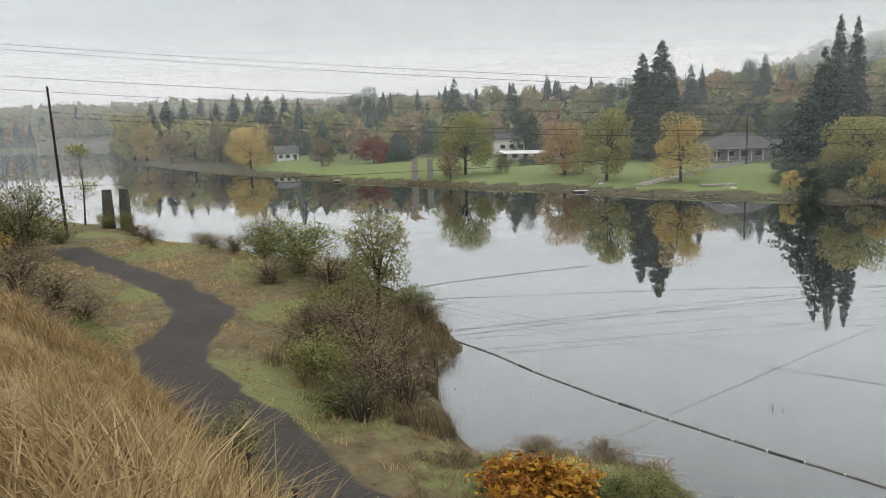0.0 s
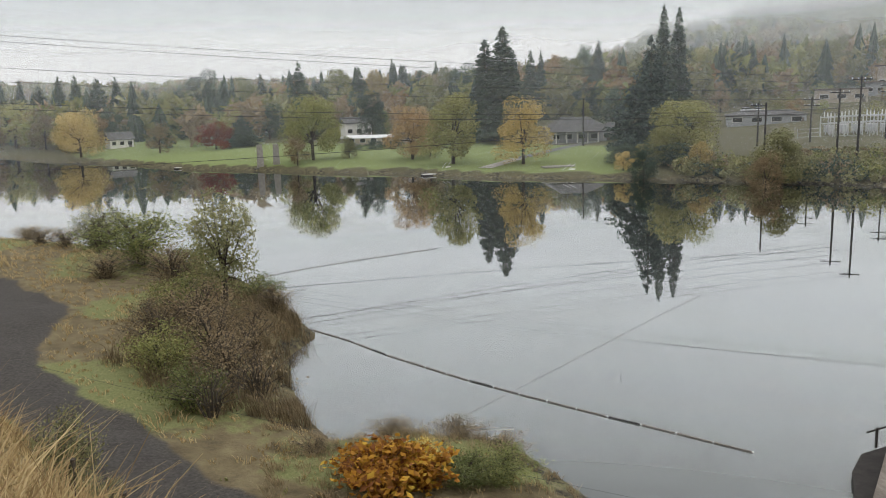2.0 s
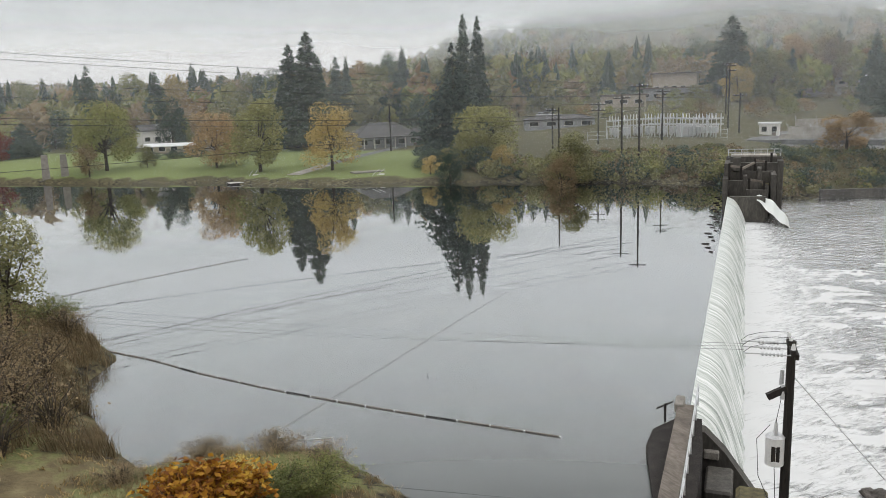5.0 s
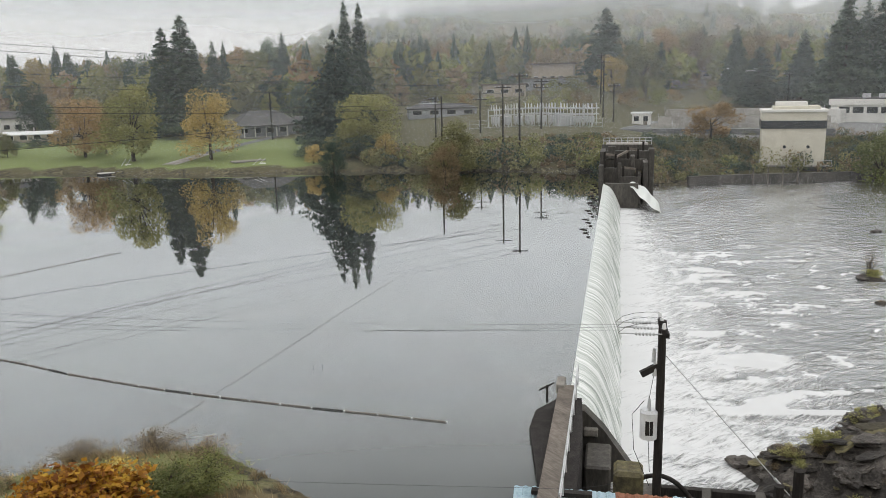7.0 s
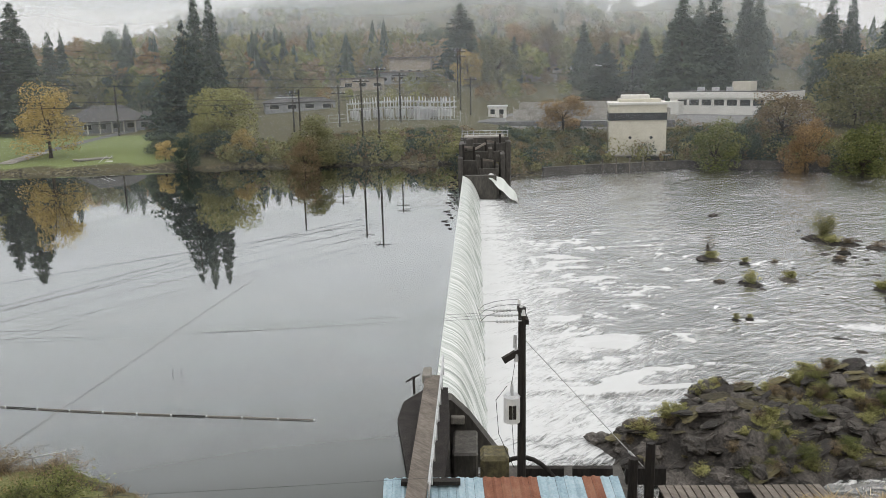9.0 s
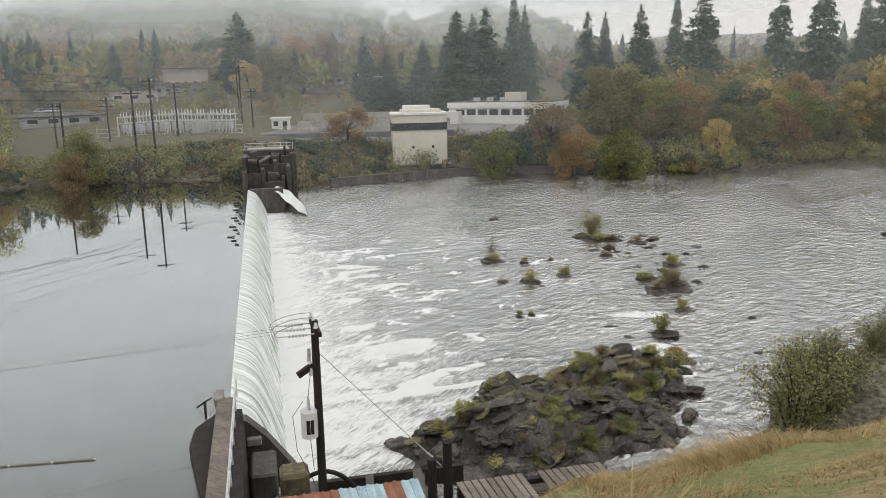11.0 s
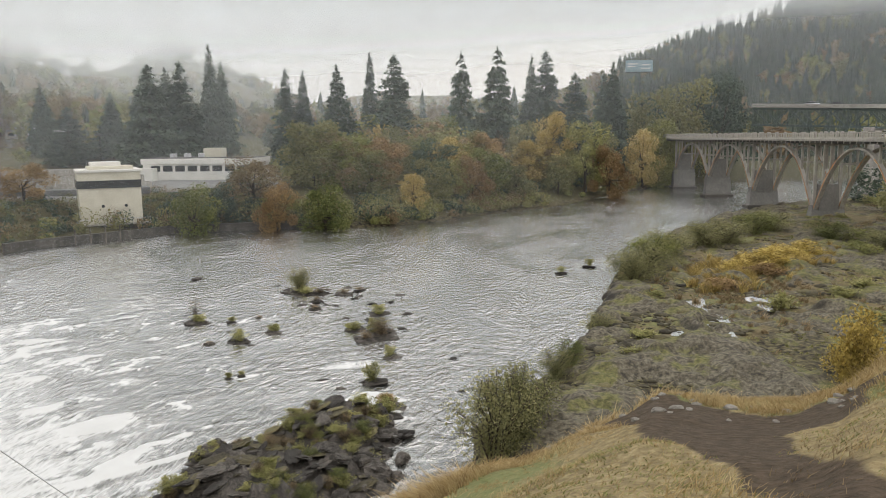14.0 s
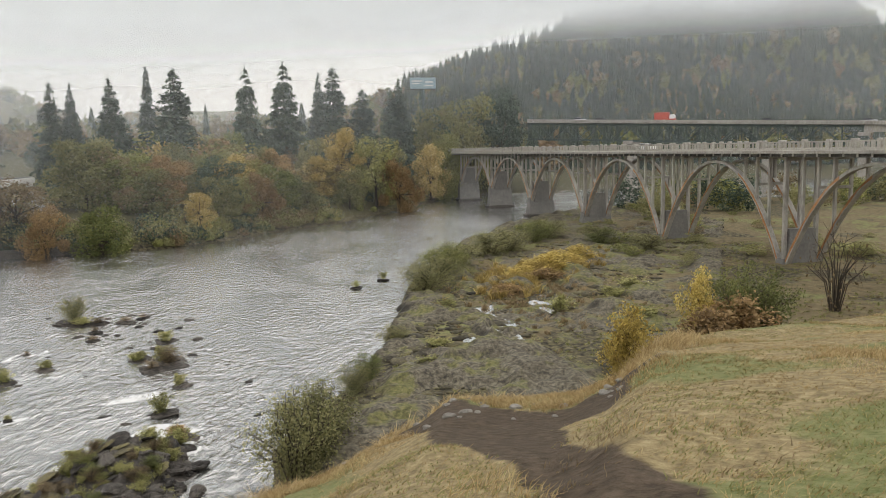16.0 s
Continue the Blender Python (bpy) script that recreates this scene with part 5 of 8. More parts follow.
        part("pier_wall", mesh_of("pier_wall", wall, [tuple(reversed(f)) for f in [(i + j * 4, (i + 1) % 4 + j * 4, (i + 1) % 4 + j * 4 + 4, i + j * 4 + 4) for j in range(2) for i in range(4)]] + [(8, 9, 10, 11)], M["grey_concrete"]), None, root)
        part("footing", box(4.2, 8.6, 3.0, base + ASIDE * 2.6 + up * -5.9, 0.25, None, turn), M["dark_concrete"], root)
        part("bent", beam(along(k, -0.2, deck_z(k) - 1.1), along(k, 5.4, deck_z(k) - 1.1), 0.7, 0.8), M["concrete"], root)
        for off in (0.0, 5.2):
            part("spandrel_column", box(0.55, 0.6, deck_z(k) - 1.2 - z, along(k, off, z), 0.04, None, turn), M["concrete"], root)


arch_bridge()


# ---------------------------------------------------------------- steel truss motorway bridge behind it
def truss_bridge():
    root = thing("truss_bridge", "green steel deck truss motorway bridge with concrete parapet", "bridge")
    a, b = Vector((306, -52, 24.3)), Vector((236, -170, 19.4))
    way = (b - a).normalized()
    side = Vector((-way.y, way.x, 0)).normalized()
    if side.dot(a) < 0:
        side = -side
    turn = Matrix.Rotation(math.atan2(way.y, way.x), 4, "Z")
    part("deck", beam(a + side * 6 - Vector((0, 0, 0.5)), b + side * 6 - Vector((0, 0, 0.5)), 13, 0.6), M["concrete"], root)
    for off in (-0.4, 12.4):
        part("parapet", beam(a + side * off + Vector((0, 0, 0.2)), b + side * off + Vector((0, 0, 0.1)), 0.4, 0.6), M["concrete"], root)
    long = (b - a).length
    end = long * 0.83
    n = 18
    for off in (0.8, 11.2):
        top = [a + way * end * i / n + side * off + Vector((0, 0, -1.3)) for i in range(n + 1)]
        low = [q + Vector((0, 0, -6.2 + 2.2 * abs(2 * i / n - 1) * 0.2)) for i, q in enumerate(top)]
        part("top_chord", beam(top[0], top[-1], 0.6, 0.6), M["green_steel"], root)
        part("bottom_chord", beam(low[0], low[-1], 0.6, 0.6), M["green_steel"], root)
        for i in range(n + 1):
            part("upright", beam(top[i], low[i], 0.2, 0.2), M["green_steel"], root)
            if i < n:
                p, q = (low[i], top[i + 1]) if i % 2 else (top[i], low[i + 1])
                part("diagonal", beam(p, q, 0.38, 0.38), M["green_steel"], root)
    for i in range(0, n + 1, 2):
        p = a + way * end * i / n
        part("floor_beam", beam(p + side * 0.8 - Vector((0, 0, 1.0)), p + side * 11.2 - Vector((0, 0, 1.0)), 0.4, 0.7), M["green_steel"], root)
    part("girder", beam(a + way * end + side * 0.6 - Vector((0, 0, 2.0)), b + side * 0.6 - Vector((0, 0, 2.0)), 0.5, 2.2), M["concrete"], root)
    for q in (0.28, 0.62, 0.83, 0.98):
        c = a + way * long * q + side * 6
        part("pier", box(3.0, 9.0, c.z - 7.6 + 6, (c.x, c.y, -6), 0.2, None, turn), M["concrete"], root)
        part("pier_cap", box(3.6, 12.0, 1.2, (c.x, c.y, c.z - 8.2 if q < 0.8 else c.z - 4.4), 0.1, None, turn), M["concrete"], root)
    return root


truss_bridge()


def car(name, label, paint, at, turn, long=4.5, wide=1.8, tall=1.45, cargo=0.0, category="car"):
    root = thing(name, label, category, at, turn)
    bm = bmesh.new()
    box(long, wide, tall * 0.42, (0, 0, 0.32), 0.12, bm)
    part("body", bm, M[paint], root)
    verts, hl, hw = [], long / 2, wide / 2
    if cargo:
        part("cargo_box", box(long * 0.66, wide * 1.12, cargo, (-long * 0.15, 0, 0.75), 0.06), M[paint], root)
        part("cab", box(long * 0.24, wide * 0.98, tall * 0.95, (long * 0.34, 0, 0.6), 0.18), M["white_metal"], root)
    else:
        for z, f0, f1, w in ((0.32 + tall * 0.4, -0.42, 0.28, 0.94), (tall, -0.3, 0.1, 0.78)):
            for f, s in ((f0, -1), (f1, -1), (f1, 1), (f0, 1)):
                verts.append((long * f, hw * w * s, z))
        part("cabin", mesh_of("cabin", verts, [(0, 1, 5, 4), (1, 2, 6, 5), (2, 3, 7, 6), (3, 0, 4, 7)], M["glass"]), None, root)
        part("roof", box(long * 0.41, wide * 0.8, 0.06, (-long * 0.1, 0, tall - 0.01), 0.02), M[paint], root)
    for sx in (-0.31, 0.31):
        for sy in (-1, 1):
            w = part("wheel", bar((long * sx, sy * (hw - 0.2), 0.33), (long * sx, sy * (hw + 0.02), 0.33), 0.33, None, 12), M["tyre"], root)
            part("rim", bar((long * sx, sy * (hw + 0.0), 0.33), (long * sx, sy * (hw + 0.03), 0.33), 0.19, None, 10), M["steel"], w)
    return root


TRUSS_A, TRUSS_B = Vector((306, -52, 24.1)), Vector((236, -170, 19.2))
heading = math.degrees(math.atan2(TRUSS_B.y - TRUSS_A.y, TRUSS_B.x - TRUSS_A.x))
lane = Vector((0.86, -0.51, 0))
for f, name, label, paint, long, cargo in [(0.37, "box_truck", "red and white box truck on the motorway bridge", "red_paint", 7.5, 2.6), (0.14, "car", "small white car on the motorway bridge", "white_metal", 4.5, 0),
                                          (0.2, "car", "dark car on the motorway bridge", "dark_paint", 4.6, 0), (0.62, "car", "dark sedan on the motorway bridge", "dark_paint", 4.7, 0), (0.84, "car", "silver car on the motorway bridge", "steel", 4.6, 0)]:
    p = TRUSS_A.lerp(TRUSS_B, f) + lane * 4
    car(name, label, paint, (p.x, p.y, p.z), heading, long, 2.2 if cargo else 1.8, 2.0 if cargo else 1.45, cargo, "truck" if cargo else "car")
p = pier_at(2.72) + ASIDE * 1.8
car("car", "white sedan driving on the arch bridge", "white_metal", (p.x, p.y, deck_z(2.72)), math.degrees(math.atan2(WAY.y, WAY.x)))
# ---------------------------------------------------------------- the dam
def fall_material():
    mat = bpy.data.materials.new("falling_water")
    mat.use_nodes = True
    nodes, links = mat.node_tree.nodes, mat.node_tree.links
    bsdf = nodes["Principled BSDF"]
    bsdf.inputs["Roughness"].default_value = 0.35
    co, mapping = nodes.new("ShaderNodeTexCoord"), nodes.new("ShaderNodeMapping")
    mapping.inputs["Scale"].default_value = (2.6, 0.10, 0.10)
    links.new(co.outputs["UV"], mapping.inputs["Vector"])
    streak = node(nodes, "ShaderNodeTexNoise", Scale=1.0, Detail=7.0, Roughness=0.7)
    links.new(mapping.outputs["Vector"], streak.inputs["Vector"])
    ramp = nodes.new("ShaderNodeValToRGB")
    for i, (pos, c) in enumerate([(0.36, (0.16, 0.2, 0.17)), (0.47, (0.52, 0.56, 0.52)), (0.58, (0.86, 0.87, 0.86))]):
        if i > 1:
            ramp.color_ramp.elements.new(0.6)
        ramp.color_ramp.elements[i].position, ramp.color_ramp.elements[i].color = pos, (*c, 1)
    links.new(streak.outputs["Fac"], ramp.inputs["Fac"])
    links.new(ramp.outputs["Color"], bsdf.inputs["Base Color"])
    rel = node(nodes, "ShaderNodeBump", Strength=0.5, Distance=0.1)
    links.new(streak.outputs["Fac"], rel.inputs["Height"])
    links.new(rel.outputs["Normal"], bsdf.inputs["Normal"])
    return mat


FALL = fall_material()
LONG = (CREST_B - CREST_A).length


def build_dam():
    root = thing("dam", "low timber and concrete dam with white water pouring over", "dam", kind="structure")
    # body
    bm = bmesh.new()
    beam(CREST_A - ALONG * 3 + Vector((0, 0, -3.45)) - DOWN * 0.7, CREST_B + ALONG * 1.5 + Vector((0, 0, -3.45)) - DOWN * 0.7, 1.2, 6.3, bm)
    part("wall", bm, M["dark_concrete"], root)
    # curtain of falling water, curved out from the crest
    n, m = 420, 14
    verts, uv = [], []
    rng = np.random.default_rng(3)
    wob = np.convolve(rng.normal(size=n + 9), np.ones(5) / 5, "same")[:n + 1]
    for i in range(n + 1):
        q = i / n
        for j in range(m + 1):
            f = j / m
            out = -0.15 + 0.5 * min(1, f * 3) + 2.5 * max(0, f - 0.16) ** 0.75 + 0.1 * wob[i] * f
            z = 0.03 - 0.06 * min(1, f * 4) - 3.75 * max(0, f - 0.16) ** 1.35 / 0.84 ** 1.35
            out += 0.06 * math.sin(i * 0.9) * f
            p = CREST_A + ALONG * (LONG * q) + DOWN * out
            verts.append((p.x, p.y, z))
            uv.append((LONG * q + 2.2 * f, f * 5))
    k = m + 1
    quads = [(i * k + j, i * k + j + 1, (i + 1) * k + j + 1, (i + 1) * k + j) for i in range(n) for j in range(m)]
    me = mesh_of("curtain", verts, quads, FALL, True)
    layer = me.uv_layers.new(name="UVMap")
    for lp in me.loops:
        layer.data[lp.index].uv = uv[lp.vertex_index]
    part("water_curtain", me, None, root, "white streaked curtain of falling water")
    # boards still standing on the far half of the crest
    for i in range(21):
        q = 0.50 + 0.49 * i / 20
        c = CREST_A + ALONG * (LONG * q) - DOWN * (0.6 + 0.25 * (i % 3))
        part("flashboard", beam(c + Vector((0, 0, 0.08)), c - DOWN * (0.35 + 0.22 * ((i * 7) % 3)) + ALONG * 0.2 + Vector((0, 0, 0.03)), 0.1, 0.1), M["dark"], root)
    # far end section, set back, with a spout
    a, b = CREST_B + DOWN * 0.2, CREST_B + DOWN * 5.2
    part("end_sill", beam(a + Vector((0, 0, -2.0)), b + Vector((0, 0, -2.0)), 1.4, 4.2), M["dark_concrete"], root)
    sv, sf = [], []
    for i in range(15):
        f = i / 14
        for s in (-1, 1):
            p = b + DOWN * (-1.2 + 4.4 * f) + ALONG * s * (1.1 + 1.7 * f) - ALONG * 2.6 * f
            sv.append((p.x, p.y, -0.1 - 3.3 * f ** 1.3 + 0.12 * math.sin(i * 1.1) + s * (0.25 + 0.55 * math.sin(3.1 * f))))
        if i:
            sf.append((2 * i - 2, 2 * i - 1, 2 * i + 1, 2 * i))
    me = mesh_of("spout", sv, sf, None, True)
    me.materials.append(FALL)
    part("spout", me, None, root, "white gush of water from the sluice")


build_dam()


def at_dam(s, d, z):
    """A place s metres along the crest and d metres downstream of it."""
    p = CREST_A + ALONG * s + DOWN * d
    return Vector((p.x, p.y, z))


DAM_TURN = Matrix.Rotation(math.radians(45), 4, "Z")


def abutment():
    root = thing("abutment", "concrete dam abutment with a walkway and handrail", "abutment", kind="structure")
    # wedge-shaped pier nose
    verts = []
    for z in (-4.5, 0.3):
        for s, d in ((0.3, -0.5), (0.2, 0.5), (-3.2, 0.7), (-9.5, 0.7), (-9.5, -0.7), (-3.6, -1.7), (-1.6, -1.6)):
            verts.append(at_dam(s, d, z))
    n = 7
    part("nose", mesh_of("nose", verts, [tuple(range(n - 1, -1, -1)), tuple(range(n, 2 * n))] + [(i, (i + 1) % n, (i + 1) % n + n, i + n) for i in range(n)], M["dark"]), None, root)
    part("walkway", beam(at_dam(1.0, -0.3, 0.5), at_dam(-12, -0.3, 0.5), 0.75, 0.3), M["wood"], root, "worn brown plank walkway")
    part("block", box(1.2, 0.45, 0.5, at_dam(1.2, -0.6, 0.3), 0.05, None, DAM_TURN), M["stone"], root)
    part("step_block", box(2.6, 1.2, 2.2, at_dam(-2.4, 1.4, -3.6), 0.1, None, DAM_TURN), M["dark_concrete"], root)
    part("step_block", box(0.8, 0.7, 0.4, at_dam(-0.6, 1.0, -1.2), 0.05, None, DAM_TURN), M["stone"], root)
    lines = []
    for z in (1.2, 1.65):
        lines.append(([at_dam(1.4, 0.25, z), at_dam(-5, 0.25, z), at_dam(-12, 0.25, z)], 0.035))
    v, q = tubes(lines)
    part("handrail", mesh_of("handrail", v, q, M["steel"]), None, root, "galvanised pipe handrail")
    for i in range(8):
        p = at_dam(1.4 - i * 1.9, 0.25, 0.5)
        part("rail_post", bar(p, p + Vector((0, 0, 1.15)), 0.035, None, 6), M["steel"], root)
    prof = [(0.0, 0.15), (0.7, 0.0), (1.6, -0.9), (3.1, -3.0), (3.3, -4.5), (0.0, -4.5)]
    verts = [at_dam(s, d, z) for s in (-0.7, 0.12) for d, z in prof]
    part("cheek_wall", mesh_of("cheek_wall", verts, [(0, 1, 2, 3, 4, 5), (11, 10, 9, 8, 7, 6)] + [(i, i + 6, (i + 1) % 6 + 6, (i + 1) % 6) for i in range(6)], M["dark_concrete"]), None, root)
    p = at_dam(-1.2, -1.1, 0.55)
    part("valve_stand", bar(p, p + Vector((0, 0, 0.9)), 0.06, None, 6), M["dark"], root)
    part("valve_wheel", beam(p + Vector((-0.5, 0, 0.75)), p + Vector((0.5, 0.1, 0.85)), 0.06, 0.06), M["dark"], root)


abutment()


def works_and_shed():
    # old intake works behind the abutment: timber cribs, gate boards, arch
    root = thing("intake_works", "old mossy concrete intake with dark timber boards", "ruin", kind="structure")
    part("floor_slab", box(9, 6, 0.5, at_dam(-6.0, 6.0, -3.6), 0.05, None, DAM_TURN), M["dark_concrete"], root)
    part("pillar", box(1.3, 1.2, 3.8, at_dam(-6.6, 2.7, -3.6), 0.15, None, DAM_TURN), M["mossy_rock"], root, "lichen-stained stump of a pillar")
    for i, (s, d) in enumerate(((-4.2, 5.0), (-4.2, 7.2), (-4.2, 9.6))):
        part("gate_board", beam(at_dam(s, d - 0.9, -2.2), at_dam(s, d + 0.9, -2.2), 0.3, 0.8), M["dark"], root)
    pts = []
    for i in range(11):
        f = i / 10
        pts.append(at_dam(-6.0, 3.2 + 3.0 * f, -0.6 - 2.4 * f ** 2 + 0.5 * math.sin(f * 3.1)))
    v, q = tubes([(pts, 0.1)], 8)
    part("old_pipe", mesh_of("old_pipe", v, q, M["dark"], True), None, root)
    for i in range(6):
        part("gate_bar", beam(at_dam(-5.6, 4 + i * 1.0, -2.8), at_dam(-5.6, 4.6 + i * 1.0, -2.8), 0.08, 0.08), M["pale_wood"], root)
    # tin roof over the turbine shed
    shed = thing("shed", "low shed with patched pale blue and rusty tin roof", "shed")
    away = Vector((0.72, -0.69, 0))
    back = Vector((-0.66, -0.75, 0))
    corner = Vector((17.6, 23.0, 0))
    z0 = 0.3
    cols = 26
    for i in range(cols):
        f = i / cols
        a = corner + away * (9.2 * f)
        w = 9.2 / cols
        kind = "rusty_tin" if 0.4 < f < 0.62 or i in (22, 23) else "tin"
        near_z, far_z = z0 - 0.9, z0 + 0.0
        verts = []
        for u, ridge in ((0, 0.0), (0.3, 0.05), (0.6, 0.0), (0.98, 0.0)):
            for t, z in ((0.0, far_z), (1.0, near_z)):
                p = a + away * w * u + back * (5.0 * t)
                verts.append((p.x, p.y, z + ridge + 0.015 * (i % 3)))
        part("roof_sheet", mesh_of("roof_sheet", verts, [(0, 2, 3, 1), (2, 4, 5, 3), (4, 6, 7, 5)], M[kind]), None, shed, "rusty tin sheet" if kind == "rusty_tin" else "")
    p = corner + away * 4.6 + back * 2.5
    part("walls", box(9.0, 4.6, 3.6, (p.x, p.y, -4.3), 0, None, Matrix.Rotation(math.atan2(away.y, away.x), 4, "Z")), M["wood"], shed)
    part("vent", beam(corner + away * 0.7 + back * 0.5 + Vector((0, 0, z0 + 0.12)), corner + away * 3.0 + back * 0.5 + Vector((0, 0, z0 + 0.12)), 0.3, 0.16), M["dark"], shed)
    # timber deck beside it
    deck = thing("timber_deck", "broken weathered timber deck over the tailrace", "deck")
    start = Vector((27.3, 16.6, -1.3))
    for i in range(20):
        p = start + away * (0.34 * i)
        if i in (9, 10):
            continue
        cut = 3.2 if i % 7 else 2.0
        part("plank", beam(p, p + back * cut + Vector((0, 0, -0.05 * (i % 3))), 0.28, 0.09), M["wood"], deck)
    for t in (0.3, 1.6, 2.9):
        part("joist", beam(start + back * t - Vector((0, 0, 0.2)), start + away * 6.8 + back * t - Vector((0, 0, 0.2)), 0.25, 0.25), M["dark"], deck)
    for i in range(4):
        p = start + away * (2.2 * i) + back * 0.3
        part("timber_post", bar((p.x, p.y, -5.5), (p.x, p.y, -1.35), 0.2, 0.18), M["dark"], deck)
    for s in (0.0, 0.7):
        p = start - away * (0.5 + s)
        part("timber_post", bar((p.x, p.y, -5.0), (p.x, p.y, 0.7 - s), 0.22, 0.2), M["dark"], deck)


works_and_shed()


def utility_pole():
    root = thing("utility_pole", "black wooden utility pole with a grey transformer", "pole")
    base = Vector((23.1, 20.7, 0))
    part("pole", bar((base.x, base.y, -4), (base.x + 0.05, base.y, 6.6), 0.2, 0.155, 12), M["dark"], root)
    side = Vector((0.62, 0.70, 0))     # towards the wires over the pool
    left = Vector((-0.74, 0.67, 0))
    arm = part("crossarm", beam(base + Vector((0, 0, 6.35)) - side * 0.9, base + Vector((0, 0, 6.35)) + side * 0.9, 0.14, 0.2), M["dark"], root)
    part("crossarm", beam(base + Vector((0.2, 0, 6.2)) - side * 0.9, base + Vector((0.2, 0, 6.2)) + side * 0.9, 0.14, 0.2), M["dark"], root)
    part("crossarm", beam(base + Vector((0, 0, 4.75)) - left * -0.1, base + Vector((0, 0, 4.4)) + left * 0.75 - side * 0.1, 0.2, 0.24), M["dark"], root)
    for i, f in enumerate((-0.8, 0.05, 0.8)):
        p = base + Vector((0, 0, 6.5)) + side * f
        part("insulator", bar(p, p + Vector((0, 0, 0.22)), 0.09, 0.05, 10), M["white_metal"], root, "white porcelain insulator")
        q = base + Vector((0, 0, 6.28)) + side * f
        for j in range(6):
            r = q + left * (0.35 + 0.13 * j)
            part("strain_insulator", bar(r, r + left * 0.07, 0.085, 0.06, 8), M["steel"], root, "grey ribbed insulator")
        part("strain_rod", bar(q, q + left * 1.7, 0.025, None, 6), M["steel"], root)
    can = base + left * 0.4 - side * 0.1
    tank = part("transformer", bar(can + Vector((0, 0, 1.75)), can + Vector((0, 0, 2.85)), 0.34, None, 18), M["white_metal"], root, "pale grey transformer can with a dark patch")
    part("patch", box(0.3, 0.06, 0.62, can - side * 0.33 + Vector((0, 0, 1.95)), 0.02, None, Matrix.Rotation(math.radians(138), 4, "Z")), M["dark"], tank, "dark rusted patch")
    part("lid", bar(can + Vector((0, 0, 2.85)), can + Vector((0, 0, 2.95)), 0.36, 0.25, 18), M["steel"], tank)
    for f in (-0.15, 0.15):
        p = can + side * f + Vector((0, 0, 2.95))
        part("bushing", bar(p, p + Vector((0.03, 0, 0.5)), 0.07, 0.03, 8), M["steel"], tank)
    part("bracket", beam(base + Vector((0, 0, 2.3)), can + Vector((0, 0, 2.3)), 0.25, 0.7), M["dark"], root)
    for z, o in ((4.35, -0.1), (4.75, 0.42)):
        p = base + side * o + left * 0.22 + Vector((0, 0, z))
        part("fuse_cutout", bar(p, p + Vector((0.08, 0.05, 0.55)), 0.09, 0.07, 8), M["steel"], root)
    lines = []
    for f in (-0.8, 0.05, 0.8):
        q = base + Vector((0, 0, 6.3)) + side * f + left * 1.0
        lines.append(([q + left * 0.7, q + left * 0.45 + Vector((0, 0, 0.22)), q + Vector((0, 0, 0.36)), q - left * 0.5 + Vector((0, 0, 0.42)), base + side * f + Vector((0, 0, 6.72))], 0.01))
    lines.append(([can + Vector((0, 0, 3.4)), base + Vector((0, 0, 4.3)) + left * 0.25], 0.012))
    lines.append(([can + left * 0.2 + Vector((0, 0, 3.3)), can + left * 0.65 + Vector((0, 0, 2.7)), can + left * 0.55 + Vector((0, 0, 1.2)), base + Vector((0, 0, -0.4)) + left * 0.3], 0.015))
    lines.append(([can + Vector((0, 0, 1.75)), base + left * 0.3 + Vector((0, 0, 0.2))], 0.015))
    for line in lines:
        v, q = tubes([line])
        part("jumper_wire", mesh_of("jumper_wire", v, q, M["wire"]), None, root)
    guy = [base + Vector((0, 0, 5.4)), Vector((27.6, 17.7, -0.9))]
    v, q = tubes([(guy, 0.02)])
    part("guy_wire", mesh_of("guy_wire", v, q, M["steel"]), None, root)
    p = guy[0].lerp(guy[1], 0.88)
    part("guy_insulator", bar(p, p.lerp(guy[1], 0.4), 0.06, None, 8), M["steel"], root)


utility_pole()


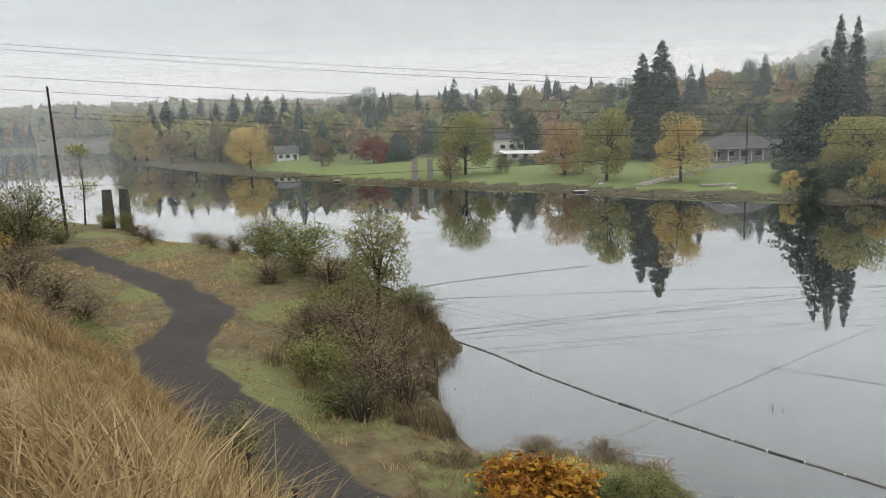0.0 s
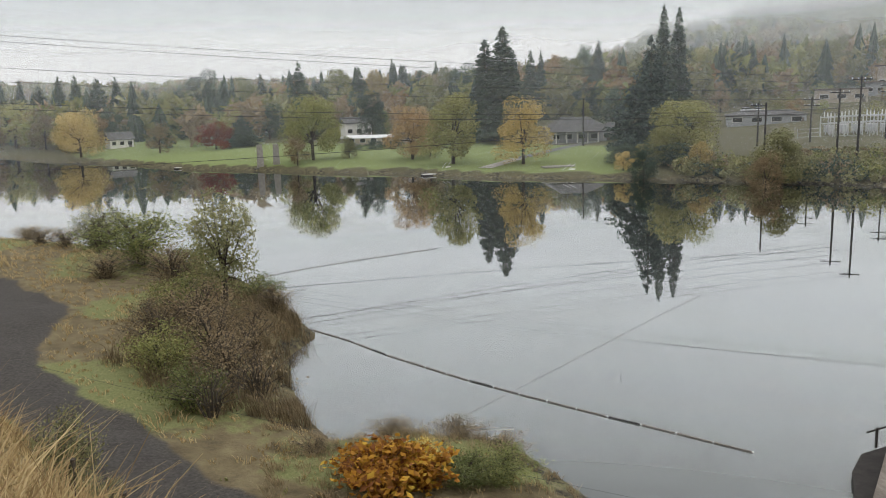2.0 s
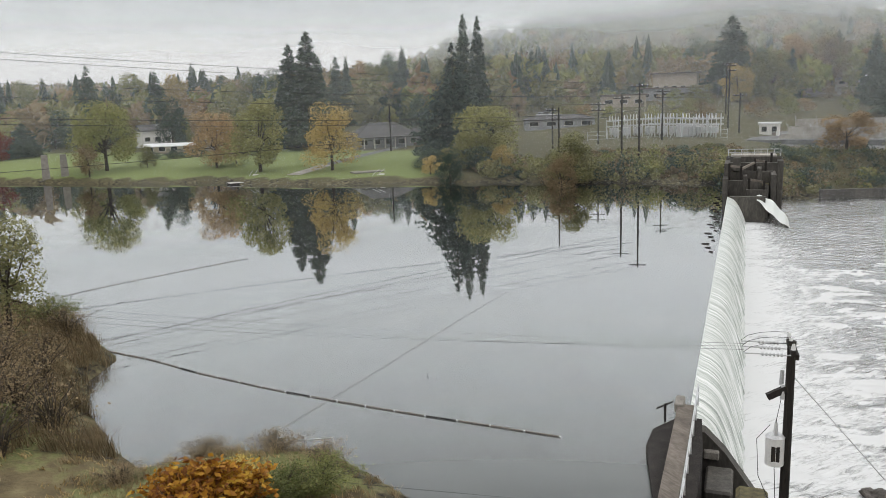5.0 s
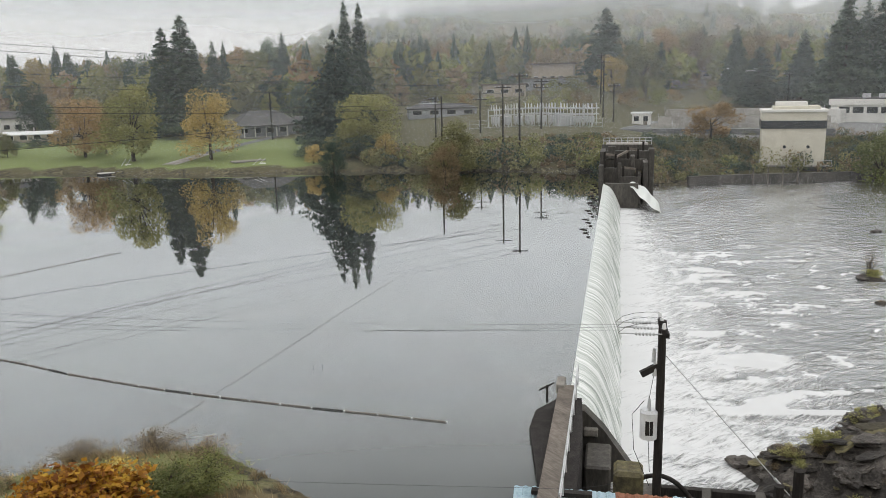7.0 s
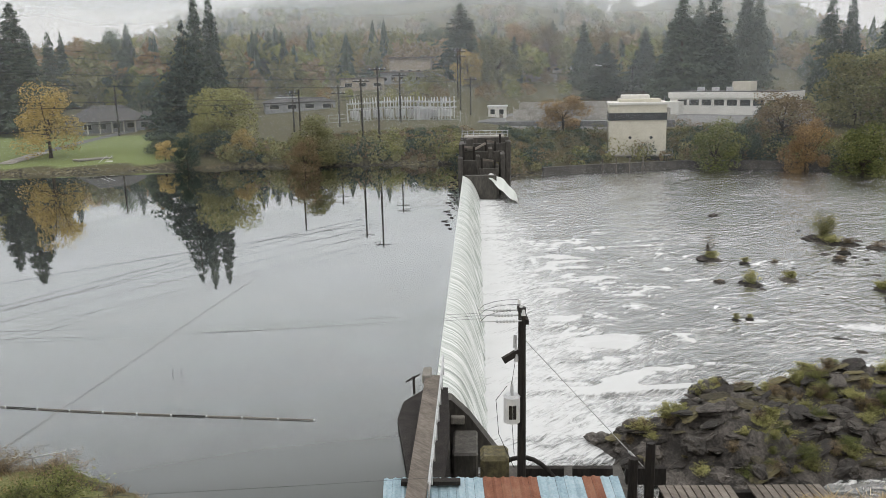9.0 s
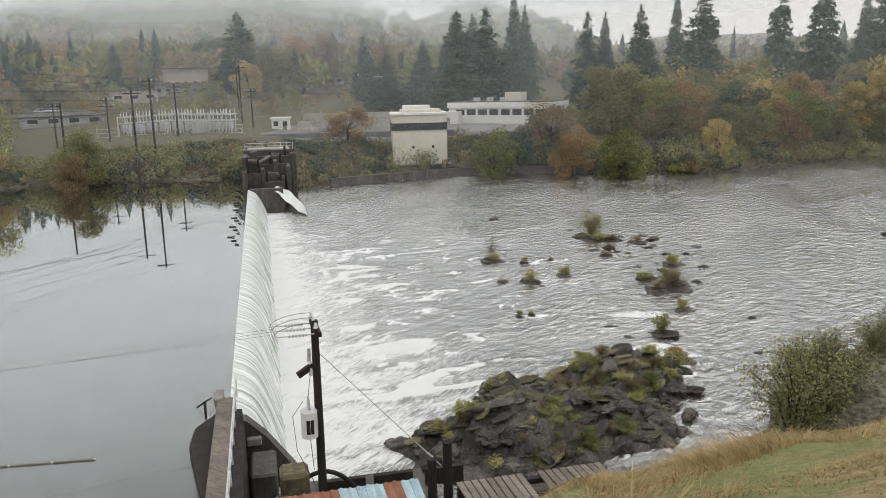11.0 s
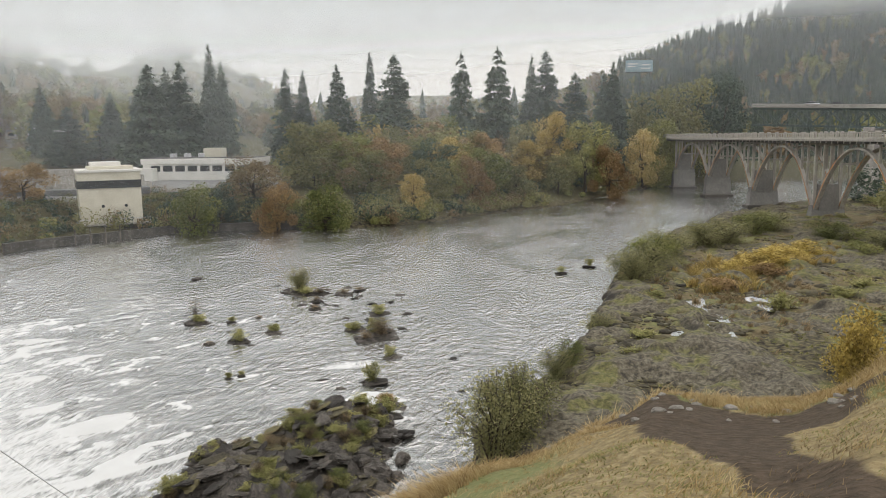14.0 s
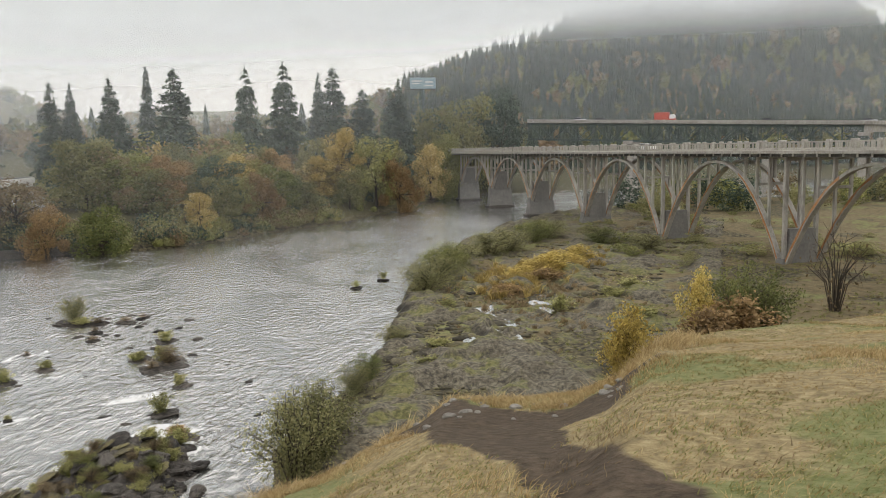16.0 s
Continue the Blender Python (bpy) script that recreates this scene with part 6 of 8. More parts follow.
def far_works():
    root = thing("fish_ladder", "dark weathered concrete fish ladder at the dam end", "fish ladder", kind="structure")
    turn = DAM_TURN
    # stepped cells that climb from the sluice to the yard
    for s, d, sx, sy, top in ((1.6, 5.2, 0.7, 5.0, 0.7), (3.6, 2.2, 0.8, 8.6, 1.9), (6.2, 3.4, 0.8, 11.0, 3.1), (9.0, 4.0, 0.9, 12.6, 4.2), (12.0, 4.4, 1.0, 13.6, 5.0), (4.2, -2.2, 6.0, 0.8, 2.4), (8.2, -2.0, 7.6, 0.8, 4.4),
                              (6.0, 2.4, 6.4, 0.6, 2.6), (8.6, 5.8, 7.4, 0.7, 3.6), (7.0, 9.0, 9.6, 0.8, 2.9), (10.4, 10.8, 4.0, 0.9, 4.5), (3.0, 7.4, 3.0, 0.6, 1.2)):
        part("wall", box(sx, sy * 0.62 if sy > 2 else sy, top + 4.5, at_dam(LONG + s + 2.5, d * 0.62 + 0.8, -4.5), 0.08, None, turn), M["dark_concrete"], root)
    for s, d, sx, sy, top in ((5.0, 0.2, 2.0, 3.6, 1.2), (7.6, 1.0, 2.2, 4.4, 2.3), (10.4, 2.0, 2.2, 5.4, 3.4), (5.2, 5.6, 1.6, 5.0, 0.9)):
        part("cell_floor", box(sx, sy * 0.62, 0.3, at_dam(LONG + s + 2.5, d * 0.62 + 0.8, top), 0.03, None, turn), M["mossy_rock"], root, "mossy floor of a ladder cell")
    part("slab", box(3.4, 7.0, 0.3, at_dam(LONG + 15.7, 3.5, 4.9), 0.05, None, turn), M["concrete"], root)
    part("gatehouse", box(1.5, 1.2, 2.1, at_dam(LONG + 8.7, 1.0, 3.1), 0.1, None, turn), M["dark_concrete"], root)
    for s, d, z, h in ((3.6, -1.4, 1.9, 2.6), (3.6, 1.4, 1.9, 2.2), (6.2, 4.6, 3.1, 2.0), (6.2, 7.2, 3.1, 1.6), (1.6, 3.4, 0.7, 1.7), (9.0, 8.6, 4.2, 1.5), (1.6, 6.8, 0.7, 1.3)):
        p = at_dam(LONG + s + 2.5, d * 0.62 + 0.8, z)
        part("timber_post", box(0.34, 0.34, h, p, 0.03, None, turn), M["dark"], root)
    for s0, d0, z0, s1, d1, z1 in ((3.6, -1.4, 4.1, 3.6, 1.4, 3.9), (6.2, 4.6, 4.8, 6.2, 7.2, 4.5), (1.6, 3.4, 2.2, 1.6, 6.8, 1.8), (3.6, 1.4, 3.6, 6.2, 4.6, 4.4)):
        part("timber_beam", beam(at_dam(LONG + s0 + 2.5, d0 * 0.62 + 0.8, z0), at_dam(LONG + s1 + 2.5, d1 * 0.62 + 0.8, z1), 0.3, 0.32), M["wood"], root)
    for i in range(9):
        p = at_dam(LONG + 14.5, -0.4 + i * 1.0, 5.0)
        part("rail_post", bar(p, p + Vector((0, 0, 1.1)), 0.05, None, 5), M["steel"], root)
    v, q = tubes([([at_dam(LONG + 14.5, -0.4, z), at_dam(LONG + 14.5, 7.6, z)], 0.05) for z in (5.6, 6.1)])
    part("handrail", mesh_of("handrail", v, q, M["steel"]), None, root)
    # river wall below the white building
    wall = thing("river_wall", "low dark river wall below the white building", "wall", kind="structure")
    pts = [Vector((118, 100, 0)), Vector((125, 97, 0)), Vector((145, 85, 0)), Vector((155, 68, 0)), Vector((158, 58, 0))]
    for p, q in zip(pts[:-1], pts[1:]):
        part("wall_length", beam(Vector((p.x, p.y, -3.6)), Vector((q.x, q.y, -3.6)), 0.9, 3.2), M["dark_concrete"], wall)
    for k in range(4):
        p = pts[1].lerp(pts[2], 0.2 + 0.12 * k)
        part("frame_post", bar((p.x - 1.0, p.y - 1.2, -4.5), (p.x - 1.0, p.y - 1.2, -0.7), 0.14, None, 6), M["wood"], wall)


far_works()
# ---------------------------------------------------------------- near bank: grass, shrubs, rocks
def grass_patch(name, label, colour, spots, blades, tall, lean=0.5, width=0.012, seed=1):
    """Blades of grass, each a bent strip of two quads, in one mesh. spots: x, y, scale."""
    rng = np.random.default_rng(seed)
    spots = np.asarray(spots, float)
    n = len(spots) * blades
    base = np.repeat(spots, blades, 0)
    h = tall * base[:, 2] * rng.uniform(0.45, 1.25, n)
    px = base[:, 0] + rng.normal(size=n) * 0.16 * base[:, 2]
    py = base[:, 1] + rng.normal(size=n) * 0.16 * base[:, 2]
    z = lie(px, py)[0] - 0.03
    a, b = 2.2 * wavy(px, py, 2.3, seed + 50) + 3.6 + rng.normal(size=n) * 1.1, rng.uniform(0, 6.283, n)
    reach = h * lean * rng.uniform(0.2, 1.3, n)
    w = width * (0.6 + base[:, 2] * 0.6)
    wx, wy = np.cos(b) * w, np.sin(b) * w
    rows = []
    for f, thick in ((0.0, 1.0), (0.55, 0.75), (1.0, 0.12)):
        cx, cy, cz = px + np.cos(a) * reach * f * f, py + np.sin(a) * reach * f * f, z + h * (f - 0.28 * f * f * lean)
        rows += [np.stack([cx - wx * thick, cy - wy * thick, cz], 1), np.stack([cx + wx * thick, cy + wy * thick, cz], 1)]
    verts = np.stack(rows, 1).reshape(-1, 3)
    o = np.arange(n)[:, None] * 6
    quads = np.concatenate([o + [0, 1, 3, 2], o + [2, 3, 5, 4]])
    tagged(new(name, quick_mesh(name, verts, quads, M[colour])), label, "grass", kind="stuff")


def sector(rng, n, a0, a1, r0, r1, power=0.7):
    a = np.radians(rng.uniform(a0, a1, n))
    r = r0 + (r1 - r0) * rng.uniform(0, 1, n) ** power
    return r * np.sin(a), r * np.cos(a)


rng = np.random.default_rng(5)
x, y = sector(rng, 5200, -40, -4, 2.2, 34)
z, c = lie(x, y)
near_hill = c["dry"] > 0.5
x, y = x[near_hill], y[near_hill]
r = np.hypot(x, y)
grass_patch("dry_grass", "tall dry golden grass on the bluff", "straw", np.stack([x, y, 0.62 + r * 0.012 + 0.75 * np.clip(wavy(x, y, 2.6, 31), -0.35, 1)], 1), 16, 0.6, 1.0, 0.007, 2)
x, y = sector(rng, 14000, 66, 126, 4, 32)
z, c = lie(x, y)
keep = (c["dry"] > 0.5) & (c["trail"] < 0.35) & (wavy(x, y, 4, 32) > -0.55)
x, y = x[keep], y[keep]
grass_patch("short_grass", "short pale dry grass on the bluff", "straw", np.stack([x, y, 0.35 + 0.9 * np.clip(wavy(x, y, 1.6, 33) + 0.3 * wavy(x, y, 5, 33), 0, 1)], 1), 12, 0.22, 0.9, 0.006, 3)
keep = wavy(x, y, 4, 34) + 0.5 * wavy(x, y, 1.4, 38) > 0.15
grass_patch("green_grass", "patches of short green grass on the bluff", "grass", np.stack([x[keep], y[keep], 0.5 + 0 * x[keep]], 1), 11, 0.15, 0.9, 0.008, 4)
# tufts on the bench below, by the road
x, y = sector(rng, 9500, -38, 22, 24, 110, 0.6)
z, c = lie(x, y)
wet = inside(x, y, NEAR + FAR)
keep = (c["dry"] < 0.3) & (c["road"] < 0.3) & ~wet & (z > 0.5)
x, y = x[keep], y[keep]
dry = wavy(x, y, 8, 35) > -0.2
grass_patch("bank_grass", "rough tawny grass on the river bench", "straw", np.stack([x, y, 0.6 + 0.9 * np.clip(wavy(x, y, 4, 36), 0, 1)], 1)[dry], 8, 0.5, 0.8, 0.026, 5)
grass_patch("bank_grass", "short green grass beside the gravel road", "grass", np.stack([x, y, 0.7 + 0 * x], 1)[~dry], 7, 0.3, 0.9, 0.035, 6)
x, y = sector(rng, 9000, 84, 124, 40, 150, 0.6)
z, c = lie(x, y)
keep = (c["dry"] < 0.3) & ~inside(x, y, NEAR + FAR) & (wavy(x, y, 7, 37) + 0.5 * wavy(x, y, 2.5, 39) > -0.3)
x, y = x[keep], y[keep]
grass_patch("bench_grass", "mossy olive grass between the rocks", "grass", np.stack([x, y, 0.5 + 0.5 * rng.uniform(0, 1, len(x))], 1)[::2], 9, 0.4, 1.0, 0.035, 7)
grass_patch("bench_grass", "tawny dry tufts between the rocks", "rust", np.stack([x, y, 0.4 + 0.5 * rng.uniform(0, 1, len(x))], 1)[1::4], 9, 0.4, 1.0, 0.035, 11)
grass_patch("bench_moss", "yellow-green moss and sedge on the rocks", "yellow", np.stack([x, y, 0.4 + 0.4 * rng.uniform(0, 1, len(x))], 1)[3::4], 9, 0.3, 1.0, 0.035, 12)
x, y = 111 + rng.normal(size=520) * 7, rng.normal(size=520) * 3.0
y = -21 - (x - 111) * 0.55 + y
grass_patch("golden_brush", "golden yellow autumn brush on the river bench", "gold", np.stack([x, y, 0.7 + 0.6 * rng.uniform(0, 1, 520)], 1), 26, 1.3, 0.9, 0.05, 8)
x, y = 96 + rng.normal(size=260) * 10, -16 + rng.normal(size=260) * 5
grass_patch("tawny_weeds", "tawny weeds on the river bench", "rust", np.stack([x, y, 0.6 + 0.5 * rng.uniform(0, 1, 260)], 1), 22, 0.9, 0.9, 0.045, 9)
# tall dry weeds through the thickets of the spit
x, y = rng.uniform(-11, 0.5, 620), rng.uniform(36, 68, 620)
keep = ~inside(x, y, NEAR + FAR) & (line_distance(x, y, ROAD) > 4.5)
x, y = x[keep], y[keep]
grass_patch("thicket_weeds", "tall tawny weeds in the thicket on the spit", "rust", np.stack([x, y, 0.5 + 0.9 * rng.uniform(0, 1, len(x))], 1), 18, 1.5, 0.7, 0.014, 13)
x, y = rng.uniform(-2, 10, 260), rng.uniform(27, 36, 260)
keep = ~inside(x, y, NEAR + FAR)
x, y = x[keep], y[keep]
grass_patch("thicket_weeds", "tawny weeds on the point above the pool", "rust", np.stack([x, y, 0.4 + 0.6 * rng.uniform(0, 1, len(x))], 1), 20, 0.7, 0.8, 0.01, 14)
# longer grass along the brink
a, f = rng.uniform(70, 112, 2600), rng.uniform(0, 1, 2600) ** 0.6
r = np.interp(a, BRINK_AZ, BRINK_R) * (0.72 + 0.36 * f)
x, y = r * np.sin(np.radians(a)), r * np.cos(np.radians(a))
keep = (lie(x, y)[1]["trail"] < 0.3) & (wavy(x, y, 1.8, 55) > -0.35)
x, y = x[keep], y[keep]
grass_patch("edge_grass", "long pale dry grass along the brink", "straw", np.stack([x, y, 0.4 + 0.7 * np.clip(wavy(x, y, 1.2, 54), 0, 1)], 1), 16, 0.42, 0.9, 0.008, 15)
# dark weeds in the turf of the bluff
spots = []
for wx, wy, ws in [(5.4, -1.2, 0.3), (7.9, 0.4, 0.35), (10.4, -3.9, 0.45), (6.9, -2.2, 0.25), (5.7, -3.3, 0.3), (12.5, -5.6, 0.5), (9.2, -6.2, 0.4), (15.5, -9.5, 0.6), (8.6, -3.1, 0.3), (17.5, -7.5, 0.6), (11.8, 1.6, 0.4)]:
    for i in range(9):
        spots.append((wx + rng.normal() * ws, wy + rng.normal() * ws, rng.uniform(0.35, 0.8)))
grass_patch("dead_weeds", "brown dead weeds in the dry turf", "rust", spots, 20, 0.15, 0.9, 0.006, 10)


def shrub_meshes(seed, colour, count=1500, leaf=0.09, stems=16, wide=0.55, droop=0.0, bare=0.0):
    """A many-stemmed shrub one unit high: stems and leaves."""
    rng = np.random.default_rng(seed)
    lines, centres, normals = [], [], []
    for i in range(stems):
        a, reach, h = rng.uniform(0, 6.283), wide * rng.uniform(0.15, 1.0), rng.uniform(0.55, 1.0)
        tip = Vector((reach * math.cos(a), reach * math.sin(a), h * (1 - 0.35 * (reach / wide) ** 2)))
        mid = Vector((tip.x * 0.35, tip.y * 0.35, tip.z * 0.62))
        root = Vector((tip.x * 0.1, tip.y * 0.1, -0.05))
        lines.append(([root, mid, tip], [0.011, 0.007, 0.002]))
        for j in range(3):
            f = rng.uniform(0.3, 0.9)
            s = mid.lerp(tip, f)
            e = s + Vector(rng.normal(size=3)) * 0.1 + Vector((0, 0, 0.05))
            lines.append(([s, e], [0.004, 0.0015]))
        n = int(count / stems * (1 - bare))
        f = rng.uniform(0.0, 1.05, n)[:, None]
        low, m, t = np.array(root), np.array(mid), np.array(tip)
        p = low * (1 - f) ** 2 + 2 * f * (1 - f) * (m * 1.35 - 0.1 * low) + t * f * f
        p = p + rng.normal(size=(n, 3)) * (0.05 + 0.075 * np.sin(3.1 * np.clip(f, 0, 1)))
        p[:, 2] = np.maximum(p[:, 2] - droop * rng.uniform(0, 1, n), 0.01)
        centres.append(p)
        normals.append(rng.normal(size=(n, 3)) + [0, 0, 0.8])
    v, q = tubes(lines, 4)
    stems_me = mesh_of("stem", v, q, M["bark"])
    v, q = leaves(rng, np.vstack(centres), np.vstack(normals), leaf, 0.6)
    return stems_me, quick_mesh("foliage", v, q, M[colour])


SHRUBS = {}
for i, (key, label, colour, count, leaf, stems, wide, bare) in enumerate([
        ("willow", "grey-green willow shrub with slender twigs", "olive", 6800, 0.03, 30, 0.55, 0), ("bramble", "dense dark green bramble thicket", "green", 6000, 0.036, 26, 0.7, 0),
        ("brown", "brownish half-bare thicket of twigs and weeds", "rust", 5600, 0.026, 40, 0.6, 0.2), ("orange", "orange and yellow leaved shrub", "orange", 2600, 0.075, 20, 0.6, 0),
        ("flame", "orange and yellow leaved vine maple shrub", "flame", 2000, 0.1, 22, 0.6, 0), ("golden", "bright yellow autumn shrub", "lemon", 4600, 0.055, 20, 0.6, 0), ("sedge", "tuft of yellow-green sedge on rock", "yellow", 1500, 0.08, 22, 0.7, 0), ("bare", "bare tangle of thin branches", "rust", 260, 0.04, 26, 0.6, 0)]):
    root = thing("shrub", label, "shrub")
    s, f = shrub_meshes(90 + i, colour, count, leaf, stems, wide, 0.0, bare)
    part("stem", s, None, root)
    part("foliage", f, None, root)
    SHRUBS[key] = (root, wide)

# upstream bench and spit
for k, x, y, h, w in [("willow", -19, 84, 5.0, 3.0), ("bramble", -14, 76, 5.4, 5.2), ("brown", -10, 66, 3.6, 3.4), ("brown", -16, 70, 2.6, 3.0), ("bramble", -9, 72, 3.2, 3.0), ("brown", -24, 90, 2.4, 2.4),
                      ("bramble", -8, 57, 3.0, 2.8), ("brown", -6.5, 50, 4.2, 3.2), ("brown", -5, 45, 4.0, 3.0), ("bramble", -7.5, 43, 3.0, 2.4), ("brown", -4, 41, 3.4, 2.4), ("brown", -8.5, 48, 3.4, 2.6), ("bramble", -5.5, 38, 2.4, 2.0),
                      ("brown", -3.2, 48, 3.4, 2.0), ("bare", -2.5, 40, 3.2, 2.2), ("bare", -4.5, 36.5, 2.8, 2.0), ("brown", -2, 57, 2.2, 2.2), ("bramble", -3, 62, 2.2, 2.4)]:
    plant(SHRUBS, k, x, y, h, w)
for k, x, y, h, w in [("flame", 2.6, 27.6, 2.3, 1.7), ("flame", 3.6, 27.8, 2.0, 1.5), ("flame", 1.9, 28.6, 1.8, 1.3), ("bramble", 7.0, 28.4, 1.5, 1.7), ("bramble", 5.6, 28.0, 1.4, 1.4), ("brown", 6.5, 33.4, 1.0, 1.6), ("brown", 3.5, 34.5, 0.9, 1.4),
                      ("golden", 4.4, 29, 1.5, 0.9), ("brown", 0, 32.5, 1.0, 1.4), ("brown", 8.2, 32, 0.8, 1.4), ("willow", -2.95, 9.2, 1.15, 0.42), ("willow", -2.6, 9.0, 0.8, 0.3), ("bare", -3.2, 14.6, 1.1, 0.8)]:
    plant(SHRUBS, k, x, y, h, w)
# beyond the road
for k, x, y, h, w in [("brown", -30, 60, 3.2, 3.6), ("brown", -26, 55, 2.6, 3.0), ("bramble", -25, 50, 1.8, 2.6), ("bramble", -21.5, 47, 1.7, 2.2), ("brown", -36, 66, 3.4, 3.6), ("brown", -33, 54, 3.0, 3.2), ("brown", -40, 74, 3.2, 3.4), ("brown", -44, 82, 3.0, 3.4),
                      ("willow", -50, 84, 6.4, 4.0), ("willow", -55, 93, 8.5, 5.0), ("golden", -47, 80, 6.0, 2.6), ("willow", -45, 85, 9.5, 4.4), ("brown", -36, 96, 2.2, 2.6), ("brown", -30, 98, 1.8, 2.4), ("brown", -42, 108, 2.0, 2.6), ("brown", -27, 92, 2.0, 2.2), ("bramble", -48, 98, 2.4, 2.6), ("bare", -22, 93, 3.2, 2.0)]:
    plant(SHRUBS, k, x, y, h, w)
# downstream bench, from the cliff foot to the bridge
for k, x, y, h, w in [("willow", 43.5, 5.6, 5.6, 2.4), ("willow", 46, 4.8, 5.2, 2.4), ("willow", 48.5, 4.4, 4.2, 2.2), ("willow", 60, 3.0, 2.6, 1.6), ("bramble", 63, 2.0, 2.4, 1.6), ("willow", 76, 0, 2.0, 1.6), ("willow", 100, -4, 4.4, 3.4), ("willow", 106, -6, 4.2, 3.8), ("bramble", 112, -7, 5.0, 4.2),
                      ("willow", 118, -9, 4.6, 4.0), ("willow", 130, -16, 4.6, 4.4), ("willow", 136, -20, 4.4, 4.0), ("bramble", 146, -26, 4.4, 4.4), ("willow", 152, -30, 4.0, 4.2), ("bramble", 140, -37, 3.6, 4.0), ("willow", 128, -42, 3.0, 3.4),
                      ("golden", 112, -22, 2.4, 3.4), ("golden", 116, -24, 2.8, 3.6), ("golden", 108, -18, 1.8, 2.8), ("golden", 120, -28, 2.6, 3.2), ("orange", 104, -20, 1.8, 2.8), ("sedge", 84, -18, 2.2, 1.8), ("sedge", 92, -26, 1.4, 2.2), ("sedge", 98, -30, 1.4, 2.4)]:
    plant(SHRUBS, k, x, y, h, w)
for k, x, y, h, w in [("golden", 61, -19, 5.6, 2.4), ("golden", 60, -18, 4.4, 1.8), ("orange", 67, -27.5, 3.6, 2.6), ("bramble", 71, -31.5, 7.0, 3.6), ("bramble", 70, -34, 6.2, 3.4), ("golden", 72, -28.5, 6.2, 2.0), ("orange", 68.5, -31, 4.6, 3.4), ("bare", 79, -45.7, 10.0, 3.5), ("sedge", 72, -4, 0.9, 1.5), ("sedge", 66, -3, 0.8, 1.6), ("sedge", 90, -6, 1.0, 2.0),
                      ("sedge", 80, -26, 1.2, 2.4), ("orange", 96, -14, 1.2, 2.6), ("bare", 14.6, 4.6, 2.4, 1.2), ("willow", 15.2, 3.6, 2.2, 1.1)]:
    plant(SHRUBS, k, x, y, h, w)

# the single alder on the spit, a few saplings, a dead tree at the old piers
t, c = broadleaf_meshes(301, "olive", 0.3, 15, 7000, 0.017, 0.14, 0.15)
alder = thing("alder_tree", "slender green alder tree on the spit", "tree", (-5.2, 57, ground_z(-5.2, 57)))
alder.matrix_basis = alder.matrix_basis @ Matrix.Diagonal((8.6, 8.6, 9.0, 1))
part("trunk", t, None, alder)
part("crown", c, None, alder)


def rock_mesh(seed, flat=0.5, cuts=3):
    bm = bmesh.new()
    bmesh.ops.create_icosphere(bm, subdivisions=cuts, radius=1)
    for v in bm.verts:
        n = noise.noise(v.co * 1.3 + Vector((seed * 3.1, 0, 0))) * 0.45 + noise.noise(v.co * 3.1 + Vector((0, seed * 1.7, 0))) * 0.22
        v.co *= 1 + n
        v.co.z = math.floor(v.co.z * 5 + noise.noise(v.co * 2) * 1.5) / 5 * 0.5 + v.co.z * 0.5
        v.co.z *= flat
    me = bpy.data.meshes.new("rock")
    bm.to_mesh(me)
    bm.free()
    me.materials.append(M["rock"])
    return me


ROCKS = [rock_mesh(i, 0.45 + 0.12 * (i % 3), 3) for i in range(6)]


MOSSY = [me.copy() for me in ROCKS]
for me in MOSSY:
    me.materials.clear()
    me.materials.append(M["mossy_rock"])


def put_rock(x, y, z, sx, sy, sz, label="dark basalt boulder in the river", group=""):
    ob = new("boulder", ROCKS[random.randrange(6)])
    ob.matrix_basis = pose(x, y, z, random.uniform(-12, 12), random.uniform(-12, 12), random.uniform(0, 360)) @ Matrix.Diagonal((sx, sy, sz, 1))
    return tagged(ob, label, "rock", group)


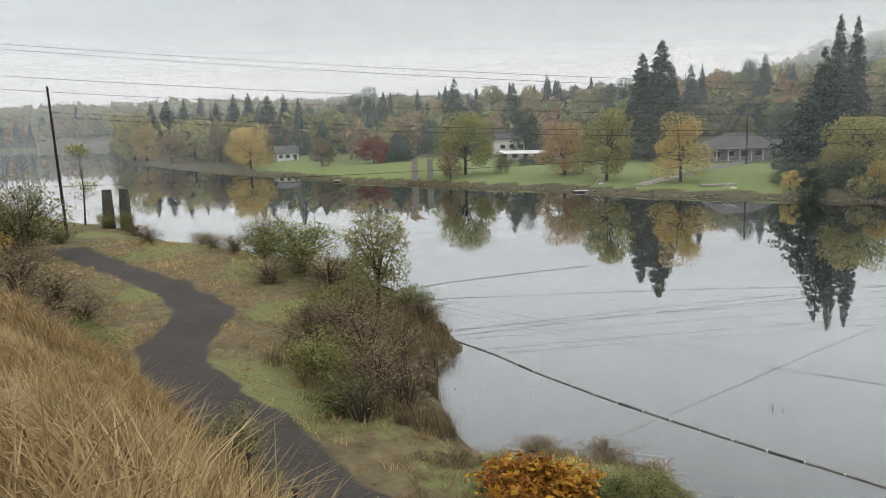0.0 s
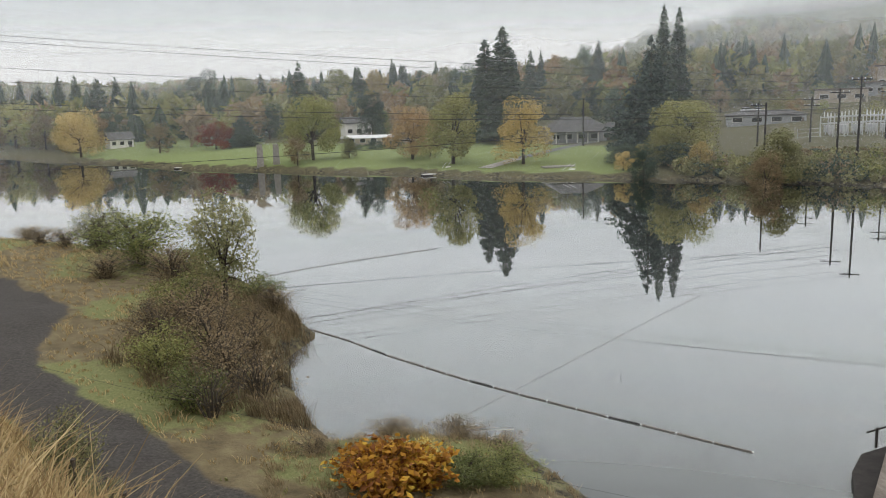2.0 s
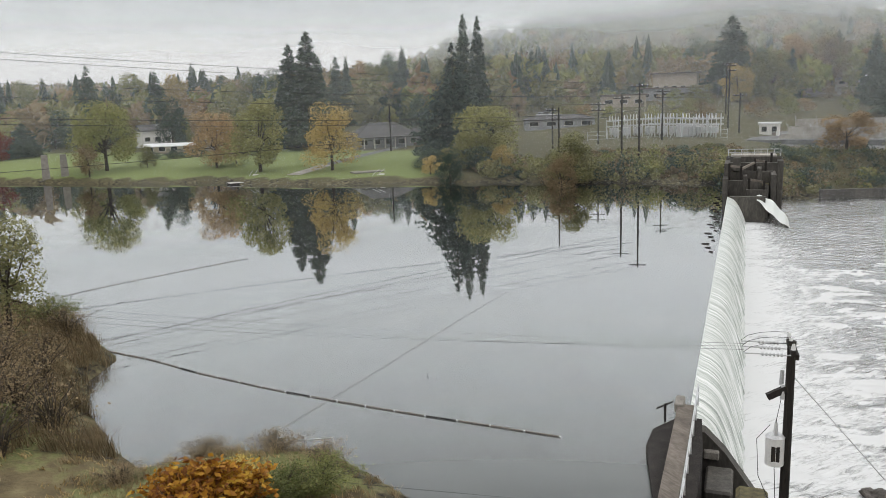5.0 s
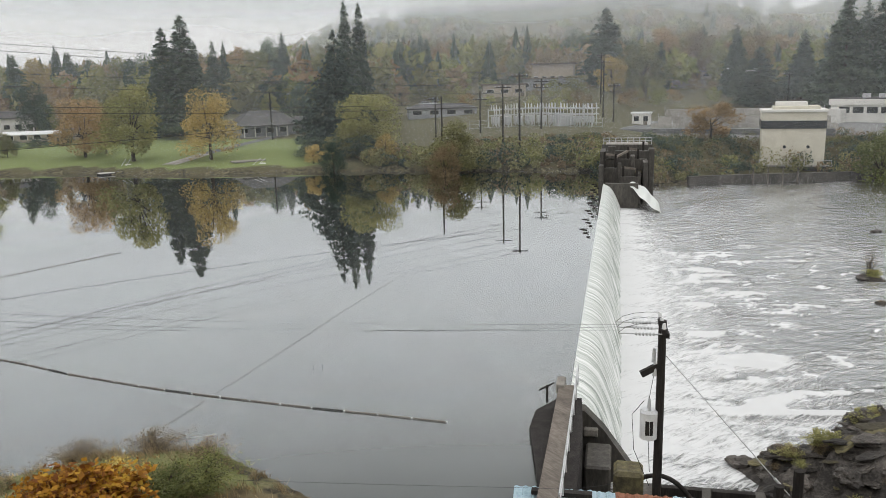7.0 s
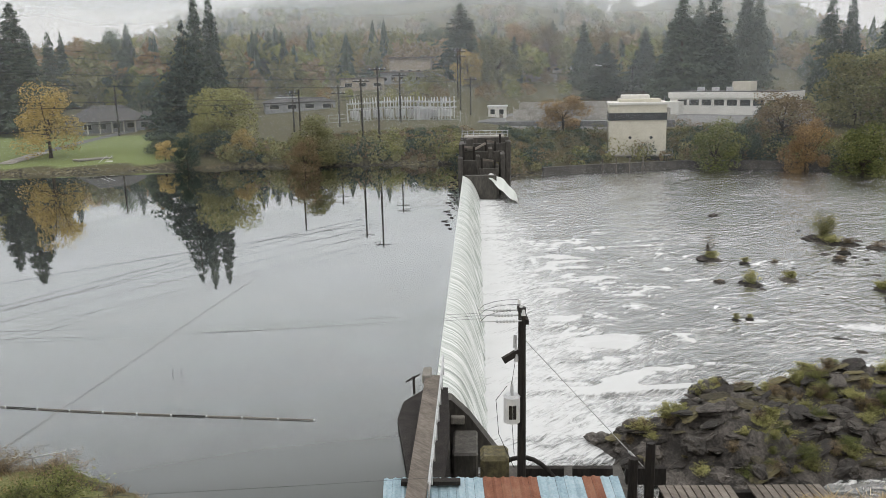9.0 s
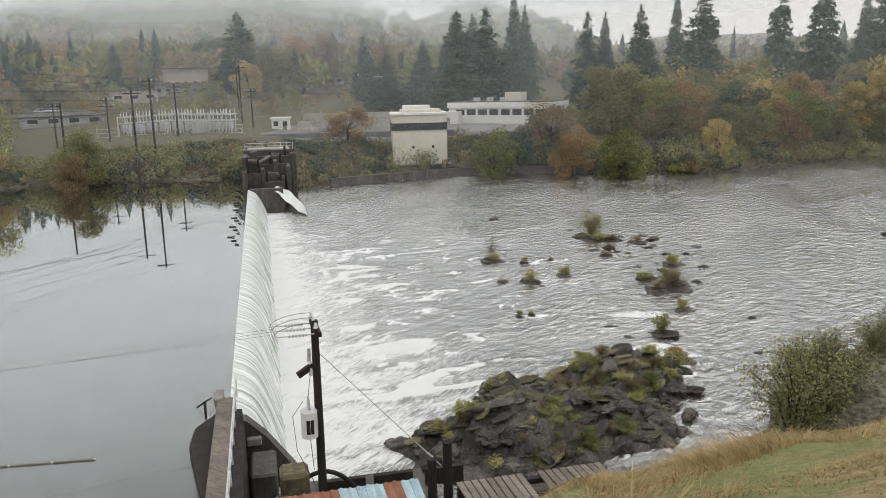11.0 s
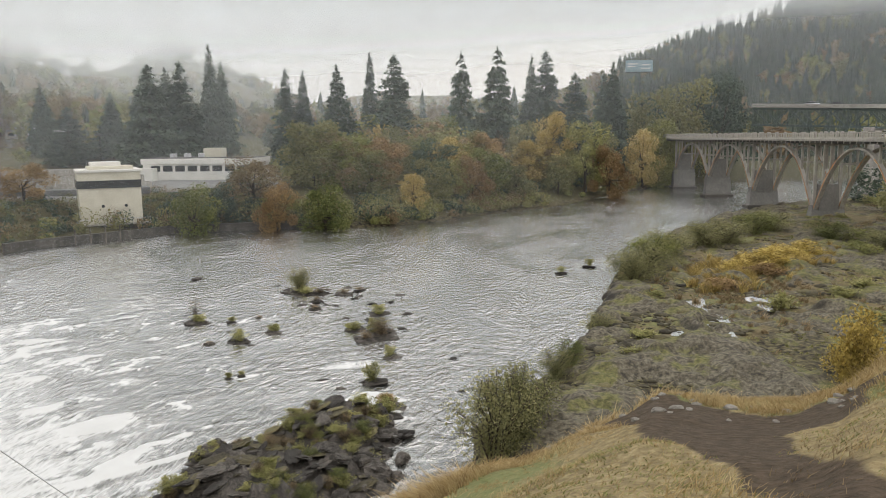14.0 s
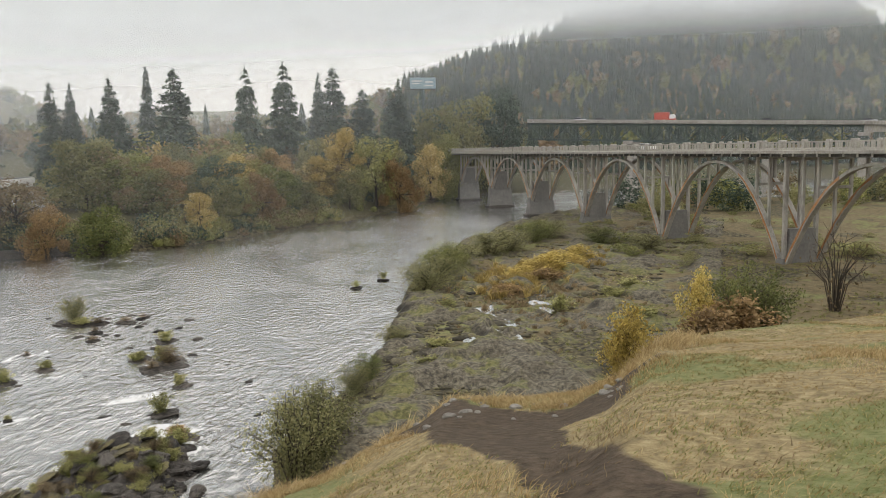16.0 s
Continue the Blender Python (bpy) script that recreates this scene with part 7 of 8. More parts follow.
# low basalt outcrop beside the tailrace
def outcrop():
    poly = [(32.5, 23.4), (37.5, 22.4), (41.2, 22.6), (45.5, 20.8), (50, 18.6), (51.4, 16.8), (49.2, 12.8), (44.8, 12.4), (40.6, 12), (37.5, 13.7), (33, 14), (31.5, 18)]
    gx, gy = np.meshgrid(np.arange(27, 57, 0.22), np.arange(8, 29, 0.22), indexing="ij")
    px, py = gx.ravel(), gy.ravel()
    d = np.where(inside(px, py, poly), 1, -1) * line_distance(px, py, poly + poly[:1])
    d = d + 0.8 * wavy(px, py, 2.2, 41) + 0.35 * wavy(px, py, 0.8, 42)
    h = 1.5 * smooth(-1.2, 3.2, d) + 0.55 * wavy(px, py, 3.2, 43) * smooth(0, 2, d)
    u = (px * 0.3 + py * 0.95) + 0.9 * wavy(px, py, 2.5, 44)
    ledge = ((u / 1.25) % 1) ** 2.2 * 0.75 - 0.1
    h = h + (ledge - 0.22) * smooth(0, 1.2, d) + 0.2 * wavy(px, py, 0.6, 45) * smooth(-0.5, 1, d)
    z = LOW - 1.0 + 1.05 * smooth(-2.5, -0.2, d) + h
    n, k = gx.shape
    i, j = np.meshgrid(np.arange(n - 1), np.arange(k - 1), indexing="ij")
    q = (i * k + j).ravel()
    me = quick_mesh("rock_outcrop", np.stack([px, py, z], 1), np.stack([q, q + k, q + k + 1, q + 1], 1), M["rock"])
    root = tagged(new("rock_outcrop", me), "layered black basalt outcrop with mossy tufts", "rock")
    # loose slabs that lie along the bedding
    rng = np.random.default_rng(51)
    for j in rng.choice(np.where((d > 0.2) & (d < 6))[0], 290):
        s = rng.uniform(0.14, 0.5)
        slab = new("ledge_slab", (ROCKS if rng.uniform() < 0.75 else MOSSY)[int(rng.integers(0, 6))])
        slab.matrix_basis = pose(px[j], py[j], z[j] + 0.04, rng.normal() * 9, rng.normal() * 9, -17 + rng.normal() * 22) @ Matrix.Diagonal((s * 2.1, s * 0.95, s * 0.42, 1))
        slab.parent = root
    return px, py, z, d


ox, oy, oz, od = outcrop()
rng = np.random.default_rng(12)
pick = rng.choice(np.where((od > 0.6) & (wavy(ox, oy, 2.6, 46) > 0.0))[0], 130)
for i, k in enumerate(pick):
    kind = ("sedge", "sedge", "brown", "brown", "bramble")[int(rng.integers(0, 5))] if oy[k] < 20 else ("sedge", "brown")[i % 2]
    src, wide = SHRUBS[kind]
    h = rng.uniform(0.35, 0.9)
    ob = copy_thing(src, Matrix.Identity(4))
    ob.matrix_basis = pose(ox[k], oy[k], oz[k] - 0.08, 0, 0, rng.uniform(0, 360)) @ Matrix.Diagonal((h * 1.5, h * 1.5, h, 1))
    tagged(ob, "small tuft of sedge and moss on the outcrop", "", "tufts on the rock outcrop")
for k in rng.choice(np.where((od > -0.6) & (od < 1.6))[0], 90):
    s = rng.uniform(0.25, 0.95)
    put_rock(ox[k], oy[k], oz[k], s, s * rng.uniform(0.6, 1), s * 0.9, "black basalt block at the water's edge", "blocks along the outcrop")

# islets in the rapids
for x, y, w, k, h in ISLETS:
    put_rock(x, y, LOW - 0.05, w, w * 0.8, 0.55)
    src, wide = SHRUBS[k]
    ob = copy_thing(src, Matrix.Identity(4))
    ob.matrix_basis = pose(x, y, LOW + 0.1, 0, 0, random.uniform(0, 360)) @ Matrix.Diagonal((w / wide * 0.85, w / wide * 0.8, h, 1))
    tagged(ob, "tuft of sedge and brush on a river islet", "", "tufts on the river islets")
rng = np.random.default_rng(15)
for i in range(46):
    x, y = (rng.uniform(56, 96), 0)
    y = 16 + (x - 56) * 0.42 + rng.normal() * 5.0
    s = rng.uniform(0.15, 0.5)
    put_rock(x, y, LOW - 0.02, s * 1.3, s, s * 0.6, "small dark rock in the rapids", "rocks in the rapids")
put_rock(44.3, 11.2, LOW + 0.1, 0.9, 0.5, 0.7)
put_rock(99, 54, LOW, 0.9, 0.6, 0.6)
# broken rock on the downstream bench, in one mesh
def bench_rocks():
    rng = np.random.default_rng(19)
    src = rock_mesh(9, 0.9, 2)
    base = np.array([v.co[:] for v in src.vertices])
    tri = np.array([p.vertices[:] for p in src.polygons])
    vs, fs = [], []
    i = 0
    while len(vs) < 1500:
        x = rng.uniform(44, 140)
        edge = np.interp(x, [45, 50, 63, 77, 87, 100, 118, 149], [6.5, 7, 3.4, 0.4, -0.6, -1.6, -4, -12])
        y = edge - abs(rng.normal()) * 13 * (0.4 + x / 130)
        if wavy(np.array([x]), np.array([y]), 6.5, 52)[0] + 0.5 * wavy(np.array([x]), np.array([y]), 2.5, 53)[0] < -0.05:
            continue
        s = rng.uniform(0.1, 0.32) * (0.8 if x < 60 else 1.3) * (2.0 if rng.uniform() < 0.08 else 1.0)
        a = rng.uniform(0, 6.28)
        p = base * [s * rng.uniform(1, 1.9), s, s * rng.uniform(0.35, 0.8)]
        p = np.stack([p[:, 0] * math.cos(a) - p[:, 1] * math.sin(a), p[:, 0] * math.sin(a) + p[:, 1] * math.cos(a), p[:, 2]], 1)
        fs.append(tri + len(vs) * len(base))
        vs.append(p + [x, y, 0])
    c = np.array([v.mean(0) for v in vs])
    z = lie(c[:, 0], c[:, 1])[0]
    v = np.vstack([q + [0, 0, h + 0.02] for q, h in zip(vs, z)])
    tagged(new("bench_rocks", quick_mesh("bench_rocks", v, np.vstack(fs), M["mossy_rock"])), "broken flat dark rocks on the river bench", "rock", kind="stuff")


bench_rocks()


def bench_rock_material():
    """Dark broken rock with moss on its level tops, shade painted on steep faces."""
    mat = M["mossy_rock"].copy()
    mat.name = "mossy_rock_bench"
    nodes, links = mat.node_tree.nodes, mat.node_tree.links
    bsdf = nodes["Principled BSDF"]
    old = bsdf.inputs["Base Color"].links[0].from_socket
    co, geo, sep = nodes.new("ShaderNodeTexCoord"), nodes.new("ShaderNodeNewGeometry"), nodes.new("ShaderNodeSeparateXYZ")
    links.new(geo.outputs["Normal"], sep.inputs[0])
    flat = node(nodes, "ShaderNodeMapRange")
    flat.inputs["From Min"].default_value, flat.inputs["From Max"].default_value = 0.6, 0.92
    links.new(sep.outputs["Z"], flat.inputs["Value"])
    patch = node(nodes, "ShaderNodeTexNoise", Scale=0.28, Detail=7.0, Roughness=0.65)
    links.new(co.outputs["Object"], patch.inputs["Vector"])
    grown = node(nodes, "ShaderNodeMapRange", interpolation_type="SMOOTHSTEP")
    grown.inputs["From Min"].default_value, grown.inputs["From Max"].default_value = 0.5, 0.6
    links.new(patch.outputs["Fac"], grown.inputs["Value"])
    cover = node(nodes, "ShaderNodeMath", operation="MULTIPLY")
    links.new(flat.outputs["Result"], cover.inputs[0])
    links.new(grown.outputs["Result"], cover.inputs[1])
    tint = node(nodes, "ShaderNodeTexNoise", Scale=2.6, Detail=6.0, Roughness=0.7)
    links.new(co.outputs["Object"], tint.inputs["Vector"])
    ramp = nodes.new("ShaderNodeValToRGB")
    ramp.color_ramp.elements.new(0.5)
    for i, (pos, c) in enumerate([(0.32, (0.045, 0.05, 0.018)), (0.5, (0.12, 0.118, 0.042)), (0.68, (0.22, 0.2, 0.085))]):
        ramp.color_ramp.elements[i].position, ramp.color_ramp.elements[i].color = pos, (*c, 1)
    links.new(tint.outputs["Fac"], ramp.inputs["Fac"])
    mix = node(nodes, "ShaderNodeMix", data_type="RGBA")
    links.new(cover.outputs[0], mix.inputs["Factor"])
    # ledge faces coloured black by slope to imitate shade, brown-grey tones on their tops
    top_tone = nodes.new("ShaderNodeValToRGB")
    top_tone.color_ramp.elements.new(0.5)
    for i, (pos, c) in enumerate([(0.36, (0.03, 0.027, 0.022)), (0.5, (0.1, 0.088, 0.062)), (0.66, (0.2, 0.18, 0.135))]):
        top_tone.color_ramp.elements[i].position, top_tone.color_ramp.elements[i].color = pos, (*c, 1)
    links.new(tint.outputs["Fac"], top_tone.inputs["Fac"])
    shade_face = node(nodes, "ShaderNodeMix", data_type="RGBA")
    links.new(flat.outputs["Result"], shade_face.inputs["Factor"])
    shade_face.inputs["A"].default_value = (0.018, 0.016, 0.014, 1)
    links.new(top_tone.outputs["Color"], shade_face.inputs["B"])
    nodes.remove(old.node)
    links.new(shade_face.outputs["Result"], mix.inputs["A"])
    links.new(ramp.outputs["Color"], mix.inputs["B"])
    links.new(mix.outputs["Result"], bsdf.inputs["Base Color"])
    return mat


POOLS = [(x, y, w, l, ground_z(x, y) + 0.12) for x, y, w, l in ((90.6, -15.2, 4.6, 3.0), (86.6, -17.0, 3.4, 1.5), (85.4, -10.2, 3.0, 1.1), (79, -11.4, 2.8, 1.2), (75.8, -10.0, 2.2, 0.8), (73, -7.3, 1.9, 0.7), (71.7, -11.5, 1.8, 0.8), (95, -17.4, 2.6, 1.5))]


def rock_bench():
    """Flat ledges of broken rock between the bluff and the river, cut by gullies."""
    gx, gy = np.meshgrid(np.arange(43, 214, 0.4), np.arange(-78, 10, 0.4), indexing="ij")
    px, py = gx.ravel(), gy.ravel()
    z, cover = lie(px, py)
    d = np.where(inside(px, py, NEAR + FAR), -1, 1) * line_distance(px, py, NEAR)
    wx, wy = px + 1.1 * wavy(px, py, 3.0, 61), py + 1.1 * wavy(px, py, 3.0, 62)
    form = 0.9 * wavy(wx * 0.7, wy * 1.3, 6.5, 63) + 0.5 * wavy(wx * 0.8, wy * 1.2, 2.6, 64) + 0.28 * wavy(wx, wy, 1.1, 65)
    steps = form * 3.2
    low = np.floor(steps)
    ledge = (low + smooth(0.62, 0.9, steps - low)) / 3.2
    h = 0.95 * ledge + 0.16 * wavy(px, py, 0.8, 66) + 0.06
    h = np.where(h < -0.12, -0.12 + (h + 0.12) * 0.6, h)
    ease = smooth(-1.0, 1.2, d + 0.7 * wavy(px, py, 1.7, 67))
    top = z * ease + (LOW - 0.7) * (1 - ease) + (h + 0.1) * ease - 0.5 * smooth(0.05, 0.5, cover["dry"])
    for x, y, w, l, level in POOLS:
        hollow = 1 - smooth(0.75, 1.5, np.hypot((px - x) / w, (py - y) / l))
        top = top * (1 - hollow) + (level - 0.1 + 0.3 * wavy(px, py, 1.5, 68) + 0.12 * wavy(px, py, 0.7, 69)) * hollow
    n, k = gx.shape
    i, j = np.meshgrid(np.arange(n - 1), np.arange(k - 1), indexing="ij")
    q = (i * k + j).ravel()
    keep = (d > -1.6) & (cover["dry"] < 0.6) & (py > -26 - 0.42 * (px - 60))
    quads = np.stack([q, q + k, q + k + 1, q + 1], 1)
    quads = quads[keep[quads].all(1)]
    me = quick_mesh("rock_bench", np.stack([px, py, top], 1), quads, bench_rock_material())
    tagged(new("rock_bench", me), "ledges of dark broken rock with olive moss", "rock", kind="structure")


rock_bench()
# pools of rain water on the rock bench
for x, y, w, l, z in POOLS:
    n = 28
    ring = [(w * (1 + 0.35 * math.sin(3 * a + x)) * math.cos(a), l * (1 + 0.3 * math.cos(4 * a + y)) * math.sin(a)) for a in [6.283 * i / n for i in range(n)]]
    me = mesh_of("rain_pool", [(x + a, y + b, z) for a, b in ring], [tuple(range(n))])
    me.materials.append(bpy.data.materials["still_pool_water"])
    tagged(new("rain_pool", me), "shallow rain pool shining on dark rock", "pool", "pools on the bench")
STONES = []
for i in range(3):
    me = rock_mesh(20 + i, 0.7, 2)
    me.materials.clear()
    me.materials.append(M["stone"])
    STONES.append(me)
# stones on the bluff's dirt path and cliff edge
for i in range(60):
    a, r = radians(rng.uniform(80, 108)), rng.uniform(13, 21)
    x, y = r * math.sin(a), r * math.cos(a)
    s = rng.uniform(0.05, 0.2)
    ob = new("stone", STONES[i % 3])
    ob.matrix_basis = pose(x, y, ground_z(x, y) + s * 0.1, 0, 0, rng.uniform(0, 360)) @ Matrix.Diagonal((s * 0.7, s * 0.5, s * 0.5, 1))
    tagged(ob, "small pale stone on the bluff edge", "stone", "stones on the bluff")

# long arched stalks and seed heads close to the path
rng = np.random.default_rng(33)
for i in range(26):
    a, r = radians(rng.uniform(-36, -12)), rng.uniform(2.2, 5.0)
    x, y = r * math.sin(a), r * math.cos(a)
    z = ground_z(x, y)
    d, h = rng.uniform(-0.6, 1.0), rng.uniform(0.6, 1.15)
    root = thing("grass_stalk", "long arched dry grass stalk", "grass", group="stalks on the bluff")
    pts = [Vector((x + d * f * f * 0.9, y - 0.1 * f, z + h * (f - 0.42 * f * f * abs(d)))) for f in (0, 0.25, 0.5, 0.75, 1.0)]
    v, q = tubes([(pts, [0.004, 0.0035, 0.003, 0.0025, 0.001])], 4)
    part("stalk", mesh_of("stalk", v, q, M["straw"]), None, root)
for x, y in ((-1.25, 4.2), (-1.15, 4.25), (-1.7, 5.0)):
    z = ground_z(x, y)
    root = thing("dried_flower", "dark dried flower head on a thin stem", "flower", group="dried flower heads")
    part("stem", bar((x, y, z - 0.05), (x + 0.03, y, z + 0.62), 0.005, 0.004, 5), M["bark"], root)
    part("head", bar((x + 0.03, y, z + 0.6), (x + 0.03, y, z + 0.66), 0.009, 0.018, 8), M["bark"], root)
# ---------------------------------------------------------------- houses and works on the far bank
def pane_mesh(w, h):
    return box(w, 0.06, h)


def house(label, x, y, turn, wide, deep, high, wall, roof, rise, style="hip", windows=4, doors=1, over=0.5, z=None, category="house", name="house"):
    g = min(ground_z(x + dx, y + dy) for dx in (-wide / 3, 0, wide / 3) for dy in (-deep / 3, 0, deep / 3)) if z is None else z
    root = thing(name, label, category, (x, y, g), turn)
    part("wall", box(wide, deep, high + 1.0, (0, 0, -1.0)), M[wall], root)
    a, b = wide / 2 + over, deep / 2 + over
    if style == "flat":
        part("roof", box(wide + 2 * over, deep + 2 * over, 0.45, (0, 0, high), 0.04), M[roof], root)
    else:
        cut = min(a, b) * 0.9 if style == "hip" else 0.0
        verts = [(-a, -b, high), (a, -b, high), (a, b, high), (-a, b, high), (-a + cut, 0, high + rise), (a - cut, 0, high + rise)]
        verts += [(vx, vy, high - 0.18) for vx, vy, _ in verts[:4]]
        part("roof", mesh_of("roof", verts, [(0, 1, 5, 4), (1, 2, 5), (2, 3, 4, 5), (3, 0, 4), (6, 7, 1, 0), (7, 8, 2, 1), (8, 9, 3, 2), (9, 6, 0, 3), (9, 8, 7, 6)], M[roof]), None, root)
    for i in range(windows):
        wx = wide * ((i + 0.5) / windows - 0.5)
        w = part("window", box(wide / windows * 0.5 + 0.16, 0.1, 1.36, (wx, -deep / 2 - 0.03, high * 0.35)), M["white_paint"], root)
        part("pane", box(wide / windows * 0.5, 0.06, 1.2, (wx, -deep / 2 - 0.08, high * 0.35 + 0.08)), M["glass"], w)
    if doors:
        part("door", box(1.0, 0.08, 2.05, (wide * 0.5 - 1.2, -deep / 2 - 0.04, 0.0)), M["wood"], root)
    return root


def facing(x, y, extra=0):
    """The turn of a house whose front looks at the bluff."""
    return math.degrees(math.atan2(-y, -x)) + 90 + extra


# the low house with the hip roof above the lawn
h = house("grey house with a dark hip roof above the lawn", 75, 204, facing(75, 204, 18), 17, 11, 3.0, "grey_wall", "roof", 3.6, "hip", 5)
part("garage_roof", mesh_of("garage_roof", [(7, -4, 2.8), (15, -4, 2.8), (15, 5, 2.8), (7, 5, 2.8), (9, 0.5, 4.8), (13, 0.5, 4.8)], [(0, 1, 5, 4), (1, 2, 5), (2, 3, 4, 5), (3, 0, 4)], M["roof"]), None, h)
part("garage_wall", box(7, 8, 3.8, (11, 0.5, -1)), M["grey_wall"], h)
part("porch", box(12, 3.0, 0.3, (-2, -7.2, -0.1)), M["stone"], h)
for i in range(5):
    part("porch_post", box(0.25, 0.25, 2.9, (-7.5 + i * 2.8, -7.8, 0.1)), M["white_paint"], h)
part("porch_roof", box(12.5, 3.2, 0.2, (-2, -7.0, 2.9)), M["roof"], h)
# drive and boat ramp
for label, pts, w in (("concrete boat ramp down to the river", [(40, 163, 0.1), (46, 169, 1.6), (50, 173, 2.0)], 3.4), ("asphalt drive beside the lawn", [(50, 173, 2.0), (64, 186, 2.9), (78, 198, 3.7)], 3.0)):
    v, f = [], []
    for i, (x, y, z) in enumerate(pts):
        for s in (-1, 1):
            v.append((x + s * w / 2 * 0.7, y - s * w / 2 * 0.7, max(z, ground_z(x, y)) + 0.12))
        if i:
            f.append((2 * i - 2, 2 * i - 1, 2 * i + 1, 2 * i))
    me = mesh_of("driveway", v, f, M["asphalt"] if "drive" in label else M["concrete"])
    tagged(new("driveway", me), label, "driveway", kind="structure")

for spec in [("white long low house with a pale metal roof", 24, 238, 13, 6, 2.2, "tan_wall", "white_metal", 0.7, "gable", 4), ("small white gabled house among trees", -58, 300, 8, 7, 3.0, "white_paint", "roof", 2.6, "gable", 3),
             ("white two-storey house on the slope", 22, 262, 9, 8, 5.0, "white_paint", "roof", 1.8, "gable", 3), ("brown roofed house under the firs", -22, 285, 11, 8, 2.8, "tan_wall", "brown_roof", 2.2, "gable", 3),
             ("house with a teal grey roof", 52, 290, 12, 8, 3.0, "white_paint", "green_steel", 2.0, "hip", 3), ("pale house in the trees", -8, 320, 10, 8, 3.0, "white_paint", "roof", 2.2, "gable", 3), ("tan house on the hill slope", 106, 345, 13, 9, 3.2, "tan_wall", "brown_roof", 2.2, "hip", 4),
             ("white house on the hill slope", 125, 368, 13, 9, 3.2, "white_paint", "roof", 2.0, "gable", 4), ("white house under tall conifers", 152, 345, 12, 9, 3.4, "white_paint", "roof", 2.0, "gable", 3), ("grey house on the slope", 175, 330, 14, 9, 3.2, "grey_wall", "roof", 1.8, "hip", 4),
             ("small white house above the river", 90, 300, 10, 8, 3.0, "white_paint", "brown_roof", 2.0, "gable", 3), ("white roofed house on the hillside", 195, 400, 14, 9, 3.4, "white_paint", "white_metal", 1.8, "gable", 4), ("house behind the orange tree", 38, 235, 9, 7, 2.8, "tan_wall", "brown_roof", 1.8, "gable", 3)]:
    label, x, y, w, d, hh, wall, roof, rise, style, n = spec
    house(label, x, y, facing(x, y, (x * 7) % 40 - 20), w, d, hh, wall, roof, rise, style, n)

house("long low grey building with a flat pale roof", 130, 203, facing(130, 203, 6), 20, 8, 3.0, "grey_wall", "roof", 1.2, "hip", 4, name="office_building", category="building")
house("tan flat-roofed building behind the substation", 175, 232, facing(175, 232, 4), 15, 9, 4.2, "tan_wall", "brown_roof", 0.5, "flat", 3, name="office_building", category="building")
house("broad two-level building with an overhanging flat roof", 205, 240, facing(205, 240, -6), 22, 12, 4.5, "grey_wall", "brown_roof", 0.5, "flat", 7, over=1.4, name="office_building", category="building")
house("upper storey of the overhanging building", 211, 247, facing(205, 240, -6), 16, 8, 9.0, "tan_wall", "brown_roof", 0.5, "flat", 5, over=1.0, name="office_building", category="building")
house("blue-grey house with a white gable", 258, 196, facing(258, 196, 20), 10, 9, 6.0, "grey_wall", "white_metal", 2.2, "gable", 2)
house("tan house far along the road", 300, 240, facing(300, 240), 14, 9, 3.4, "tan_wall", "roof", 2.0, "gable", 3)
house("dark carport with parked cars", 262, 235, facing(262, 235), 16, 8, 3.2, "tan_wall", "brown_roof", 1.8, "hip", 4)
house("small white hut in the works yard", 156, 148, facing(156, 148, -4), 4.6, 3.6, 2.8, "white_paint", "white_metal", 0.5, "flat", 2, over=0.3, name="hut", category="hut")


# white fish-counting building on the river wall
def white_block():
    x, y = 144.5, 97
    root = thing("white_building", "cream-white windowless block building with a dark band", "building", (x, y, -1.2), facing(x, y, 4))
    verts = []
    for z, g in ((0, 0.0), (10.2, 0.35)):
        for sx, sy in ((-1, -1), (1, -1), (1, 1), (-1, 1)):
            verts.append((sx * (5.6 + g * (sx < 0)), sy * (4.4 + g * 0.3), z))
    part("wall", mesh_of("wall", verts, [(0, 1, 5, 4), (1, 2, 6, 5), (2, 3, 7, 6), (3, 0, 4, 7), (4, 5, 6, 7)], M["cream"]), None, root)
    part("roof_slab", box(12.0, 9.6, 0.5, (-0.15, 0, 10.2), 0.05), M["white_paint"], root)
    part("band", box(11.75, 9.3, 1.5, (-0.2, 0, 7.1)), M["dark_paint"], root, "dark strip of windows")
    for i in range(8):
        part("mullion", box(0.12, 0.1, 1.5, (-5.2 + i * 1.45, -4.74, 7.1)), M["dark"], root)
    part("penthouse", box(5.6, 5, 1.4, (-0.5, 0.5, 10.7), 0.06), M["white_paint"], root)
    part("parapet", box(8.4, 7, 0.6, (0.3, 0.2, 10.7), 0.04), M["cream"], root)
    for wx in (-1.6, 2.6):
        part("vent", bar((wx, -4.5, 3.6), (wx, -4.75, 3.6), 0.3, None, 12), M["dark_paint"], root)
    part("walkway", box(13.4, 1.6, 0.25, (0.4, -5.0, -0.1)), M["concrete"], root)
    for i in range(9):
        part("rail_post", bar((-6 + i * 1.6, -5.7, 0.1), (-6 + i * 1.6, -5.7, 1.15), 0.04, None, 5), M["steel"], root)
    part("handrail", bar((-6, -5.7, 1.15), (6.9, -5.7, 1.15), 0.04, None, 5), M["steel"], root)
    part("base", box(12.5, 10, 4.2, (0, 0, -4.2)), M["dark_concrete"], root)


white_block()


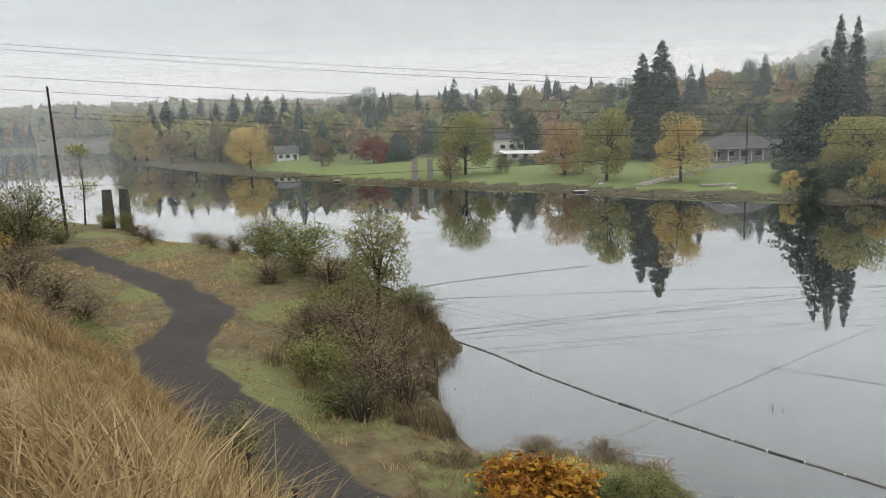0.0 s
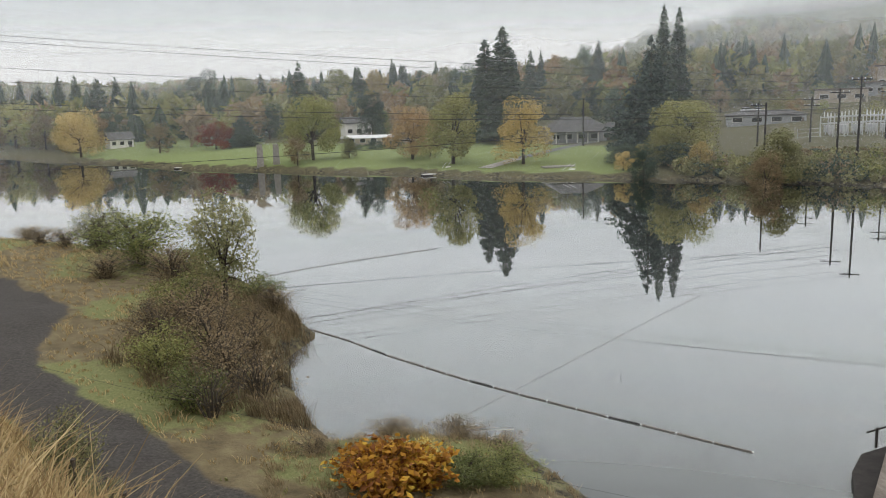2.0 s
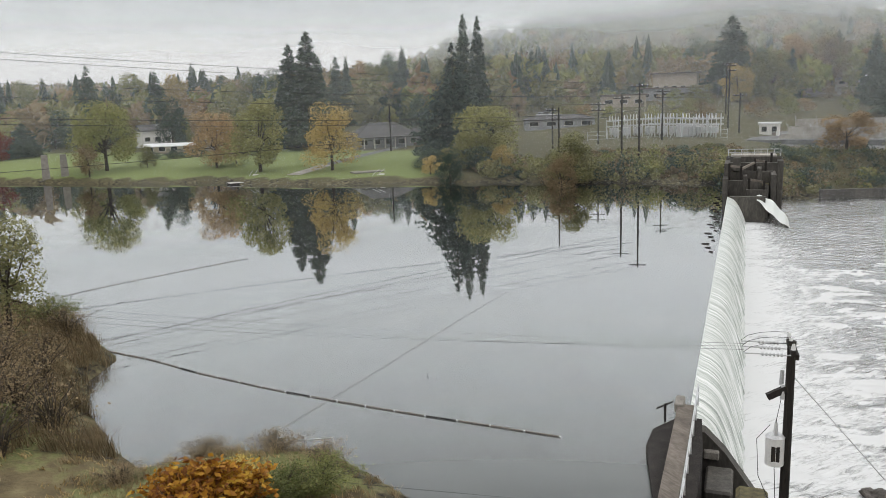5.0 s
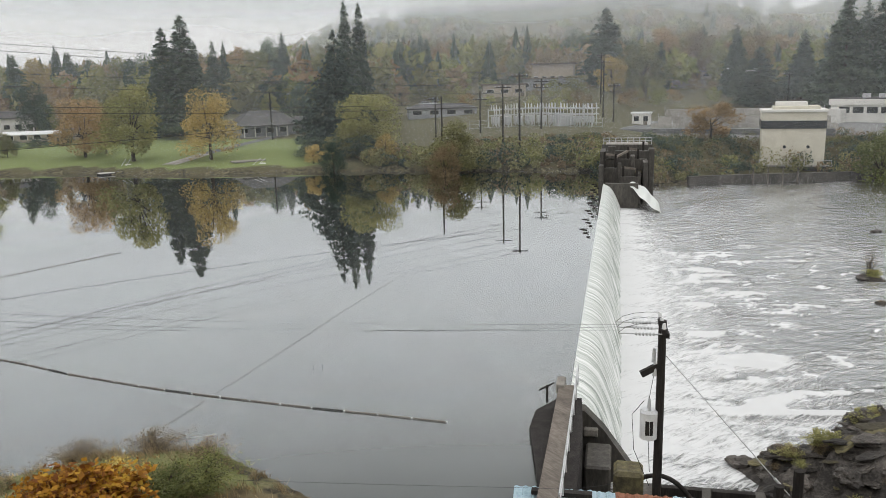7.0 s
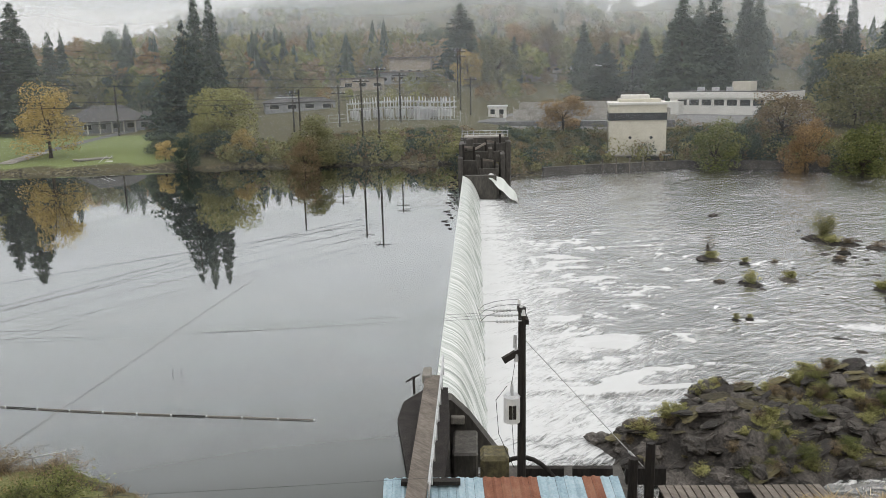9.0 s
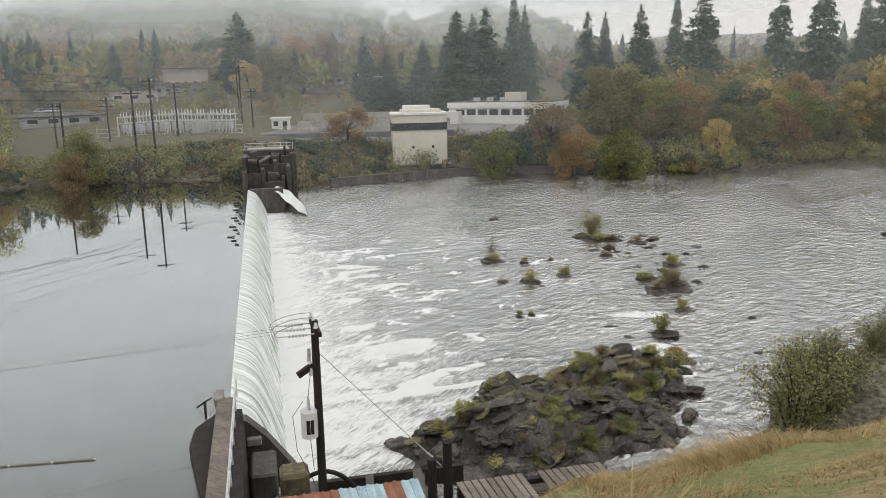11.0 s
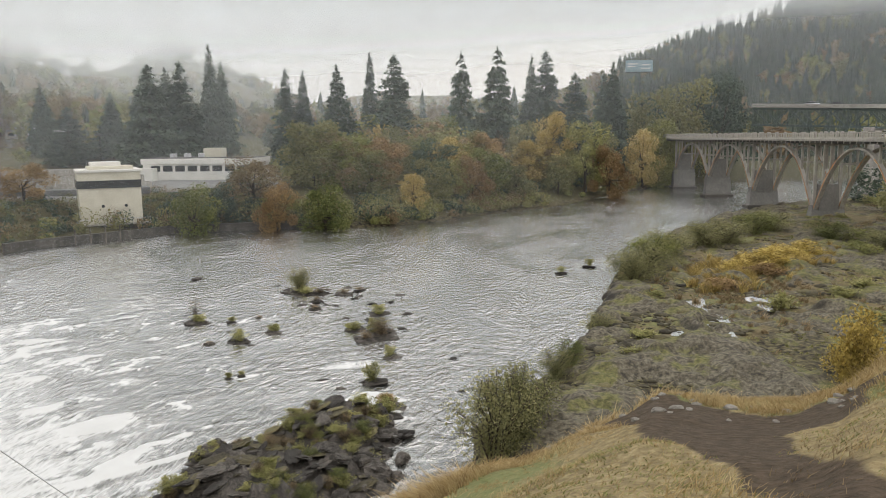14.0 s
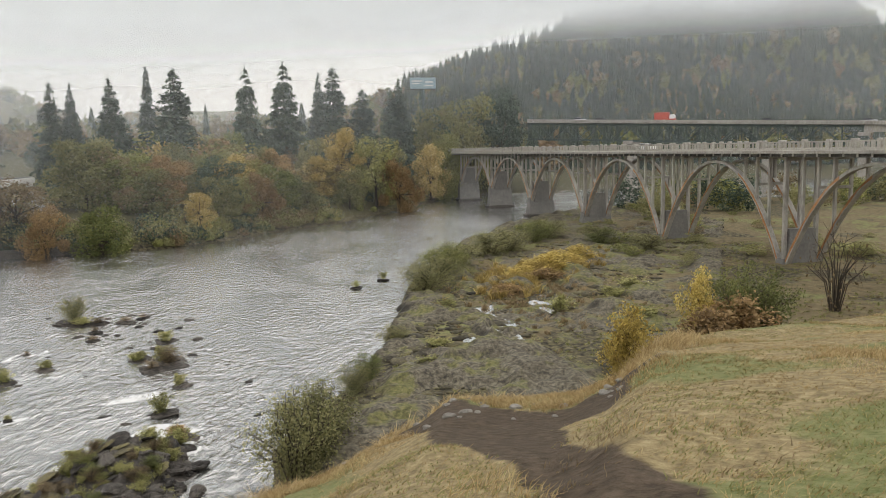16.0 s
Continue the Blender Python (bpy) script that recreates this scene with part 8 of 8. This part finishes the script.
def white_office():
    x, y = 203, 106
    root = thing("white_office", "white flat-roofed office building with dark windows", "building", (x, y, ground_z(x, y) - 0.3), facing(x, y, -22))
    part("wall", box(30, 14, 5.6, (0, 0, 0)), M["white_paint"], root)
    part("fascia", box(30.8, 14.8, 1.5, (0, 0, 4.3), 0.05), M["white_paint"], root)
    part("roof", box(30, 14, 0.2, (0, 0, 5.8)), M["roof"], root)
    for i in range(8):
        part("window", box(2.6, 0.12, 1.5, (-11.5 + i * 3.4, -7.04, 2.4)), M["glass"], root)
    for i in range(4):
        part("window", box(0.12, 2.2, 1.5, (-15.04, -4.5 + i * 3.0, 2.4)), M["glass"], root)
    part("penthouse", box(5, 4, 2.4, (2, 1, 6.0), 0.05), M["cream"], root)
    for i in range(3):
        part("roof_unit", box(1.6, 1.4, 1.0, (-9 + i * 4, -1, 6.0), 0.08), M["steel"], root)
    part("canopy", box(4.0, 3.0, 3.4, (-13, -8.4, 0)), M["white_paint"], root)


white_office()


# fish raceways: long low walls in the yard
def raceways():
    yard = thing("yard_slab", "grey asphalt works yard by the river", "yard", kind="structure")
    c = Vector((158, 128, 0))
    across = Vector((0.60, -0.80, 0))
    deep = Vector((0.80, 0.60, 0))
    z = 4.6
    v = [c + across * s + deep * d for s, d in ((-24, -13), (26, -13), (26, 4), (-24, 4))]
    part("slab", mesh_of("slab", [(q.x, q.y, z - 1.5) for q in v] + [(q.x, q.y, z) for q in v], [(4, 5, 6, 7), (0, 1, 5, 4), (1, 2, 6, 5), (2, 3, 7, 6), (3, 0, 4, 7)], M["asphalt"]), None, yard)
    for i in range(3):
        d = -8 + i * 18
        z = (4.3, 5.2, 6.4)[i]
        tank = thing("raceway", "long low concrete fish raceway in the yard", "tank", group="raceways in the works yard")
        for k in (0, 4.2):
            p = c + deep * (d + k)
            part("tank_wall", beam(Vector((p.x, p.y, z + 0.3)) + across * -13, Vector((p.x, p.y, z + 0.3)) + across * 27, 0.5, 1.7), M["concrete"], tank)
        p = c + deep * (d + 2.1)
        part("cover", beam(Vector((p.x, p.y, z + 0.55)) + across * -13, Vector((p.x, p.y, z + 0.55)) + across * 27, 3.8, 0.3), M["dark_concrete"], tank)
        for j in range(9):
            q = c + deep * d + across * (-13 + j * 5)
            part("rail_post", bar((q.x, q.y, z + 1.0), (q.x, q.y, z + 2.0), 0.05, None, 5), M["steel"], tank)
    for i in range(7):
        s = thing("terrace", "grassy terrace edge with a pale kerb", "terrace", group="terraces above the yard", kind="")
        p = Vector((252, 218, 0)) + Vector((0.75, 0.65, 0)) * i * 4
        g = ground_z(p.x, p.y)
        part("kerb", beam(Vector((p.x, p.y, g + 0.5)) - across * 11, Vector((p.x, p.y, g + 0.5)) + across * 9, 0.5, 1.1), M["stone"], s)


raceways()


# electric substation
def substation():
    o, along_s = Vector((119, 165, 0)), Vector((15, -22, 0)).normalized()
    back = Vector((0.82, 0.57, 0))
    for i in range(9):
        root = thing("switch_bay", "galvanised steel switchgear bay in the substation", "switchgear", group="bays of the substation")
        p = o + along_s * (3.0 * i + 0.5)
        g = ground_z(p.x, p.y) - 0.2
        for s in (0, 2.2):
            for b in (0, 5):
                q = p + along_s * s + back * b
                part("column", bar((q.x, q.y, g), (q.x, q.y, g + 4.6 + (i % 3) * 0.5), 0.13, None, 6), M["steel"], root)
        for z in (3.0, 4.4):
            for b in (0, 5):
                q = p + back * b
                part("girder", beam(Vector((q.x, q.y, g + z)), Vector((q.x, q.y, g + z)) + along_s * 2.8, 0.25, 0.25), M["steel"], root)
        for s in (0.4, 1.1, 1.8):
            q = p + along_s * s + back * 1.2
            part("insulator", bar((q.x, q.y, g + 4.5), (q.x, q.y, g + 5.6), 0.14, 0.08, 6), M["white_metal"], root)
            q = p + along_s * s + back * 2.4
            part("breaker", box(0.7, 0.7, 1.6, (q.x, q.y, g + 1.0), 0.06), M["steel"], root)
            part("leg", box(0.2, 0.2, 1.1, (q.x, q.y, g)), M["steel"], root)
    root = thing("power_transformer", "grey power transformer in the substation", "transformer")
    p = o + along_s * 19 + back * 2
    g = ground_z(p.x, p.y) - 0.2
    part("tank", box(3.4, 2.2, 3.0, (p.x, p.y, g), 0.1), M["steel"], root)
    for i in range(6):
        part("fin", box(0.12, 1.6, 2.2, (p.x - 1.3 + 0.5 * i, p.y - 1.8, g + 0.4)), M["steel"], root)
    fence = thing("wire_fence", "chain-link fence round the substation", "fence")
    lines = []
    a = o - back * 4 - along_s * 3
    b = a + along_s * 33
    for i in range(14):
        q = a.lerp(b, i / 13)
        g = ground_z(q.x, q.y)
        part("post", bar((q.x, q.y, g - 0.1), (q.x, q.y, g + 2.2), 0.05, None, 5), M["steel"], fence)
    for z in (0.3, 1.2, 2.1):
        pts = [Vector((q.x, q.y, ground_z(q.x, q.y) + z)) for q in [a.lerp(b, i / 13) for i in range(14)]]
        v, f = tubes([(pts, 0.03)], 4)
        part("rail", mesh_of("rail", v, f, M["steel"]), None, fence)


substation()


def wooden_pole(x, y, top, arms=1, label="tall wooden power pole with crossarms", lean=0.0):
    g = ground_z(x, y)
    root = thing("power_pole", label, "pole", group="wooden power poles")
    part("pole", bar((x, y, g - 0.5), (x + lean, y, top), 0.22, 0.14, 8), M["dark"], root)
    side = Vector((y, -x, 0)).normalized()
    for i in range(arms):
        z = top - 0.6 - 1.3 * i
        p = Vector((x + lean, y, z))
        part("crossarm", beam(p - side * 1.6, p + side * 1.6, 0.16, 0.2), M["dark"], root)
        for f in (-1.4, -0.5, 0.5, 1.4):
            q = p + side * f
            part("insulator", bar(q, q + Vector((0, 0, 0.35)), 0.09, 0.06, 6), M["white_metal"], root)
    return root


for x, y, top, arms in [(94, 125, 15.5, 1), (96.5, 123, 17.6, 1), (121, 146, 16.5, 2), (155, 161, 22.5, 2), (84.5, 132, 13.5, 0), (178, 186, 24, 1), (148, 150, 15, 1), (110, 155, 14, 2), (102, 162, 13, 1), (232, 158, 17, 1), (230, 60, 19, 0), (72, 190, 15, 0)]:
    wooden_pole(x, y, top, arms)
wooden_pole(-49, 103, 21.4, 0, "leaning wooden power pole on the river bench", -0.6)


def span_wire(a, b, sag, radius=0.03, label="thin power line across the river"):
    pts = [Vector(a).lerp(Vector(b), i / 24) - Vector((0, 0, sag * 4 * (i / 24) * (1 - i / 24))) for i in range(25)]
    v, q = tubes([(pts, radius)], 4)
    tagged(new("power_line", mesh_of("power_line", v, q, M["wire"])), label, "wire", group="power lines")


for a, b, sag in [((-70.2, 132.5, 29.9), (96.5, 123, 17.3), 1.2), ((-70.3, 132.5, 29.1), (96.5, 123, 16.2), 1.2), ((-66, 123.5, 24.3), (94, 125, 15.2), 1.4), ((-66.1, 123.4, 22.3), (94, 125, 13.8), 1.4), ((-49.6, 103, 17.6), (94, 125, 11.5), 1.6), ((-49.2, 102.9, 8.8), (96, 123, 12.6), 1.2),
                  ((-49.6, 103, 18.2), (94, 125, 12.2), 1.5), ((121, 146, 15.8), (232, 158, 16.4), 1.2), ((121, 146, 14.6), (232, 158, 15.6), 1.2), ((155, 161, 21.0), (121, 146, 15.6), 0.8), ((232, 158, 16.4), (230, 60, 18.4), 1.0), ((230, 60, 18.0), (360, 20, 26), 1.0)]:
    span_wire(a, b, sag)
for a, b, sag in [((-48.2, 103.3, 7.6), (22.2, 22.0, 6.3), 2.2), ((-48.8, 103.3, 7.6), (21.6, 21.5, 6.3), 2.4), ((-47.8, 103.3, 6.4), (22.7, 21.3, 6.3), 2.6), ((-40, 60, 6.5), (17.5, 21.5, 0.9), 0.8), ((17.5, 21.5, 0.9), (20.5, 20.5, 0.6), 0.1)]:
    span_wire(a, b, sag, 0.006, "thin service wire over the river bench")


# log boom, docks, old piers
def boom(points, pieces, radius, label):
    pts = [Vector((x, y, 0.04)) for x, y in points]
    seg = [(a - b).length for a, b in zip(pts[:-1], pts[1:])]
    total = sum(seg)

    def at(s):
        for a, b, q in zip(pts[:-1], pts[1:], seg):
            if s <= q:
                return a.lerp(b, s / q)
            s -= q
        return pts[-1]
    root = thing("log_boom", label, "boom")
    for i in range(pieces):
        a, b = at(total * (i + 0.01) / pieces), at(total * (i + 0.965) / pieces)
        log = part("log", bar(a, b, radius, None, 6), M["wood"] if i % 5 else M["dark"], root)
        part("float", bar(b, b.lerp(at(total * (i + 1) / pieces), 0.9), radius * 1.1, None, 6), M["white_metal"], log, "white float")


boom([(-0.6, 57.4), (2.8, 52.6), (5.1, 48.4), (8.6, 43.1), (11.4, 39.4), (14.3, 35.8), (16.7, 33.0), (19.1, 30.1)], 19, 0.034, "floating chain of dark logs across the pool")
boom([(-5, 74), (1, 77.6), (8, 80.8), (15, 83.6)], 26, 0.02, "far floating log line on the pool")
boom([(6, 36.2), (15, 43.5), (24, 51), (31, 56.5)], 46, 0.008, "thin submerged cable line on the pool")
for x, y in ((17.3, 40.6), (16.9, 40.9)):
    root = thing("drift_stick", "thin stick poking out of the pool", "stick")
    part("stick", bar((x, y, -0.3), (x + 0.12, y, 0.28), 0.03, 0.02, 5), M["dark"], root)


def dock(x, y, turn, long, wide, ramp, label):
    root = thing("dock", label, "dock", (x, y, 0), turn)
    for i in range(int(long / 0.5)):
        part("plank", box(0.46, wide, 0.1, (-long / 2 + 0.25 + 0.5 * i, 0, 0.3)), M["pale_wood"], root)
    for s in (-1, 1):
        part("float", box(long, 0.5, 0.4, (0, s * (wide / 2 - 0.3), -0.1)), M["dark"], root)
    if ramp:
        part("gangway", beam(Vector((long * 0.3, 0.4, 0.45)), Vector((long * 0.3 + ramp * 0.5, ramp * 0.85, 1.4)), 1.1, 0.12), M["pale_wood"], root)
        for s in (-0.5, 0.5):
            part("handrail", bar((long * 0.3 + s, 0.4, 1.4), (long * 0.3 + ramp * 0.5 + s, ramp * 0.85, 2.4), 0.04, None, 5), M["steel"], root)


dock(30.5, 167, 8, 6.4, 2.0, 4.0, "small pale floating dock with a gangway")
dock(51.5, 150.5, -18, 5.6, 2.2, 3.2, "pale wooden dock below the lawn")
dock(-27, 219, 20, 5, 1.6, 0, "low grey dock on the far bank")
dock(-64, 272, 25, 6, 1.8, 0, "white boat dock far upstream")
pad = thing("landing_slab", "pale concrete landing slab by the dock", "slab")
part("slab", box(6.5, 3.0, 0.25, (54, 157, ground_z(54, 157) - 0.02), 0.03), M["stone"], pad)
part("step", box(2.2, 3.0, 0.25, (51.4, 154.6, 0.6), 0.03), M["stone"], pad)


def old_pier(x, y, z, high, gap, label, turn, stuff):
    root = thing("old_bridge_pier", label, "pier", (x, y, z), turn)
    part("base", box(gap + 3.2, 3.0, 2.2, (0, 0, -1.6), 0.2), M["dark_concrete"], root)
    for s in (-1, 1):
        verts = []
        for zz, r in ((0.4, 0.85), (high, 0.65)):
            for a, b in ((-1, -1), (1, -1), (1, 1), (-1, 1)):
                verts.append((s * gap / 2 + a * r, b * r, zz))
        part("column", mesh_of("column", verts, [(3, 2, 1, 0), (4, 5, 6, 7), (0, 1, 5, 4), (1, 2, 6, 5), (2, 3, 7, 6), (3, 0, 4, 7)], M[stuff]), None, root)


old_pier(-5, 203, 0, 6.2, 3.9, "pair of old concrete bridge columns in the river", 3, "stone")
old_pier(-48, 117, 0.8, 6.4, 2.3, "overgrown old concrete bridge columns on the bench", 20, "dark_concrete")
for x, y, h, w in [(-46.6, 116, 3.2, 1.8), (-49.3, 115.6, 2.8, 1.8)]:
    plant(SHRUBS, "bramble", x, y, h, w)


def dead_tree(x, y, h, label):
    rng = np.random.default_rng(77)
    z = ground_z(x, y)
    root = thing("dead_tree", label, "tree")
    lines = [([Vector((x, y, z - 0.3)), Vector((x + 0.3, y, z + h * 0.5)), Vector((x - 0.1, y, z + h))], [0.16, 0.1, 0.03])]
    for i in range(16):
        f = rng.uniform(0.3, 0.98)
        s = Vector((x + 0.3 * math.sin(f * 3), y, z + h * f))
        a = rng.uniform(0, 6.28)
        e = s + Vector((math.cos(a) * 1.9 * (1.1 - f * 0.5), math.sin(a) * 1.9, 0.9))
        lines.append(([s, s.lerp(e, 0.5) + Vector((0, 0, 0.2)), e], [0.05, 0.035, 0.012]))
        for j in range(3):
            q = s.lerp(e, rng.uniform(0.4, 1))
            lines.append(([q, q + Vector(rng.normal(size=3)) * 0.45 + Vector((0, 0, 0.25))], [0.02, 0.008]))
    v, q = tubes(lines, 5)
    part("branch", mesh_of("branch", v, q, M["bark"]), None, root)
    c = rng.normal(size=(500, 3)) * [0.9, 0.9, 0.45] + [x - 0.1, y, z + h * 0.97]
    d = rng.normal(size=(380, 3)) * [1.3, 1.0, 0.7] + [x + 0.6, y, z + h * 0.5]
    v, q = leaves(rng, np.vstack([c, d]), rng.normal(size=(880, 3)), 0.2)
    part("foliage", quick_mesh("foliage", v, q, M["green"]), None, root)


dead_tree(-53.5, 118.5, 11.5, "gaunt half-dead tree with few leaves by the old pier")

# parked vehicles and the billboard
for x, y, turn, label, paint in [(147, 232, 20, "white car parked by the low building", "white_metal"), (144, 235, 20, "silver car parked by the low building", "steel"), (196, 127, 60, "white pickup parked by the office", "white_metal"), (268, 228, 30, "white car under the carport", "white_metal"), (262, 232, 30, "pale car under the carport", "steel")]:
    car("car", label, paint, (x, y, ground_z(x, y) + 0.02), turn)
root = thing("motorhome", "white motorhome parked beside the road", "motorhome", (235, 168, ground_z(235, 168)), -35)
part("body", box(8.0, 2.4, 2.5, (0, 0, 0.6), 0.2), M["white_metal"], root)
part("windscreen", box(0.1, 2.0, 0.9, (4.0, 0, 1.8)), M["glass"], root)
for i in range(3):
    part("window", box(1.2, 0.06, 0.7, (-2.4 + i * 2.2, -1.22, 1.9)), M["glass"], root)
for sx in (-2.5, 2.5):
    for sy in (-1.1, 1.1):
        part("wheel", bar((sx, sy - 0.1, 0.4), (sx, sy + 0.1, 0.4), 0.4, None, 12), M["tyre"], root)
root = thing("billboard", "pale blue roadside billboard on a steel post", "billboard", (329.7, -13.3, 0), facing(329.7, -13.3, 10))
part("post", bar((0, 0, ground_z(329.7, -13.3) - 1), (0, 0, 38.5), 0.5, 0.45, 10), M["green_steel"], root)
part("board", box(10.5, 0.5, 4.4, (0, 0, 38.6), 0.05), M["tin"], root)
part("frame", box(10.9, 0.4, 0.35, (0, 0, 38.3)), M["dark"], root)
for i, (wx, wz, ww) in enumerate([(-2.5, 41.4, 4.0), (-2.9, 40.4, 3.2), (2.6, 41.0, 3.2), (2.4, 39.6, 3.6)]):
    part("lettering", box(ww, 0.05, 0.5, (wx, -0.28, wz)), M["white_metal"], root, "unreadable pale bar of lettering")
# fence at the tip of the near bench
root = thing("low_fence", "small grey metal fence at the water's edge", "fence")
for i in range(3):
    p = Vector((6.6 + 1.2 * i, 33.9 - 0.35 * i, 0))
    part("post", bar((p.x, p.y, ground_z(p.x, p.y) - 0.2), (p.x, p.y, 0.98), 0.03, None, 5), M["steel"], root)
part("rail", bar((6.6, 33.9, 0.95), (9.0, 33.2, 0.95), 0.03, None, 5), M["steel"], root)
# ---------------------------------------------------------------- autumn mist in the valley
def mist_material(name, dense, low, high, patch):
    """White droplets that scatter light: part clear, part lit from both sides."""
    mat = bpy.data.materials.new(name)
    mat.use_nodes = True
    nodes, links = mat.node_tree.nodes, mat.node_tree.links
    nodes.remove(nodes["Principled BSDF"])
    front, back, clear = nodes.new("ShaderNodeBsdfDiffuse"), nodes.new("ShaderNodeBsdfTranslucent"), nodes.new("ShaderNodeBsdfTransparent")
    for n in (front, back):
        n.inputs["Color"].default_value = (0.575, 0.605, 0.632, 1)
    lit, veil = nodes.new("ShaderNodeAddShader"), nodes.new("ShaderNodeMixShader")
    links.new(front.outputs[0], lit.inputs[0])
    links.new(back.outputs[0], lit.inputs[1])
    co = nodes.new("ShaderNodeTexCoord")
    above = node(nodes, "ShaderNodeAttribute", attribute_name="above")
    grow = node(nodes, "ShaderNodeMapRange", interpolation_type="SMOOTHSTEP")
    grow.inputs["From Min"].default_value, grow.inputs["From Max"].default_value = low, high
    grow.inputs["To Min"].default_value, grow.inputs["To Max"].default_value = dense[0], dense[1]
    links.new(above.outputs["Fac"], grow.inputs["Value"])
    tex = node(nodes, "ShaderNodeTexNoise", Scale=0.006, Detail=4.0, Roughness=0.5)
    links.new(co.outputs["Object"], tex.inputs["Vector"])
    m = node(nodes, "ShaderNodeMapRange")
    m.inputs["From Min"].default_value, m.inputs["From Max"].default_value = 0.3, 0.7
    m.inputs["To Min"].default_value, m.inputs["To Max"].default_value = 1 - patch, 1 + patch
    links.new(tex.outputs["Fac"], m.inputs["Value"])
    bank = node(nodes, "ShaderNodeAttribute", attribute_name="bank")
    thick = node(nodes, "ShaderNodeMath", operation="MULTIPLY")
    links.new(grow.outputs["Result"], thick.inputs[0])
    links.new(bank.outputs["Fac"], thick.inputs[1])
    mul = node(nodes, "ShaderNodeMath", operation="MULTIPLY", use_clamp=True)
    links.new(thick.outputs[0], mul.inputs[0])
    links.new(m.outputs["Result"], mul.inputs[1])
    links.new(mul.outputs[0], veil.inputs["Fac"])
    links.new(clear.outputs[0], veil.inputs[1])
    links.new(lit.outputs[0], veil.inputs[2])
    links.new(veil.outputs[0], nodes["Material Output"].inputs["Surface"])
    return mat


for r, dense, low, high, patch in [(150, (0.045, 0.02), 30, 70, 0.1), (151, (0.045, 0.02), 30, 70, 0.1), (262, (0.055, 0.03), 30, 70, 0.1), (330, (0.05, 0.04), 30, 90, 0.15), (450, (0.07, 0.11), 25, 110, 0.2), (600, (0.06, 0.95), 55, 102, 0.3), (980, (0.09, 0.5), 60, 150, 0.35), (1400, (0.1, 0.7), 80, 190, 0.3)]:
    az = np.radians(np.arange(-48, 136.1, 4))
    verts, quads = [], []
    zs = (-8, 30, 50, 70, 95, 120, 150, 200, 330)
    for i, a in enumerate(az):
        for z in zs:
            rr = r * (1 + 0.03 * math.sin(3 * a))
            if r < 160:    # the nearest veils hang along the far shore
                rr = float(np.interp(math.degrees(a), [-48, -15, 3, 13, 23, 37.5, 44, 52, 67, 78, 86, 93, 110], [415, 278, 181, 160, 152, 144, 140, 155, 165, 172, 203, 272, 312])) + 30 * (r - 150)
            verts.append((rr * math.sin(a), rr * math.cos(a), z))
        if i:
            for j in range(len(zs) - 1):
                o = (i - 1) * len(zs) + j
                quads.append((o, o + 1, o + 1 + len(zs), o + len(zs)))
    me = mesh_of("mist", verts, quads, mist_material("mist", dense, low, high, patch), True)
    layer = me.attributes.new("bank", "FLOAT", "POINT")
    layer.data.foreach_set("value", [float(np.interp(math.degrees(math.atan2(q[0], q[1])), [-20, 20, 60, 84, 93], [0.6, 0.95, 1.15, 1.2, 0.45] if r < 400 else [1.0, 1.3, 1.1, 1.0, 1.3] if r < 500 else [1.2, 1.1, 1.0, 1.0, 1.2])) for q in verts])
    # the cloud hangs higher over the steep hill downstream
    layer = me.attributes.new("above", "FLOAT", "POINT")
    layer.data.foreach_set("value", [q[2] - float(np.interp(math.degrees(math.atan2(q[0], q[1])), [60, 90, 100], [0, 14, 22])) * (r > 500) for q in verts])
    ob = new("mist", me)
    tagged(ob, "thin grey autumn mist hanging over the valley", "mist", kind="stuff")
